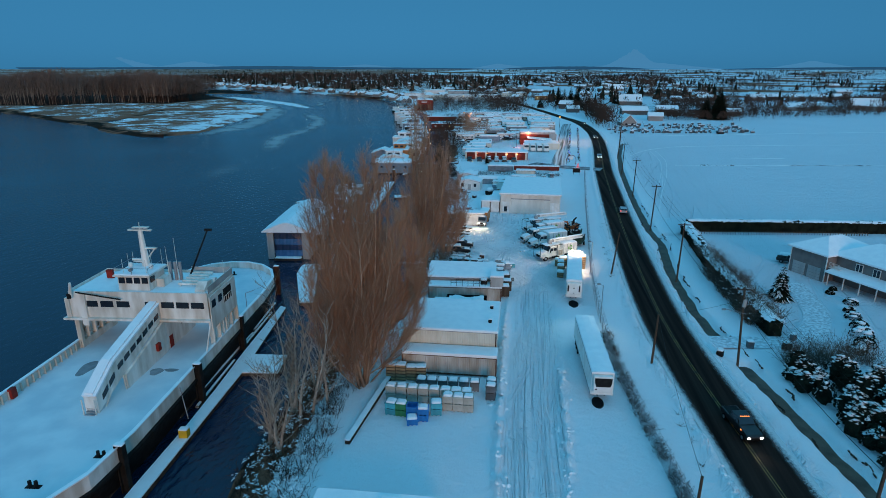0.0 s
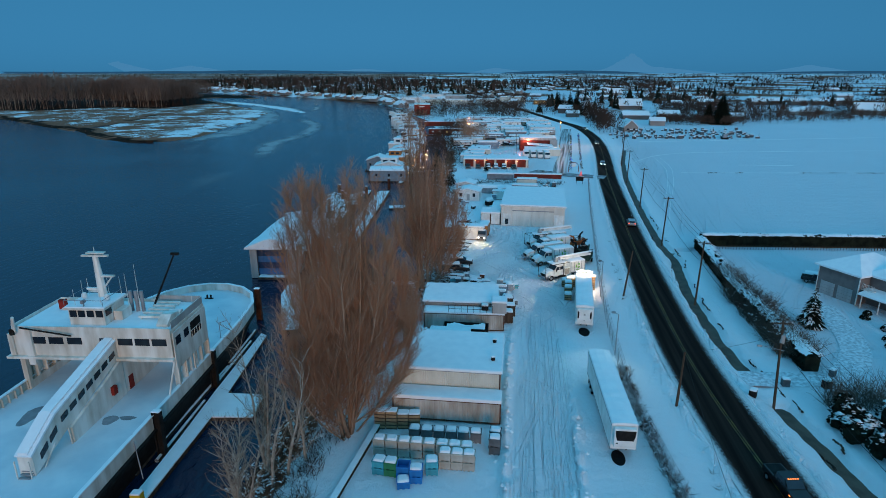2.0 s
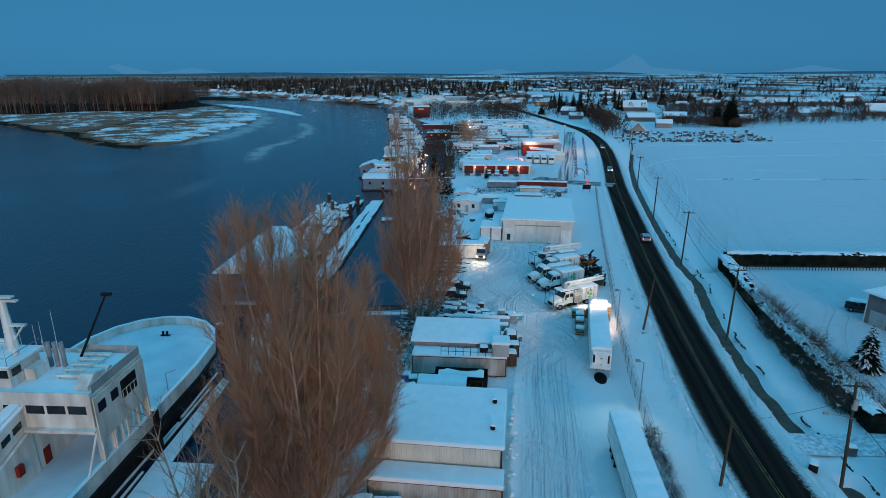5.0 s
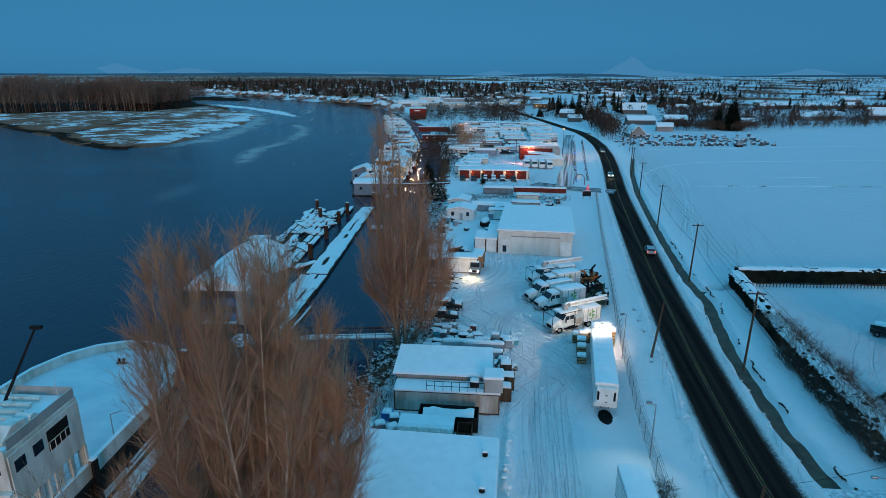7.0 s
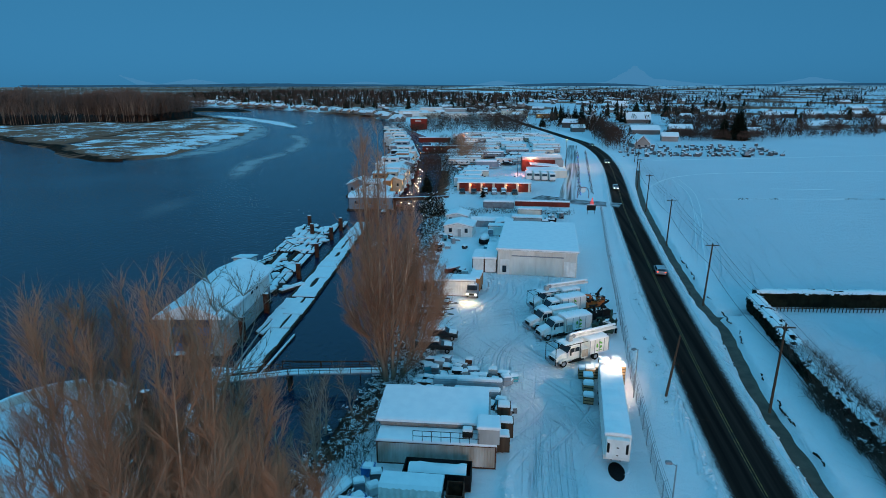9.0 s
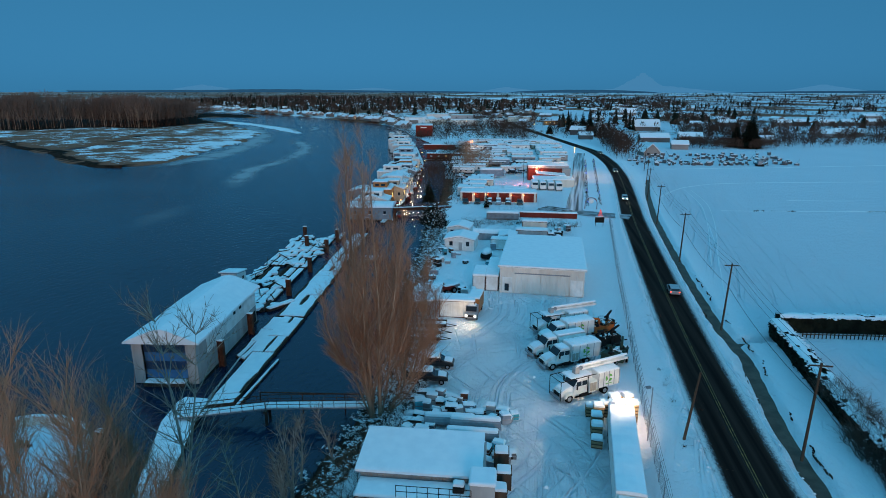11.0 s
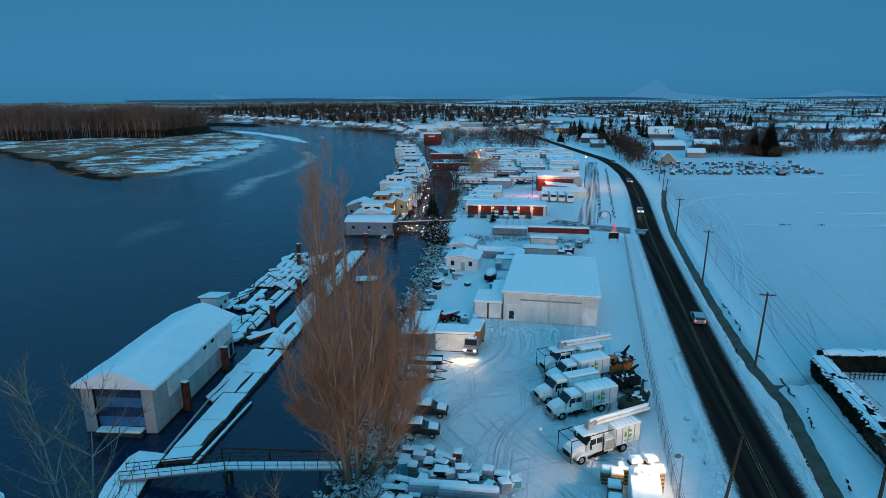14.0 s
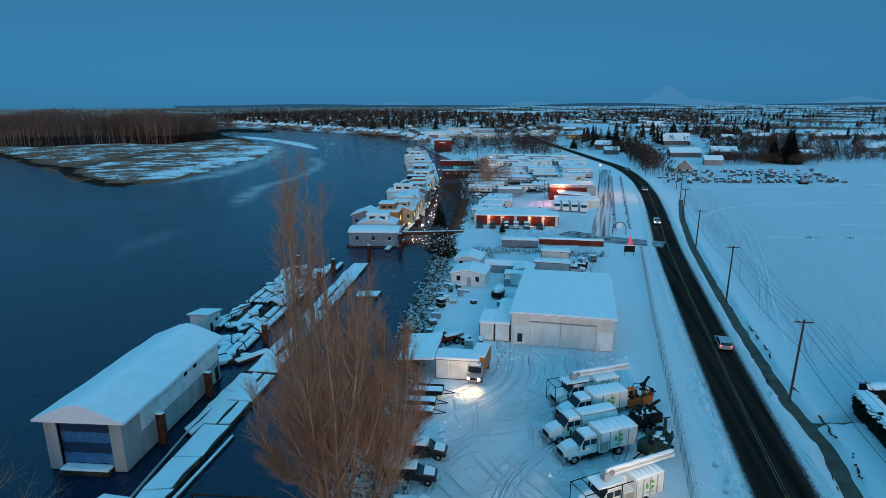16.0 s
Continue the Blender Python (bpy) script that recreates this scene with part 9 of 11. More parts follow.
    br.cyl((8.7, 0.62, 4.0), (11.0, 0.62, 4.0), 0.035, None, 4)
    part("balcony_rail", br, WHITE, h)
    part("skylight", MB().box(24, 25.4, 5.8, 6.8, 7.2, 7.3), GREY, h)


farmhouse()
car((57.6, 136.0, 0), 62, CARDARK, "dark pickup parked beside the garage", "pickup", True)
conifer((45.0, 117.2, 0), 6.4, 2.3, 5, True, "small dark fir loaded with snow on the lawn")
for k, (x, y, r) in enumerate([(56.0, 116.5, 1.1), (54.0, 112.8, 0.9), (53.3, 110.2, 1.2), (52.4, 106.5, 1.3), (51.2, 103.4, 1.6), (50.1, 100.2, 1.4), (54.8, 121.0, 0.7), (56.2, 123.0, 0.6), (48.0, 98.0, 1.2)]):
    b = thing("garden_bush", "rounded garden bush under a cap of snow", "bush", (x, y, 0), 0, "bushes by the porch")
    rg = random.Random(k)
    lv = MB()
    for _ in range(340):
        a, q = rg.uniform(0, 6.283), rg.uniform(0, 1.45)
        p = Vector((r * math.cos(a) * math.cos(q), r * math.sin(a) * math.cos(q), 0.9 * r * math.sin(q)))
        u, v = Vector((rg.gauss(0, 1), rg.gauss(0, 1), rg.gauss(0, 1))).normalized() * 0.14, Vector((rg.gauss(0, 1), rg.gauss(0, 1), rg.gauss(0, 1))).normalized() * 0.14
        lv.add([p - u, p + v, p + u, p - v], [(0, 1, 2, 3)])
    part("leaves", lv, LEAF, b)
    for q in range(7):
        a, s = rg.uniform(0, 6.283), rg.uniform(0.16, 0.42) * r
        z = rg.uniform(0.55, 0.88)
        part("snow_patch", MB().blob((math.cos(a) * r * (1 - z) * 1.5, math.sin(a) * r * (1 - z) * 1.5, z * r), (s * 1.2, s, s * 0.4), q, 8, 4, 0.3, 0.35), SNOW, b, smooth=True)
for k, (x, y, s, m) in enumerate([(33.6, 97.3, 0.45, GREYPLASTIC), (38.6, 97.6, 0.5, DARK), (40.6, 100.6, 0.4, GREYPLASTIC), (28.6, 94.0, 0.5, DARK)]):
    b = thing("bin_box", "dark roadside box with a cap of snow", "box", (x, y, -0.1), 20 * k, "roadside boxes")
    part("body", MB().loaf(-s, s, -s * 0.8, s * 0.8, 0, 1.1, 0.08), m, b)
    part("snow_cover", MB().loaf(-s, s, -s * 0.8, s * 0.8, 1.08, 1.25, 0.12), SNOW, b)

# ---------------------------------------------------------------- cars on the road
car((27.9, 178.5, 0.1), 176, CARSILVER, "silver hatchback driving away with tail lights on", "suv", lights="rear")
pk = car((26.1, 73.6, 0.1), 10, CARDARK, "dark pickup truck driving with headlights on", "pickup", lights="front")
for k in range(5):
    part("marker_light", MB().box(-0.5 + k * 0.22, -0.4 + k * 0.22, 2.4, 2.5, 1.84, 1.9), MARKER, pk, "amber roof marker light")
for s in (-0.93, 0.9):
    part("side_marker", MB().box(s, s + 0.03, 1.2, 1.4, 0.95, 1.05), MARKER, pk, "amber side light")
car((32.3, 272.0, 0.1), -4, CARSILVER, "oncoming silver car with headlights on", "suv", lights="front", group="oncoming cars")
car((38.2, 343.0, 0.1), 2, CARDARK, "oncoming dark car with headlights on", "suv", lights="front", group="oncoming cars")
car((39.6, 420.0, 0.1), 14, CARDARK, "dark car far along the road with tail lights", "suv", lights="rear front", group="oncoming cars")

# ---------------------------------------------------------------- trailer park and shops along the lane
def flat_block(at, turn, w, d, h, mat, label, name="commercial_building", snow=0.3, windows=0, lit=False, group="low buildings along the lane"):
    b = thing(name, label, "building", at, turn, group)
    part("wall", MB().box(0, w, 0, d, -0.1, h), mat, b)
    part("parapet", MB().box(-0.12, w + 0.12, -0.12, d + 0.12, h - 0.02, h + 0.16), GREY, b)
    snow_slab(b, -0.15, w + 0.15, -0.15, d + 0.15, h + 0.155, snow, 0.25, 0.04)
    if at[1] < 600:
        rg = random.Random(int(at[0] * 7 + at[1] * 3))
        for k in range(rg.randint(1, 3)):
            vx, vy = rg.uniform(0.8, w - 0.8), rg.uniform(0.8, d - 0.8)
            part("roof_vent", MB().loaf(vx, vx + 0.6, vy, vy + 0.6, h + 0.2, h + 0.8, 0.1), (DARK, GREY, WHITE)[k], b)
        dx = rg.uniform(0.1, 0.7) * w
        part("door", MB().box(dx, dx + 1.0, -0.07, 0.01, 0.0, min(2.1, h * 0.8)), (DARK, RED, LIGHTGREY, BLUEGREY)[rg.randrange(4)], b)
        if rg.random() < 0.65:
            ax = rg.uniform(0.0, 0.4) * w
            part("awning", MB().box(ax, ax + w * 0.5, -1.9, -0.05, h * 0.72, h * 0.72 + 0.1), GREY, b)
            part("awning_snow", MB().loaf(ax - 0.1, ax + w * 0.5 + 0.1, -2.0, -0.05, h * 0.72 + 0.1, h * 0.72 + 0.38, 0.15), ROOFSNOW, b)
            for px in (ax + 0.05, ax + w * 0.5 - 0.15):
                part("awning_post", MB().box(px, px + 0.1, -1.85, -1.75, 0, h * 0.72), DARK, b)
        part("skirting", MB().box(-0.03, w + 0.03, -0.03, d + 0.03, -0.1, 0.45), DARK, b, "dark skirting")
    for k in range(windows):
        x = w * (k + 0.5) / windows
        wn_ = part("window", MB().box(x - 0.4, x + 0.4, -0.06, 0.01, h * 0.45, h * 0.72), WARM if lit else BLUEGLASS, b, "lit window" if lit else "")
        part("sill", MB().box(x - 0.5, x + 0.5, -0.08, 0.0, h * 0.41, h * 0.45), WHITE, wn_)
    return b


def red_row():
    b = thing("red_garage_row", "long low red building with cream piers and wall lamps", "building", (-23.8, 264.0, 0), 3.0)
    part("wall", MB().box(0, 26, 0, 7, -0.1, 3.0), REDWALL, b)
    for k in range(7):
        part("pier", MB().box(-0.2 + k * 4.2, 0.6 + k * 4.2, -0.12, 0.0, -0.1, 3.0), CREAM, b)
    for k in range(6):
        x = 0.9 + k * 4.2
        part("bay_door", MB().box(x, x + 3.0, -0.06, 0.0, 0.0, 2.5), REDWALL, b)
        if k in (1, 2, 4, 5):
            part("wall_lamp", MB().box(x - 0.35, x - 0.15, -0.25, -0.12, 2.3, 2.5), AMBER, b, "lit wall lamp")
    snow_slab(b, -0.2, 26.2, -0.3, 7.2, 3.0, 0.45, 0.3, 0.05)


red_row()
for k, x in enumerate((-21.5, -17.5, -13.5, -10.4, -7.2, -3.3)):
    car((x, 258.0 + 0.15 * k, 0), 4, CARDARK if k != 3 else CARSILVER, "parked car with snow before the red row", "suv", k in (2, 3, 4), group="cars before the red row")
for k, (x, y, w, d, h, m) in enumerate([(-26.0, 272.5, 9.5, 7, 3.0, WHITE), (-25.0, 281, 8.5, 7, 3.2, WHITE), (-24.5, 290, 10, 7, 3.3, CREAM), (-16.6, 273, 6, 5, 2.7, WHITE), (-9.5, 273.5, 8, 6, 2.7, LIGHTGREY), (-24, 300, 9, 6, 3, WHITE)]):
    flat_block((x, y, 0), 3, w, d, h, m, "white low trailer home under deep snow", "mobile_home", 0.4, 2, group="mobile homes")
cb = thing("covered_boat_shed", "long grey boat under a rounded snow cover", "boat", (-22.6, 325, 0), 3)
part("hull", MB().prism([(0, 0), (9.5, 0), (10.5, 1.6), (9.5, 3.2), (0, 3.2)], 0, 2.6), BLUEGREY, cb)
part("snow_cover", MB().loaf(-0.1, 9.8, -0.1, 3.3, 2.6, 3.4, 0.8), ROOFSNOW, cb)


def red_hall():
    b = thing("red_hall", "tall red hall with a snow roof lit by a wall lamp", "building", (-1.6, 316.0, 0), 3.5)
    part("wall", MB().box(0, 17, 0, 10, -0.1, 6.0), REDWALL, b)
    part("cream_band", MB().box(-0.05, 17.05, -0.06, 0.0, 5.0, 6.0), LIGHTGREY, b)
    part("side_block", MB().box(14.2, 17.6, -1.5, 0.0, -0.1, 5.2), LIGHTGREY, b)
    snow_slab(b, -0.2, 17.2, -0.2, 10.2, 6.0, 0.4, 0.3)
    part("wall_lamp", MB().box(3.4, 3.9, -0.3, -0.06, 5.0, 5.3), AMBER, b, "lit wall lamp")
    part("low_wing", MB().box(1.5, 17.2, -18, -9, -0.1, 2.8), CREAM, b)
    part("wing_snow", MB().loaf(1.3, 17.4, -18.2, -8.8, 2.8, 3.2, 0.3, 0.04), ROOFSNOW, b)
    part("lean_roof", MB().profile([(3, 3.9), (15, 3.0), (15, 3.3), (3, 4.2)], -8.8, -1.6), ROOFSNOW, b)


red_hall()
for k, (x, y) in enumerate([(1.6, 291), (4.6, 290.5), (7.6, 290), (10.6, 289)]):
    b = thing("camper_van", "white camper parked in a row under snow", "camper", (x, y, 0), 5, "parked campers")
    part("body", MB().profile_x([(0, 0.5), (6.2, 0.5), (6.2, 2.9), (0.6, 2.9), (0.0, 1.9)], -1.15, 1.15), WHITE, b)
    part("windscreen", MB().profile_x([(0.0, 1.9), (0.45, 2.65), (0.4, 2.7), (-0.05, 1.95)], -1.0, 1.0), BLUEGLASS, b)
    for s in (-1, 1):
        wheel(b, s * 0.95, 1.1, 0.38, 0.25)
        wheel(b, s * 0.95, 4.8, 0.38, 0.25)
    snow_slab(b, -1.15, 1.15, 0.5, 6.2, 2.88, 0.3)
for k, (x, y, w, d, h, m, lit) in enumerate([(3.5, 372, 11, 9, 4.2, CREAM, 0), (-10.5, 377, 12, 8, 3.6, GREY, 0), (4.0, 402, 15, 10, 4.4, WHITE, 0), (-26, 368, 13, 8, 3.4, LIGHTGREY, 1), (-14, 400, 14, 9, 4.0, WHITE, 0), (-24, 420, 12, 8, 4, WHITE, 0),
                                          (2, 432, 14, 9, 4, CREAM, 1), (-16, 440, 14, 9, 4.2, WHITE, 0), (-36, 440, 14, 9, 4, GREY, 0), (-40, 488, 30, 6, 3.0, RUST, 0), (-6, 486, 20, 6, 3.0, TAN, 0),
                                          (-141, 712, 24, 14, 6, WHITE, 0), (-113, 683, 22, 14, 5.5, CREAM, 0), (-87, 687, 30, 14, 5, WHITE, 0), (-128, 776, 26, 16, 7, WHITE, 0), (-98, 772, 26, 16, 6, LIGHTGREY, 0), (-54, 705, 24, 12, 5, WHITE, 0), (-30, 760, 30, 14, 5, CREAM, 0), (10, 700, 26, 10, 4.5, OCHRE, 1), (-40, 350, 9, 7, 3.2, TAN, 0), (-9, 345, 9, 6, 3.2, WHITE, 0), (7, 350, 9, 5, 3.4, TAN, 0), (-26, 388, 9, 6, 3.6, GREY, 0), (-13, 414, 11, 6, 3.6, CREAM, 0), (8, 418, 10, 6, 3.8, WHITE, 0), (-1, 446, 12, 6, 3.6, TAN, 0), (-28, 452, 12, 7, 3.8, WHITE, 0), (-14, 462, 13, 6, 3.6, LIGHTGREY, 0), (2, 470, 12, 6, 3.8, CREAM, 0), (-8, 360, 8, 5, 3.2, DARK, 0), (9, 388, 8, 5, 3.4, DARK, 0)]):
    flat_block((x, y, 0), 4, w, d, h if y > 600 else h * 0.66, m, "low building under snow with lit windows" if lit else "low pale building under deep snow", "commercial_building", 0.4, 6 if lit else (2, 3, 0)[k % 3], bool(lit))
rp = random.Random(91)
taken = [(-26, 264, 10, 285), (-3, 296, 20, 330), (-24, 272, -6, 310), (3, 372, 15, 381), (-11, 377, 2, 385), (4, 402, 19, 412), (-26, 368, -13, 376), (-14, 400, 0, 409), (2, 432, 16, 441), (-16, 440, -2, 449), (-24, 420, -12, 428), (-9, 345, 0, 351), (7, 350, 16, 355)]
MOBILE = [WHITE, CREAM, WHITE, LIGHTGREY, TAN, BLUEGREY, DIRTYWHITE]
for k in range(400):
    w, d = rp.uniform(8, 14), rp.uniform(3.6, 5.5)
    y = rp.uniform(330, 482)
    x = rp.uniform(-32 - 0.12 * (y - 330), 10 + 0.06 * (y - 330) - (0.35 * max(0, y - 440))) - w / 2
    box = (x - 1.2, y - 2.2, x + w + 1.2, y + d + 1.0)
    if any(box[0] < q[2] and box[2] > q[0] and box[1] < q[3] and box[3] > q[1] for q in taken):
        continue
    taken.append(box)
    flat_block((x, y, 0), rp.uniform(2, 6), w, d, rp.uniform(2.3, 2.9), MOBILE[k % 7], "narrow mobile home under deep snow with an awning", "mobile_home", rp.uniform(0.3, 0.45), rp.randint(2, 4), group="mobile homes")
for k, (x, y) in enumerate([(-12, 330), (-6, 334), (-2, 338), (-30, 362), (-12, 368), (3, 364), (12, 366), (-2, 392), (-18, 394), (14, 396), (-4, 424), (9, 430), (-30, 434), (-20, 457), (10, 455), (-6, 479), (-28, 312), (-27, 318)]):
    car((x, y, 0), 20 + 47 * k, CARDARK if k % 2 else CARSILVER, "parked car buried in snow among the mobile homes", "suv", True, group="cars among the mobile homes")
lr = thing("long_red_wall", "long low red-edged wall capped with snow", "wall", (-3.0, 240.6, 0), 0)
part("wall", MB().box(0, 17, 0, 1.2, 0, 1.5), REDWALL, lr)
part("snow_cover", MB().loaf(-0.1, 17.1, -0.1, 1.3, 1.5, 1.85, 0.25), SNOW, lr)
tk = thing("long_tank", "long grey covered trailer under snow", "trailer", (-12.6, 235.5, 0), 1)
part("body", MB().loaf(0, 9.5, 0, 2.4, 0.3, 2.2, 0.4), GREY, tk)
part("snow_cover", MB().loaf(-0.1, 9.6, -0.1, 2.5, 2.1, 2.6, 0.5), SNOW, tk)
thicket("lane_brambles", "snow-laden brambles between the yards", [(x, 230.5 + random.Random(int(x * 9)).uniform(-1.5, 2.5), 0, 1.2) for x in np.arange(-19, 14, 0.8)], 41, 1.3, 16, 7, BRUSH)
thicket("lane_brambles", "snowy scrub behind the cabins", [(x, 226 + random.Random(int(x * 7)).uniform(-2, 2), 0, 1.2) for x in np.arange(-24, -14, 0.8)], 42, 1.4, 16, 6, BRUSH)
# festive lights at the entrance
ft = thing("festive_cone", "cone of red festive lights at the entrance", "decoration", (21.0, 243.0, 0), 0)
for k in range(10):
    a = k * 0.628
    part("light_string", MB().cyl((0.8 * math.cos(a), 0.8 * math.sin(a), 0), (0, 0, 2.8), 0.04, None, 4), REDLED, ft)
ar = thing("entrance_arch", "lit entrance arch with a round red sign", "arch", (19.4, 256.5, 0), 5)
part("arch", MB().path([(1.9 * math.cos(a), 0, 1.8 + 1.9 * math.sin(a)) for a in np.linspace(0, math.pi, 11)], 0.12, 6).cyl((1.9, 0, 0), (1.9, 0, 1.8), 0.12, None, 6).cyl((-1.9, 0, 0), (-1.9, 0, 1.8), 0.12, None, 6), RED, ar)
part("sign_disc", MB().cyl((0, -0.1, 2.6), (0, 0.1, 2.6), 0.8, None, 16), WHITE, ar)
for k in range(16):
    y = 262 + k * 8.0
    x = 19.3 + 0.072 * (y - 270)
    for s, cx in ((0, x), (1, x + 4.5)):
        b = thing("festive_shrub", "snowy shrub strung with small coloured lights", "shrub", (cx, y + 3 * s, 0), 0, "row of festive shrubs")
        rg = random.Random(k * 2 + s)
        lv, li = MB(), MB()
        for _ in range(26):
            a, z = rg.uniform(0, 6.283), rg.uniform(0, 1.6)
            q = 0.6 * (1 - z / 1.9)
            p = Vector((q * math.cos(a), q * math.sin(a), z))
            u = Vector((rg.gauss(0, 1), rg.gauss(0, 1), rg.gauss(0, 1))).normalized() * 0.25
            v = Vector((rg.gauss(0, 1), rg.gauss(0, 1), rg.gauss(0, 1))).normalized() * 0.25
            lv.add([p - u, p + v, p + u, p - v], [(0, 1, 2, 3)])
            if rg.random() < 0.15:
                li.box(p.x - 0.06, p.x + 0.06, p.y - 0.75, p.y - 0.63, z, z + 0.12)
        part("leaves", lv, LEAF, b)
        part("snow_cover", MB().blob((0.1, 0.1, 1.2), (0.34, 0.3, 0.3), k, 7, 4, rough=0.4), SNOW, b)
        if li.v and (k + s) % 3 == 0:
            part("string_lights", li, BLUELED if (k + s) % 3 == 0 else REDLED, b)


def street_lamp(x, y, h, mat=None, label="tall street lamp glowing amber"):
    s = thing("street_lamp", label, "street lamp", (x, y, 0), 0, "amber street lamps")
    part("post", MB().cyl((0, 0, 0), (0, 0, h), 0.1, 0.07, 6), WOOD, s)
    part("lamp_head", MB().blob((0, -0.3, h), (0.3, 0.3, 0.25), 1, 8, 5, 0, 0.0), mat or AMBER, s, smooth=True)


street_lamp(18.0, 330, 12.5)
street_lamp(-3.2, 300, 9.5, GREY, "dark slender pole in the yard")
street_lamp(-36.0, 420, 7.0)
for x, y in ((0, 560), (-20, 680), (-60, 600), (60, 760), (140, 900)):
    street_lamp(x, y, 9)

# ---------------------------------------------------------------- houseboats
def houseboat(at, turn, w, d, h, style, mat, label):
    b = thing("houseboat", label, "houseboat", at, turn, "floating homes")
    part("float_base", MB().box(-0.7, w + 0.7, -0.8, d + 0.8, -0.5, 0.35), PLANK, b)
    part("wall", MB().box(0, w, 0, d, 0.35, h), mat, b)
    if style == "gable":
        part("gable_wall", MB().profile([(0, h), (w, h), (w / 2, h + 1.5)], 0.0, d), mat, b)
        part("snow_cover", MB().profile([(-0.4, h - 0.15), (w / 2, h + 1.52), (w + 0.4, h - 0.15), (w + 0.35, h + 0.12), (w / 2, h + 1.85), (-0.35, h + 0.12)], -0.4, d + 0.4), ROOFSNOW, b)
    elif style == "barrel":
        arc = [(d / 2 - (d / 2 + 0.3) * math.cos(a), h - 0.1 + 1.1 * math.sin(a)) for a in np.linspace(0, math.pi, 11)]
        part("snow_cover", MB().profile_x(arc, -0.3, w + 0.3), ROOFSNOW, b)
    else:
        part("roof_edge", MB().box(-0.25, w + 0.25, -0.25, d + 0.25, h, h + 0.15), WHITE, b)
        snow_slab(b, -0.25, w + 0.25, -0.25, d + 0.25, h + 0.14, 0.35, 0.25, 0.03)
    for k in range(3):
        x = w * (k + 0.5) / 3
        lit = (k + int(at[1])) % 4 == 0 and style != "barrel"
        win = part("window", MB().box(x - 0.38, x + 0.38, -0.06, 0.01, h * 0.48, h * 0.72), WARM if lit else BLUEGLASS, b)
        part("sill", MB().box(x - 0.48, x + 0.48, -0.08, 0.0, h * 0.44, h * 0.48), WHITE, win)
        y = d * (k + 0.5) / 3
        part("side_window", MB().box(w - 0.01, w + 0.06, y - 0.4, y + 0.4, h * 0.48, h * 0.72), WARM if not lit and k == 1 else BLUEGLASS, b)
    if int(at[1]) % 2 == 0 and style != "barrel":
        z1 = h + (0.2 if style == "flat" else 0.5)
        up = part("upper_storey", MB().box(w * 0.2, w * 0.8, d * 0.25, d * 0.85, h, z1 + 2.1), mat, b)
        for wx in (0.28, 0.55):
            part("upper_window", MB().box(w * wx, w * (wx + 0.17), d * 0.25 - 0.05, d * 0.25, z1 + 0.7, z1 + 1.5), BLUEGLASS, up)
        part("roof_snow", MB().loaf(w * 0.2 - 0.3, w * 0.8 + 0.3, d * 0.25 - 0.3, d * 0.85 + 0.3, z1 + 2.1, z1 + 2.4, 0.2, 0.03), ROOFSNOW, up)
    part("float_box", MB().loaf(w + 0.7, w + 1.6, 0.4, 1.6, 0.3, 1.3, 0.1), RUST if int(at[1]) % 3 else RED, b, "storage box on the float")
    part("dinghy", MB().loaf(w + 0.8, w + 2.2, d * 0.5, d * 0.7, 0.2, 0.9, 0.1), RED if int(at[1]) % 3 else WHITE, b, "small boat on the float")
    part("deck_rail", MB().box(w + 0.55, w + 0.62, -0.7, d + 0.7, 0.9, 1.0).box(w + 0.1, w + 0.62, -0.75, -0.68, 0.9, 1.0), WHITE, b)
    part("deck_snow", MB().loaf(w + 0.05, w + 0.68, -0.75, d + 0.75, 0.35, 0.5, 0.1), SNOW, b)
    return b


HB = [(-56.5, 239.5, 14, 8, 4.3, "barrel", BLUEGREY, "grey floating home with a rounded snow roof"), (-57.5, 250.5, 11, 8, 4.4, "gable", WHITE, "white floating home with a snowy gable"), (-55.8, 260.5, 8, 9, 6.3, "flat", OCHRE, "ochre two-storey floating home"),
      (-64, 263, 9, 8, 4.6, "gable", BLUEGREY, "blue-grey floating home under snow"), (-55, 272, 9, 8, 4.8, "gable", TAN, "tan floating home with porch"), (-56, 282, 9, 9, 5.2, "flat", WHITE, "white flat-roofed floating home"),
      (-59.5, 293, 12, 9, 5.6, "gable", WHITE, "large white floating home with two gables"), (-64, 304, 12, 8, 6.2, "flat", WHITE, "white two-storey floating home"), (-60, 316, 10, 9, 5, "gable", BLUEGREY, "blue-grey floating home in a row"),
      (-62, 328, 9, 8, 5.6, "flat", OCHRE, "ochre floating home with a flat snow roof"), (-68, 340, 13, 9, 5, "gable", DARK, "dark floating home with a steep snow gable"), (-68, 354, 12, 9, 5.6, "flat", WHITE, "white floating home with glass front"),
      (-72, 368, 12, 10, 7.0, "flat", BLUEGREY, "blue-grey three-deck floating home"), (-76, 384, 13, 9, 5.6, "gable", WHITE, "white floating home beside the far gangway"), (-79, 400, 12, 9, 5.5, "gable", TAN, "tan floating home under snow"),
      (-84, 416, 13, 10, 6.4, "flat", WHITE, "white tall floating home"), (-90, 434, 14, 10, 6, "gable", WHITE, "white floating home near the bend"), (-96, 454, 14, 10, 6.6, "flat", WHITE, "white floating home at the end of the row")]
for x, y, w, d, h, st, m, lab in HB:
    houseboat((x, y, WATER), 6, w, d, h, st, m, lab)
float_dock([(-45, 236), (-43.6, 236), (-46.5, 300), (-58, 380), (-80, 470), (-82.5, 470), (-60, 380), (-48.6, 300)], -2.9, -2.2, "long walkway float in front of the floating homes")
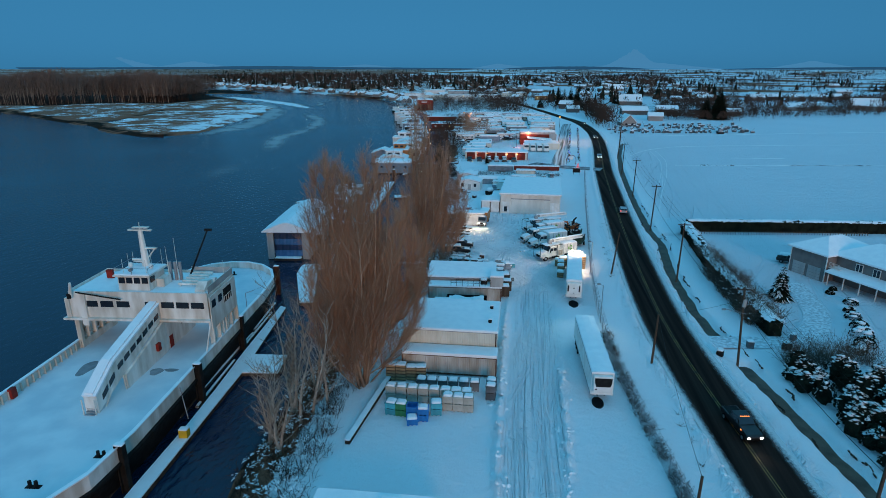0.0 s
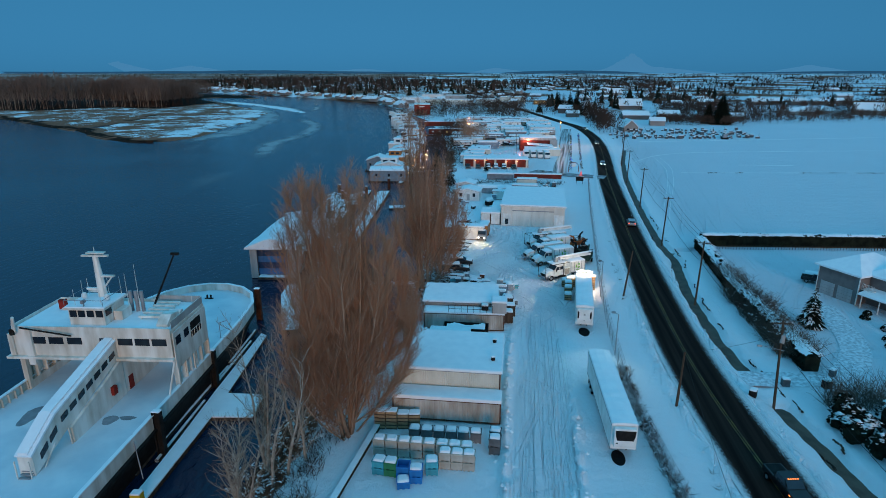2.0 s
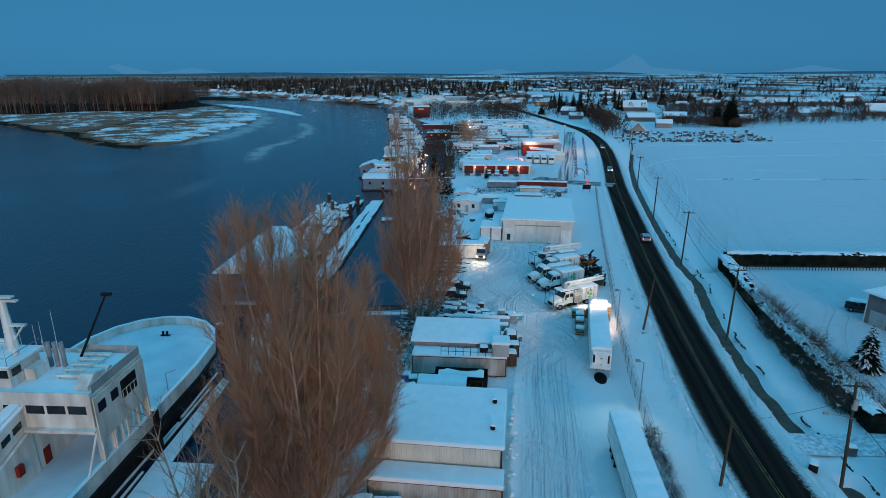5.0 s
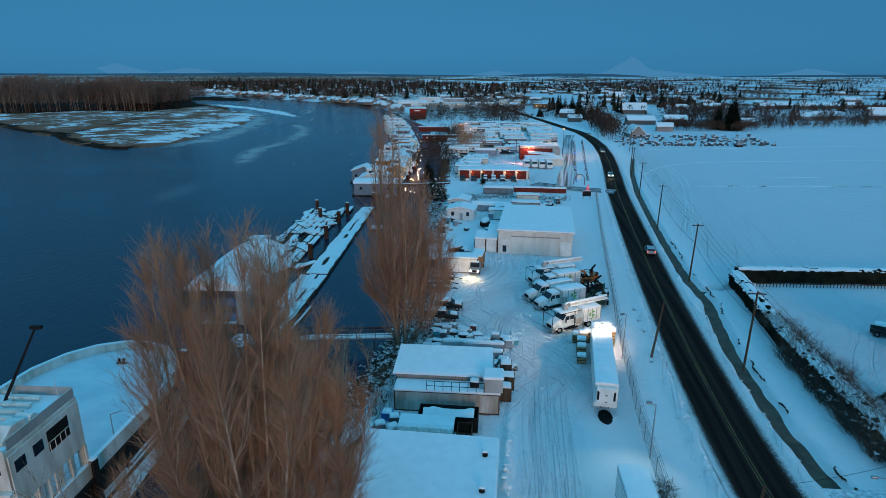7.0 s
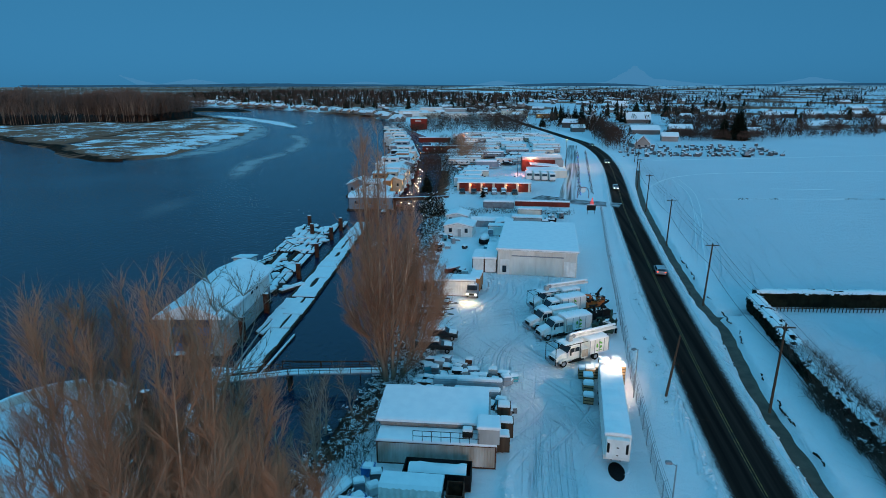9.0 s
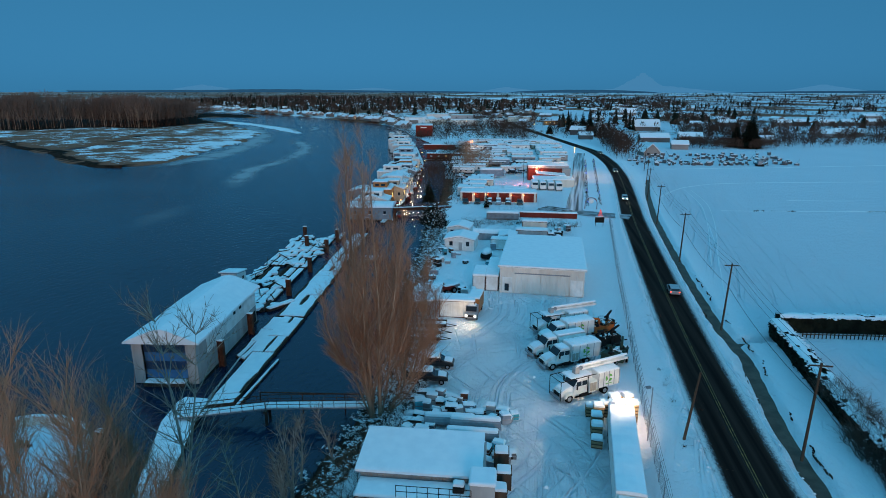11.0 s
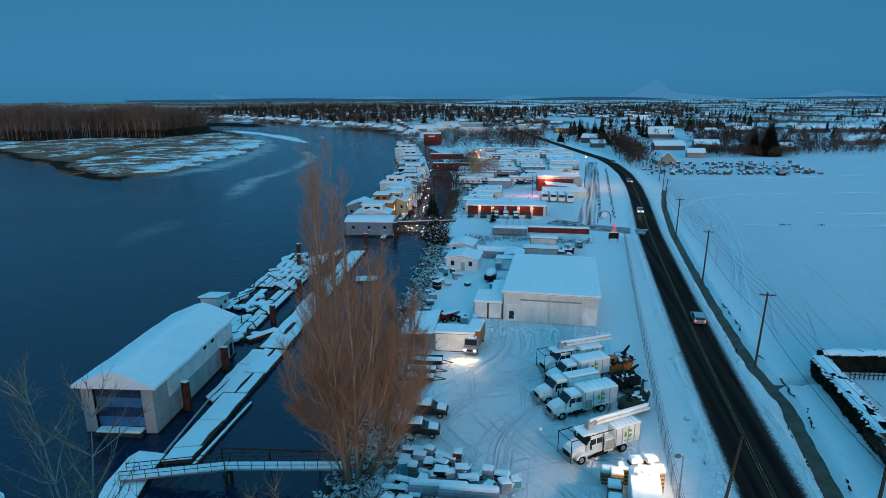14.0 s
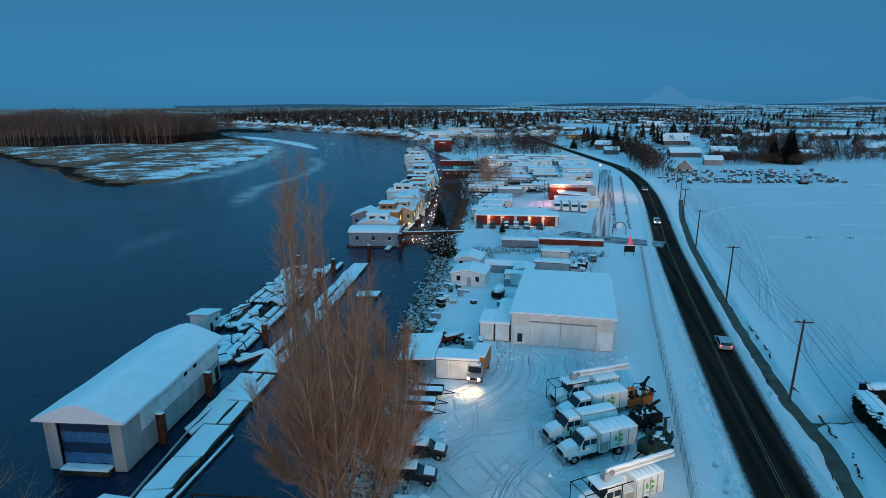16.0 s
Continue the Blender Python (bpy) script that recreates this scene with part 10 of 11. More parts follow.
for k in range(22):
    y = 242 + k * 9.5
    x = float(np.interp(y, [236, 300, 380, 470], [-43.2, -46, -57.5, -79]))
    pp_ = thing("walkway_post", "walkway post with a small warm lamp", "post lamp", (x, y, WATER), 0, "walkway lamps")
    part("post", MB().cyl((0, 0, 0), (0, 0, 2.8), 0.1, None, 6), RUST, pp_)
    if k % 2 == 0:
        part("lamp", MB().blob((0, 0, 2.9), (0.22, 0.22, 0.22), k, 6, 4, 0, 0), AMBER if k % 4 else REDLED, pp_)
gangway((-45.0, 252.5, -0.8), (-25.5, 253.2, 0.2), "foot_bridge", 2.4, 0.8, "wide footbridge to the floating homes with red rails")
gangway((-58.0, 383.0, -0.5), (-34.0, 385.0, 0.4), "foot_bridge", 3.0, 0.6, "red covered footbridge across the channel")
cv = thing("bridge_house", "dark red covered bridge with small windows", "bridge", (-57, 382.4, 0), 4)
part("wall", MB().box(0, 22, 0, 2.6, 0.2, 3.2), REDWALL, cv)
part("snow_cover", MB().loaf(-0.2, 22.2, -0.2, 2.8, 3.2, 3.6, 0.3), ROOFSNOW, cv)
for k in range(5):
    part("window", MB().box(2 + k * 4.2, 3 + k * 4.2, -0.05, 0.0, 1.4, 2.2), WARM if k == 2 else WHITE, cv)
cv2 = thing("bridge_house", "second dark red covered bridge further up the channel", "bridge", (-68, 432, 0), 4)
part("wall", MB().box(0, 20, 0, 2.6, 0.2, 3.2), REDWALL, cv2)
part("snow_cover", MB().loaf(-0.2, 20.2, -0.2, 2.8, 3.2, 3.6, 0.3), ROOFSNOW, cv2)
rb_ = thing("red_cannery", "red waterfront building with a snow roof", "building", (-97, 553, -1), 10)
part("wall", MB().box(0, 14, 0, 16, 0, 8.5), RED, rb_)
part("snow_cover", MB().loaf(-0.3, 14.3, -0.3, 16.3, 8.5, 9.1, 0.4), ROOFSNOW, rb_)
part("sign_bar", MB().box(4, 9, -0.1, 0, 6.4, 7.2), WHITE, rb_)


def fish_boat(x, y, turn, L):
    b = thing("fishing_boat", "white fishing boat with mast and rigging at its berth", "boat", (x, y, WATER), turn, "moored fishing boats")
    part("hull", MB().prism([(-L * 0.16, 0), (L * 0.16, 0), (L * 0.16, L * 0.7), (0, L), (-L * 0.16, L * 0.7)], -0.3, 1.6), DARK, b)
    part("gunwale", MB().prism([(-L * 0.165, 0), (L * 0.165, 0), (L * 0.165, L * 0.7), (0, L * 1.01), (-L * 0.165, L * 0.7)], 1.6, 2.1), WHITE, b)
    part("cabin", MB().loaf(-L * 0.11, L * 0.11, L * 0.45, L * 0.72, 2.1, 4.6, 0.15), WHITE, b)
    part("mast", MB().cyl((0, L * 0.4, 2.1), (0, L * 0.4, 13), 0.14, 0.07, 6).cyl((0, L * 0.4, 4), (2.5, L * 0.1, 11), 0.07, None, 5).cyl((0, L * 0.4, 4), (-2.5, L * 0.1, 11), 0.07, None, 5).cyl((0, L * 0.55, 4.5), (0, L * 0.55, 10), 0.07, None, 5), GALV, b)
    part("snow_cover", MB().loaf(-L * 0.14, L * 0.14, 0.3, L * 0.44, 2.1, 2.3, 0.2), SNOW, b)


for k, (x, y, a, L) in enumerate([(-96, 508, 185, 16), (-104, 520, 170, 15), (-100, 532, 190, 16), (-110, 548, 175, 18), (-116, 556, 180, 16), (-112, 572, 170, 15), (-92, 498, 200, 13)]):
    fish_boat(x, y, a, L)

# ---------------------------------------------------------------- far trees and houses
def far_conifers(name, label, spots, seed, snow=0.3):
    """Ragged firs: tiers of uneven boughs with gaps, now and then a dab of snow."""
    rng = random.Random(seed)
    mb, sn = MB(), MB()
    for x, y, h in spots:
        r = h * rng.uniform(0.17, 0.33)
        lean = (rng.gauss(0, 0.03) * h, rng.gauss(0, 0.03) * h)
        tiers = 5
        for q in range(tiers):
            u = q / tiers
            z0, z1 = h * (0.04 + 0.78 * u), h * min(1.0, 0.42 + 0.66 * u)
            rr = r * (1 - u) ** 0.75 * rng.uniform(0.8, 1.2)
            n = 6
            ph = rng.random()
            cx, cy = x + lean[0] * u, y + lean[1] * u
            ring = []
            for i in range(n):
                k = rr * rng.uniform(0.45, 1.25)
                a = 6.283 * (i + ph + rng.uniform(-0.2, 0.2)) / n
                ring.append((cx + k * math.cos(a), cy + k * math.sin(a), z0 + rng.uniform(-0.07, 0.09) * h))
            mb.add([(cx + rng.gauss(0, 0.02) * h, cy, z1)] + ring, [(0, 1 + i, 1 + (i + 1) % n) for i in range(n) if rng.random() < 0.9])
            if rng.random() < snow:
                i = rng.randrange(n)
                p = Vector(ring[i]).lerp(Vector((cx, cy, z1)), 0.3)
                g = rr * 0.35
                sn.add([(p.x - g, p.y - g * 0.3, p.z), (p.x + g, p.y - g * 0.5, p.z + 0.05), (p.x + g * 0.4, p.y + g, p.z + 0.1), (p.x, p.y, p.z + g * 0.5)], [(0, 1, 3), (1, 2, 3), (2, 0, 3)])
    ob = part(name, mb, LEAF)
    tagged(ob, label, "trees", kind="stuff")
    if sn.v:
        part("caught_snow", sn, SNOW, ob)
    return ob


def far_bare_trees(name, label, spots, seed, mat, twigs=60, fat=1.0, shape="tree", trunk_mat=None, stem=1.0, reach=1.0):
    """Leafless crowns of many slender pointed twigs that lean out and up. shape: tree, tall or bush."""
    rng = np.random.RandomState(seed)
    lo, wide = {"tree": (0.22, 0.30), "tall": (0.30, 0.17), "bush": (0.0, 0.55)}[shape]
    seg, rows = [], []
    for x, y, z, h in spots:
        seg.append((x, y, z - 0.5, x + rng.normal(0, 0.03) * h, y + rng.normal(0, 0.03) * h, z + 0.8 * h, 0.011 * h * stem, 0.03))
        if shape != "bush":
            for k in range(3):
                a, u = rng.uniform(0, 6.283), rng.uniform(0.25, 0.5)
                seg.append((x, y, z + u * h, x + math.cos(a) * wide * h * 0.6, y + math.sin(a) * wide * h * 0.6, z + h * rng.uniform(0.7, 0.95), 0.006 * h * stem, 0.02))
        u = rng.uniform(0, 1, twigs) ** 0.8
        a = rng.uniform(0, 6.283, twigs)
        bulge = np.sin(np.pi * np.clip(0.14 + 0.80 * u, 0, 1)) ** 0.5
        k = rng.uniform(0, 1, twigs) ** 0.5 * wide * h * bulge
        cz = z + h * (lo + (1 - lo) * u * 0.86)
        ln = h * reach * rng.uniform(0.06, 0.15, twigs)
        out = rng.uniform(0.1, 0.7, twigs)
        px, py = x + k * np.cos(a), y + k * np.sin(a)
        rows.append(np.stack([px, py, cz, px + ln * out * np.cos(a) + rng.normal(0, 0.02, twigs) * h, py + ln * out * np.sin(a), cz + ln * (0.95 - 0.4 * out), fat * h * rng.uniform(0.0035, 0.0085, twigs)], 1))
    me = tubes(seg)
    me.materials.append(trunk_mat or mat)
    ob = new(name, me)
    tagged(ob, label, "trees", kind="stuff")
    part("twig_mass", spikes(np.concatenate(rows)), mat, ob, "crowded fine twigs")
    return ob


rf = random.Random(500)
woods = []
EDGE = ([-1500, -700, -525, -483, -468, -440, -410, -372], [650, 590, 571, 568, 590, 612, 612, 610])


def woods_top(x, y):
    return 31.5 + 2.2 * math.sin(x * 0.021) + 1.6 * math.sin(x * 0.057 + y * 0.03) + 1.3 * math.sin(y * 0.05) - 5.0 * max(0.0, min(1.0, (-640 - x) / 220))


for k in range(1250):
    x = -376 - 1000 * rf.random() ** 1.3
    y = float(np.interp(x, *EDGE)) + 5 + rf.random() ** 1.4 * 90
    woods.append((x, y, -0.8, woods_top(x, y) * rf.uniform(0.86, 1.04)))
for k in range(330):
    u = rf.random()
    x, y = -378 - u * 80 - rf.random() * 70, 612 + u * 260
    woods.append((x, y, -0.8, (26 + 2 * math.sin(y * 0.06)) * (1 - 0.28 * u) * rf.uniform(0.86, 1.05)))
ISLANDTWIG = material("grey_brown_island_twigs", (0.215, 0.148, 0.118), (0.13, 0.09, 0.072), 0.02, 0.95)
WOODMAT = material("grey_brown_far_twigs", (0.10, 0.058, 0.042), (0.05, 0.031, 0.024), 0.02, 0.95)
far_bare_trees("island_woods", "dense leafless woods on the island across the river", woods, 61, ISLANDTWIG, 64, 1.9, "tree", WOODMAT, 0.6)
far_bare_trees("island_birches", "pale slender trunks at the front of the island woods", [(x + rf.uniform(-3, 3), float(np.interp(x, *EDGE)) + rf.uniform(-4, 5), -0.8, rf.uniform(17, 27)) for x in np.arange(-760, -374, 2.3)], 63, ISLANDTWIG, 26, 1.0, "tall", ALDERTWIG, 0.9)
brush = []
for k in range(420):
    x = rf.uniform(-1000, -372)
    brush.append((x, float(np.interp(x, *EDGE)) - rf.uniform(-6, 9), -0.6, rf.uniform(2, 6)))
far_bare_trees("island_brush", "low brown brush at the edge of the woods", brush, 62, ISLANDTWIG, 24, 1.6, "bush")
far_bare_trees("island_reeds", "dry brown reeds standing in the marsh snow", [(rf.uniform(-420, -225), rf.uniform(375, 560), -1.6, rf.uniform(0.7, 1.5)) for k in range(520)], 64, TWIG, 14, 2.6, "bush")

# town across the river bend and behind the trailer park
def bank_y(x):
    return float(np.interp(x, [-640, -479, -314, -158, -100], [1080, 996, 873, 708, 560]))


town_c, town_d = [], []
for k in range(2700):
    x = rf.uniform(-950, -40)
    y = bank_y(x) + 45 + 1000 * rf.random() ** 1.15
    if y < 860 + (x + 240) * 0.35:
        continue
    if math.sin(x * 0.021 + 2) * math.sin(y * 0.017) > 0.6 and rf.random() < 0.6:
        continue
    (town_c if rf.random() < 0.3 else town_d).append((x, y, rf.uniform(7, 17)))
for k in range(900):
    x, y = rf.uniform(-60, 330), rf.uniform(1080, 1900)
    if math.sin(x * 0.03) * math.sin(y * 0.012 + 1) < 0.25:
        (town_c if rf.random() < 0.25 else town_d).append((x, y, rf.uniform(6, 15)))
far_conifers("town_conifers", "dark conifers crowded among far houses", town_c, 71)
far_bare_trees("town_trees", "bare brown trees crowded among far houses", [(x, y, 0, h * 0.85) for x, y, h in town_d], 72, WOODMAT, 20, 8.0, "tree", reach=2.4)
far_bare_trees("waste_scrub", "dark red-brown scrub on waste ground behind the trailer park", [(rf.uniform(-104, -2), rf.uniform(498, 690), 0, rf.uniform(3, 8)) for k in range(720)], 73, BRUSH, 28, 3.0, "bush", reach=1.8)


def far_house_mesh(w, d, h, rise):
    wall = MB().profile([(-w / 2, 0), (w / 2, 0), (w / 2, h), (0, h + rise), (-w / 2, h)], -d / 2, d / 2)
    roof = MB().profile([(-w / 2 - 0.4, h - 0.1), (0, h + rise + 0.05), (w / 2 + 0.4, h - 0.1), (w / 2 + 0.4, h + 0.35), (0, h + rise + 0.5), (-w / 2 - 0.4, h + 0.35)], -d / 2 - 0.4, d / 2 + 0.4)
    win = [MB().box(w / 2, w / 2 + 0.05, -d * 0.3, -d * 0.18, h * 0.4, h * 0.75), MB().box(w / 2, w / 2 + 0.05, d * 0.15, d * 0.27, h * 0.4, h * 0.75),
           MB().box(-w * 0.3, -w * 0.15, -d / 2 - 0.05, -d / 2, h * 0.4, h * 0.8), MB().box(w * 0.15, w * 0.3, -d / 2 - 0.05, -d / 2, h * 0.4, h * 0.8)]
    return wall.mesh("wall"), roof.mesh("roof"), [m.mesh("window") for m in win]


KINDS = [far_house_mesh(9, 13, 4.2, 2.6), far_house_mesh(10, 16, 3.8, 2.6), far_house_mesh(13, 20, 3.2, 2.6), far_house_mesh(8, 10, 3.2, 2.0), far_house_mesh(9, 12, 2.4, 4.6), far_house_mesh(13, 22, 3.6, 6.0)]
for ms in KINDS:
    ms[0].materials.append(HAZEWALL), ms[1].materials.append(ROOFSNOW), [m.materials.append(BLUEGLASS) for m in ms[2]]


def far_house(x, y, turn, k, label="snow-roofed house in the distance", lit=False):
    h = thing("house", label, "house", (x, y, 0), turn, "far houses")
    h.scale = (1, 1, 1) if "distance" not in label and "waterfront" not in label else (0.7, 0.75, 0.8)
    part("wall", KINDS[k][0], None, h)
    part("roof", KINDS[k][1], None, h, "snow-covered roof")
    for m in KINDS[k][2] if y < 950 else ():
        part("window", m, None, h)
    if lit:
        part("porch_light", MB().box(-0.3, 0.3, -9, -8.8, 1.8, 2.3), COOL if rf.random() < 0.3 else AMBER, h, "glowing lamp")


for k in range(105):
    u = rf.random()
    x = -640 + u * 520
    far_house(x + rf.uniform(-4, 4), bank_y(x) + rf.uniform(5, 24), rf.uniform(30, 60), rf.randrange(4), "waterfront house with a snowy roof", rf.random() < 0.35)
for k in range(215):
    x, y = rf.uniform(-800, 300), 700 + 1200 * rf.random() ** 1.2
    if y > bank_y(x) + 40:
        far_house(x, y, rf.uniform(0, 180), rf.randrange(4), lit=rf.random() < 0.25)
for x, y, a, k, lab in [(66, 421, 8, 4, "brown cottage with a steep snow gable"), (86, 516, 92, 2, "long white farm shed under snow"), (101, 634, 90, 5, "large white barn with a steep snow roof"), (37, 572, 70, 0, "pale house behind dark firs"), (39, 530, 95, 3, "low garage under thick snow"), (112, 520, 88, 1, "white bungalow under snow"),
                        (92, 462, 85, 3, "long low open shed under snow"), (192, 708, 85, 1, "low house with a broad snow roof"), (249, 722, 90, 1, "low house with a broad snow roof"), (272, 735, 95, 1, "low house with a broad snow roof"), (293, 728, 90, 1, "low house with a broad snow roof"), (318, 735, 90, 1, "low house with a broad snow roof"),
                        (345, 748, 90, 1, "low house with a broad snow roof"), (110, 940, 20, 0, "brown barn with a steep gable"), (130, 950, 90, 5, "long white barn under snow"), (198, 892, 15, 0, "brown gabled house under snow"), (205, 850, 90, 1, "pale house under snow"), (160, 700, 88, 3, "small shed beside bare trees"),
                        (232, 574, 88, 2, "long pale greenhouse shed under snow"), (250, 590, 88, 2, "long pale greenhouse shed under snow"), (292, 588, 80, 5, "broad snow roof behind the field"), (160, 512, 84, 3, "low shed among bare trees"), (176, 560, 95, 0, "brown house among bare trees"), (420, 900, 90, 2, "far farm shed under snow"), (520, 1150, 90, 2, "far farm shed under snow"), (640, 1020, 80, 2, "far farm shed under snow"), (480, 760, 90, 0, "far farmhouse under a snow roof"), (56, 640, 45, 1, "snow-roofed house among firs")]:
    far_house(x, y, a, k, lab, k == 1 and x > 240)
for k in range(45):
    far_house(rf.uniform(120, 2200), rf.uniform(1000, 3200), rf.uniform(70, 110), rf.randrange(4), lit=rf.random() < 0.2)
# farm belt: tangle behind the field, trees beside the road, hedgerows, clumps round the farms
belt = [(rf.uniform(95, 152), rf.uniform(463, 500), 0, rf.uniform(3, 8)) for k in range(260)] + [(rf.uniform(118, 175), rf.uniform(520, 600), 0, rf.uniform(5, 13)) for k in range(170)]
belt += [(rf.gauss(51, 4), rf.uniform(398, 500), 0, rf.uniform(6, 13)) for k in range(70)] + [(rf.uniform(40, 62), rf.uniform(500, 640), 0, rf.uniform(5, 12)) for k in range(60)]
belt += [(rf.uniform(155, 420), rf.uniform(640, 700), 0, rf.uniform(3, 9)) for k in range(300)] + [(182, 492, 0, 9), (161, 483, 0, 8), (170, 490, 0, 9), (153, 482, 0, 7)]
def back(x):
    return 483 + 0.38 * (x - 176)


belt += [(x, back(x) + rf.random() ** 1.5 * 55, 0, rf.uniform(2.5, 7.5)) for x in (150 + 190 * rf.random() for k in range(420))]
belt += [(rf.gauss(c, 7), back(c) + rf.uniform(20, 60), 0, rf.uniform(7, 13)) for c in (176, 196, 232, 262, 300) for k in range(16)]
far_bare_trees("farm_trees", "brown leafless trees and scrub around the farms", belt, 81, WOODMAT, 44, 2.6, "tree", reach=1.6)
rows, firs = [], []
for k in range(60):
    y = 760 + 3000 * rf.random() ** 1.3
    x0, L, hh = rf.uniform(0.02, 0.75) * y, rf.uniform(100, 480), rf.uniform(3, 8)
    for j in range(int(L / 8)):
        rows.append((x0 + j * 8 + rf.uniform(-2, 2), y + rf.uniform(-2, 2), 0, hh * rf.uniform(0.7, 1.2)))
for k in range(210):
    y = 640 + 2200 * rf.random() ** 1.4
    x = rf.uniform(0.09, 0.8) * y
    for j in range(rf.randint(5, 17)):
        p = (x + rf.gauss(0, 14), y + rf.gauss(0, 12))
        (firs if rf.random() < 0.12 else rows).append((*p, 0, rf.uniform(5, 12)))
firs = [(x, y, h * 1.25) for x, y, _, h in firs]
far_bare_trees("berry_fields", "dark brown rows of berry bushes on far fields", [(rf.uniform(a, b), rf.uniform(c, d), 0, rf.uniform(1.8, 3.2)) for a, b, c, d, n in ((10, 105, 1340, 1560, 420), (400, 640, 1480, 1640, 420), (700, 960, 1150, 1230, 260), (560, 800, 820, 850, 160)) for k in range(n)], 106, WOODMAT, 8, 9.0, "bush", reach=3.0)
far_bare_trees("hedgerows", "distant bare hedgerows between snowy fields", rows, 82, WOODMAT, 14, 8.0, "tree", reach=2.2)
firs += [(34, 690, 17), (24, 660, 14), (28, 672, 15), (122, 766, 18), (135, 767, 18), (86, 727, 14), (96, 728, 15), (228, 826, 20), (236, 830, 17), (132, 744, 16), (102, 777, 18), (147, 730, 20), (64, 690, 13), (70, 650, 12)]
far_conifers("farm_firs", "dark firs dotted over the farmland", firs, 83)
far_conifers("horizon_woods", "dark line of woods near the horizon", [(rf.uniform(-2600, 3300), rf.uniform(2300, 4300), rf.uniform(5, 12)) for k in range(1500)], 84, 0)
far_bare_trees("roadside_trees", "brown leafless trees along the far stretch of the road", [(float(np.interp(y, [p[1] for p in ROAD], [p[0] for p in ROAD])) + rf.choice((-1, 1)) * rf.uniform(8, 40), y, 0, rf.uniform(5, 11)) for y in np.arange(500, 900, 2.2)], 104, WOODMAT, 40, 3.0, "tree", reach=1.8)
far_bare_trees("park_shrubs", "dark bare shrubs between the mobile homes", [(rf.uniform(-36, 14), rf.uniform(328, 482), 0, rf.uniform(1.2, 3.8)) for k in range(100)], 101, BRUSH, 40, 1.1, "bush")
conifer((138, 474, 0), 24, 8.0, 91, False, "broad dark spruce at the field edge")
conifer((131, 480, 0), 17, 5.5, 92, False, "dark spruce at the field edge")
for k, (x, y, h, r) in enumerate([(40, 578, 20, 5), (45, 569, 23, 5.5), (50.5, 544, 18, 4.6), (13, 578, 9, 4.5), (31, 600, 19, 5), (36, 606, 17, 5), (53, 552, 14, 4)]):
    conifer((x, y, 0), h, r, 93 + 20 * k, k % 3 == 2, "tall dark fir beside the road", "roadside firs")
eb = thing("evergreen_bush", "large dark evergreen bush dusted with snow above the channel", "bush", (-26.6, 226.0, -0.4), 0)
er, lv, sn = random.Random(96), MB(), MB()
for k in range(2600):
    a, b, q = er.uniform(0, 6.283), er.uniform(-0.2, 1.5), er.uniform(0.6, 1.0) * (1 + 0.16 * math.sin(5 * k))
    c = (er.choice(((0, 0, 0, 3.4, 6.8), (-2.2, 1.5, 0, 2.6, 5.0), (2.0, -1.8, 0, 2.4, 4.4))))
    p = Vector((c[0] + c[3] * q * math.cos(a) * math.cos(b), c[1] + c[3] * q * math.sin(a) * math.cos(b), c[4] * (0.12 + 0.88 * q * max(0.0, math.sin(b)))))
    u, v = (Vector((er.gauss(0, 1), er.gauss(0, 1), er.gauss(0, 0.8))).normalized() * er.uniform(0.12, 0.34) for _ in (0, 1))
    (sn if er.random() < 0.16 and b > 0.2 else lv).add([p - u, p + v, p + u, p - v], [(0, 1, 2, 3)])
part("leaves", lv, LEAF, eb)
part("caught_snow", sn, SNOW, eb)
part("trunk", MB().cyl((0, 0, -0.6), (0, 0, 4.5), 0.3, 0.1, 7), BARK, eb)
conifer((-34.5, 262, -0.5), 9, 3.0, 97, False, "dark narrow cypress by the footbridge")
conifer((-14.0, 252.8, 0), 5.5, 1.2, 98, False, "narrow dark cypress before the red row")
far_bare_trees("channel_trees", "red-brown bare trees along the channel", [(rf.uniform(-44, -30) - 0.09 * k, 275 + k * 1.5, -0.5, rf.uniform(4, 10)) for k in range(95)], 99, BRUSH, 80, 1.2, "bush", reach=1.5)
far_bare_trees("bank_scrub", "dense brown scrub on the bank of the channel", [(float(np.interp(y, [p[1] for p in SHORE], [p[0] for p in SHORE])) + rf.uniform(0.5, 9.0), y, -1.6, rf.uniform(2.0, 5.0)) for y in np.arange(258, 345, 0.55)], 103, BRUSH, 60, 1.0, "bush")
far_bare_trees("channel_shrubs", "red-twigged bare shrubs beside the trailer park", [(rf.gauss(-29, 4), rf.uniform(335, 378), 0, rf.uniform(5, 10)) for k in range(44)] + [(rf.gauss(-38, 3), rf.uniform(395, 425), 0, rf.uniform(5, 10)) for k in range(20)], 100, TWIG, 110, 1.1, "tree")
# stacked farm clutter at the far field corner
clut, cs = MB(), MB()
for k in range(170):
    u = rf.random()
    x, y = 53 + 80 * u + rf.gauss(0, 2), 371 + 50 * rf.random() ** 1.5 + 14 * u
    w, d, h = rf.uniform(0.5, 2.2), rf.uniform(0.5, 2.6), rf.uniform(0.4, 1.7)
    clut.loaf(x, x + w, y, y + d, 0, h, 0.15, 0.12)
    if rf.random() < 0.85:
        cs.loaf(x - 0.05, x + w * rf.uniform(0.6, 1.0), y, y + d, h - 0.05, h + 0.25, 0.2, 0.08)
    if rf.random() < 0.4:
        clut.cyl((x, y, 0), (x + rf.gauss(0, 1.2), y + rf.gauss(0, 1.2), rf.uniform(1.2, 3.0)), 0.1, 0.06, 5)
ob = part("farm_clutter", clut, GREYPLASTIC)
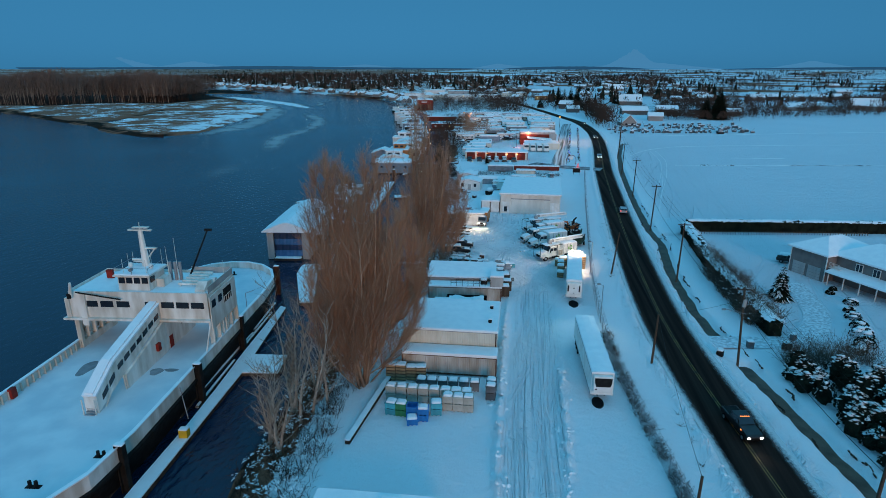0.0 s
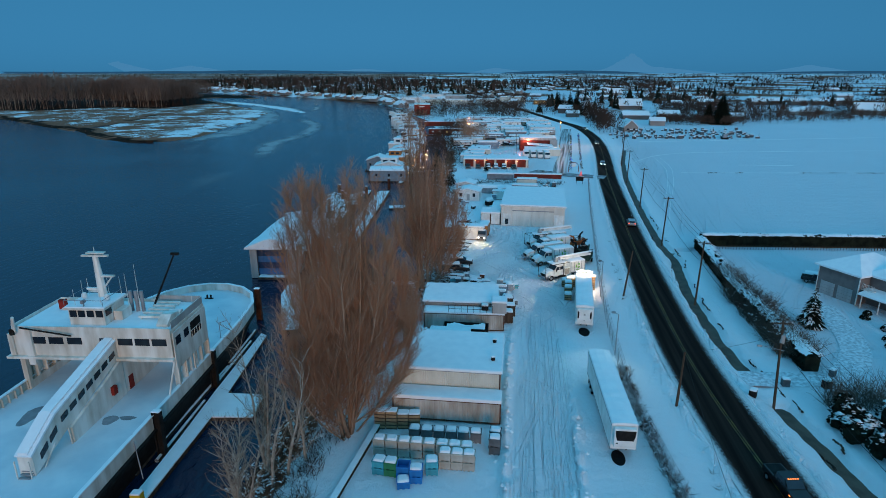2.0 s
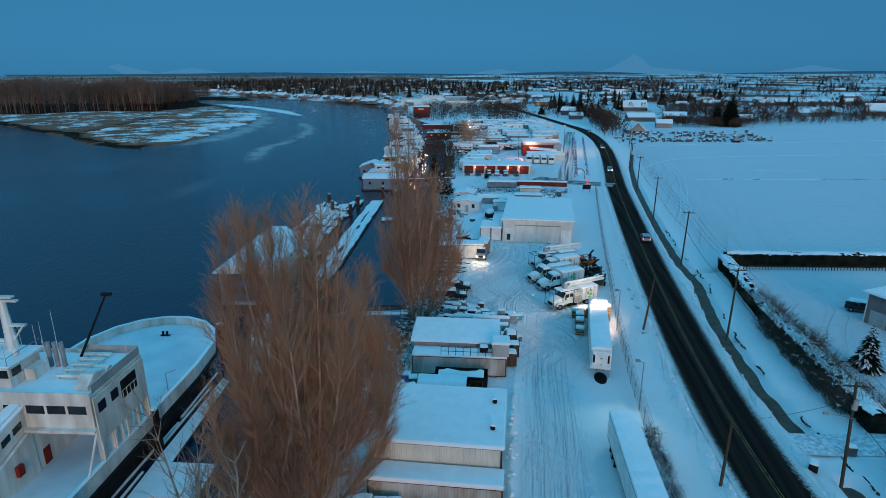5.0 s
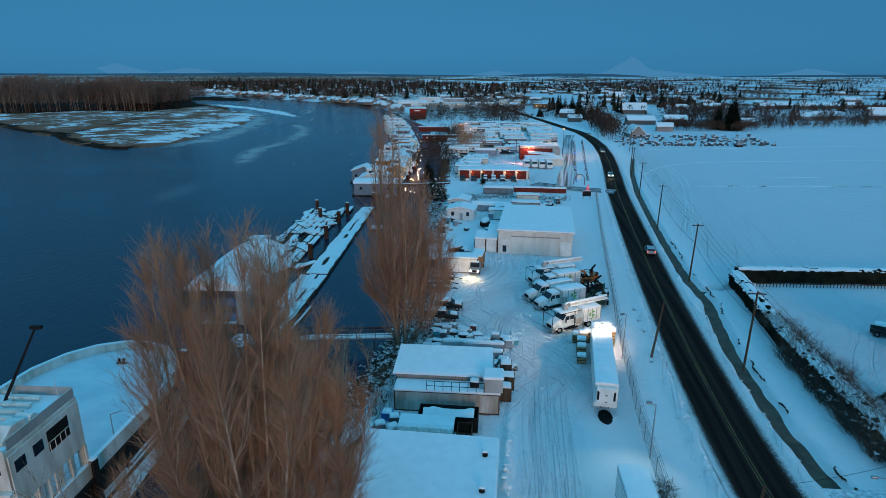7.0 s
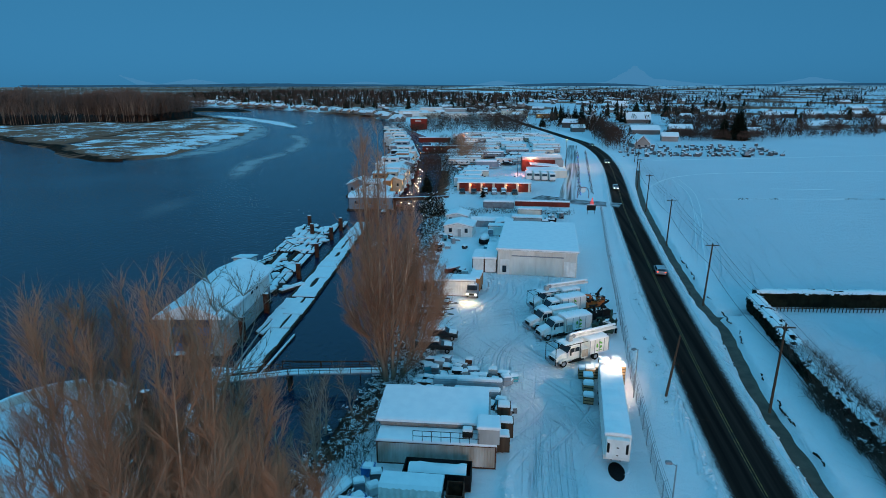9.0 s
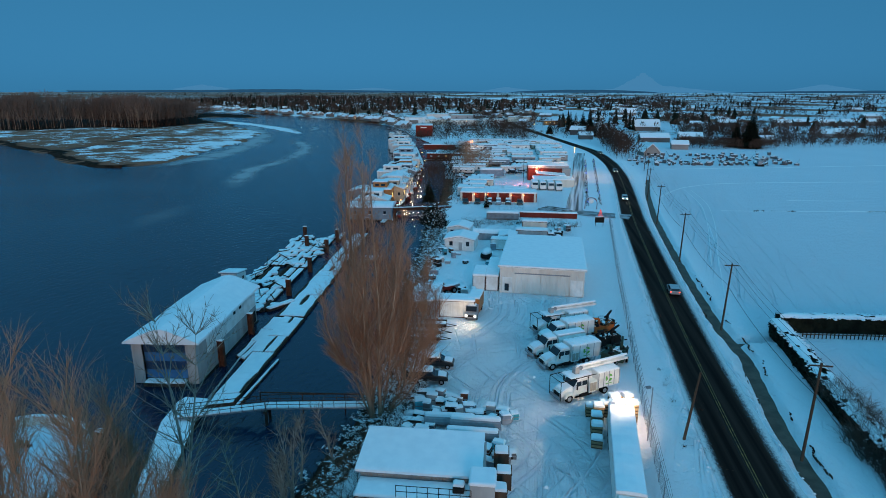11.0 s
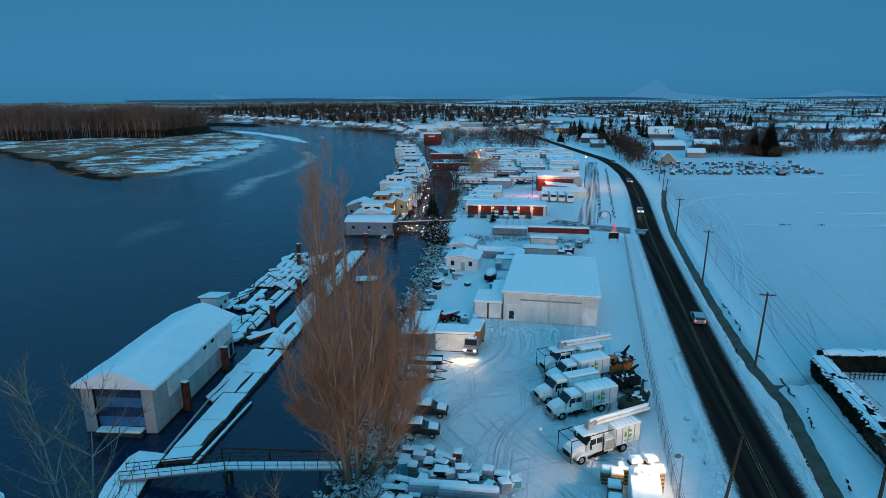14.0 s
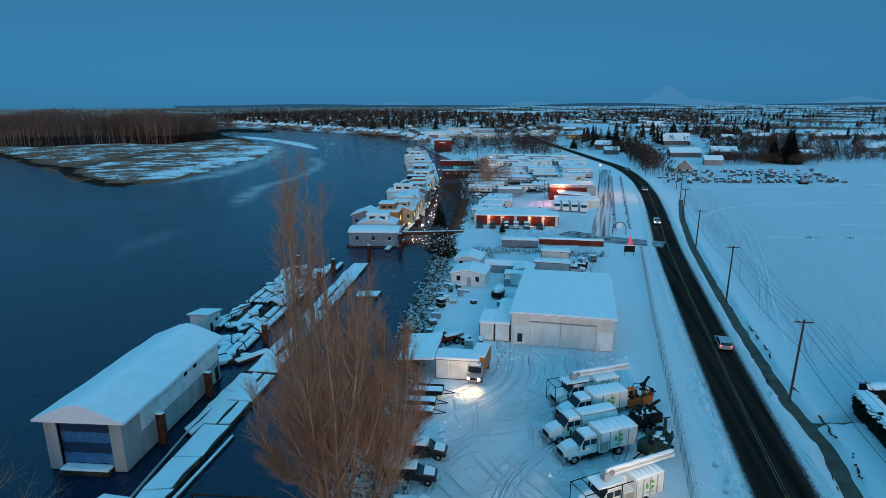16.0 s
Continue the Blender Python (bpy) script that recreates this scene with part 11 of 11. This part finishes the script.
tagged(ob, "old farm machines and scrap along the field edge", "clutter", kind="stuff")
part("caught_snow", cs, SNOW, ob)
digger = thing("excavator", "snow-dusted excavator standing on the field", "excavator", (112, 379, 0), 0)
part("track_frame", MB().loaf(-1.8, 1.8, -1.4, 1.4, 0, 0.9, 0.3), DARK, digger)
part("cab", MB().loaf(-1.2, 0.8, -1.2, 1.2, 0.9, 2.8, 0.2), GREY, digger)
part("arm", MB().path([(0.6, 0, 2.0), (3.0, 0, 4.4), (5.6, 0, 3.6), (6.2, 0, 1.4)], 0.25, 6), GREY, digger)
for k, (x0, L) in enumerate(((70, 13), (104, 32), (146, 60))):
    fs, fr_ = MB(), random.Random(k)
    for j in range(int(L * 9)):
        x = x0 + L * fr_.random()
        y = 260.6 + 0.12 * (x - 69) + fr_.gauss(0, 0.35)
        h = fr_.uniform(0.1, 0.5) * (0.55 + 0.45 * math.sin(x * 0.9) * math.sin(x * 0.37))
        fs.add([(x - 0.16, y, -0.1), (x + 0.16, y + fr_.uniform(-0.1, 0.1), -0.1), (x + fr_.gauss(0, 0.2), y + 0.05, h), (x, y + 0.22, -0.1)], [(0, 1, 2), (1, 3, 2), (3, 0, 2)])
    tagged(part("field_stubble", fs, BRUSH), "ragged line of dark stubble across the snowy field", "stubble", kind="stuff")

# ---------------------------------------------------------------- lamps that the place has
def lamp(name, kind, at, energy, colour, size=0.2, target=None, cone=100, blend=0.6):
    d = bpy.data.lights.new(name, kind)
    d.energy, d.color = energy, colour
    d.shadow_soft_size = size
    ob = new(name, d)
    ob.matrix_basis = look(at, target) if target else Matrix.Translation(at)
    if kind == "SPOT":
        d.spot_size, d.spot_blend = radians(cone), blend
    return ob


lamp("yard_floodlight", "SPOT", (13.4, 125.4, 6.35), 3000, (1.0, 0.74, 0.50), 0.12, (4.0, 130.0, 0), 165, 0.8)
lamp("yard_floodlight", "SPOT", (12.7, 103.0, 6.1), 420, (0.85, 1.0, 0.80), 0.15, (10.0, 97.0, 0), 120, 0.8)
for s in (-0.72, 0.72):
    lamp("van_headlight", "SPOT", (-8.9 + s, 156.2, 0.95), 600, (1.0, 0.68, 0.30), 0.1, (-9.8 + s, 151.5, 0.0), 120, 0.9)
lamp("shed_lamp", "POINT", (-10.2, 155.4, 2.5), 90, (1.0, 0.66, 0.32), 0.12)
lamp("street_lamp_light", "POINT", (18.0, 329.2, 12.0), 4200, (1.0, 0.45, 0.14), 0.3)
lamp("hall_lamp_light", "POINT", (2.2, 314.8, 5.0), 900, (1.0, 0.42, 0.25), 0.2)
lamp("red_glow", "POINT", (-4.0, 303.0, 4.0), 1500, (1.0, 0.30, 0.26), 0.3)
for x in (-18.7, -14.5, -6.1, -1.9):
    lamp("row_lamp_light", "POINT", (x, 263.2 + 0.05 * (x + 23), 2.4), 60, (1.0, 0.46, 0.2), 0.1)
lamp("park_lamp_light", "POINT", (-36.0, 419.4, 6.8), 2400, (1.0, 0.5, 0.2), 0.3)
for k, y in enumerate((246, 266, 284, 305, 326, 350)):
    lamp("walkway_light", "POINT", (float(np.interp(y, [236, 300, 380], [-43.0, -45.8, -57.3])), y, 0.4), 260, (1.0, 0.60, 0.32), 0.2)
lamp("car_headlight", "SPOT", (32.3, 271.7, 0.9), 250, (1.0, 0.85, 0.62), 0.1, (31.4, 259, 0), 70, 0.8)
lamp("pickup_headlight", "SPOT", (26.0, 73.3, 0.9), 160, (1.0, 0.9, 0.75), 0.1, (26.9, 64, 0), 70, 0.8)
lamp("entrance_light", "POINT", (21.0, 242.4, 1.6), 40, (1.0, 0.12, 0.1), 0.2)
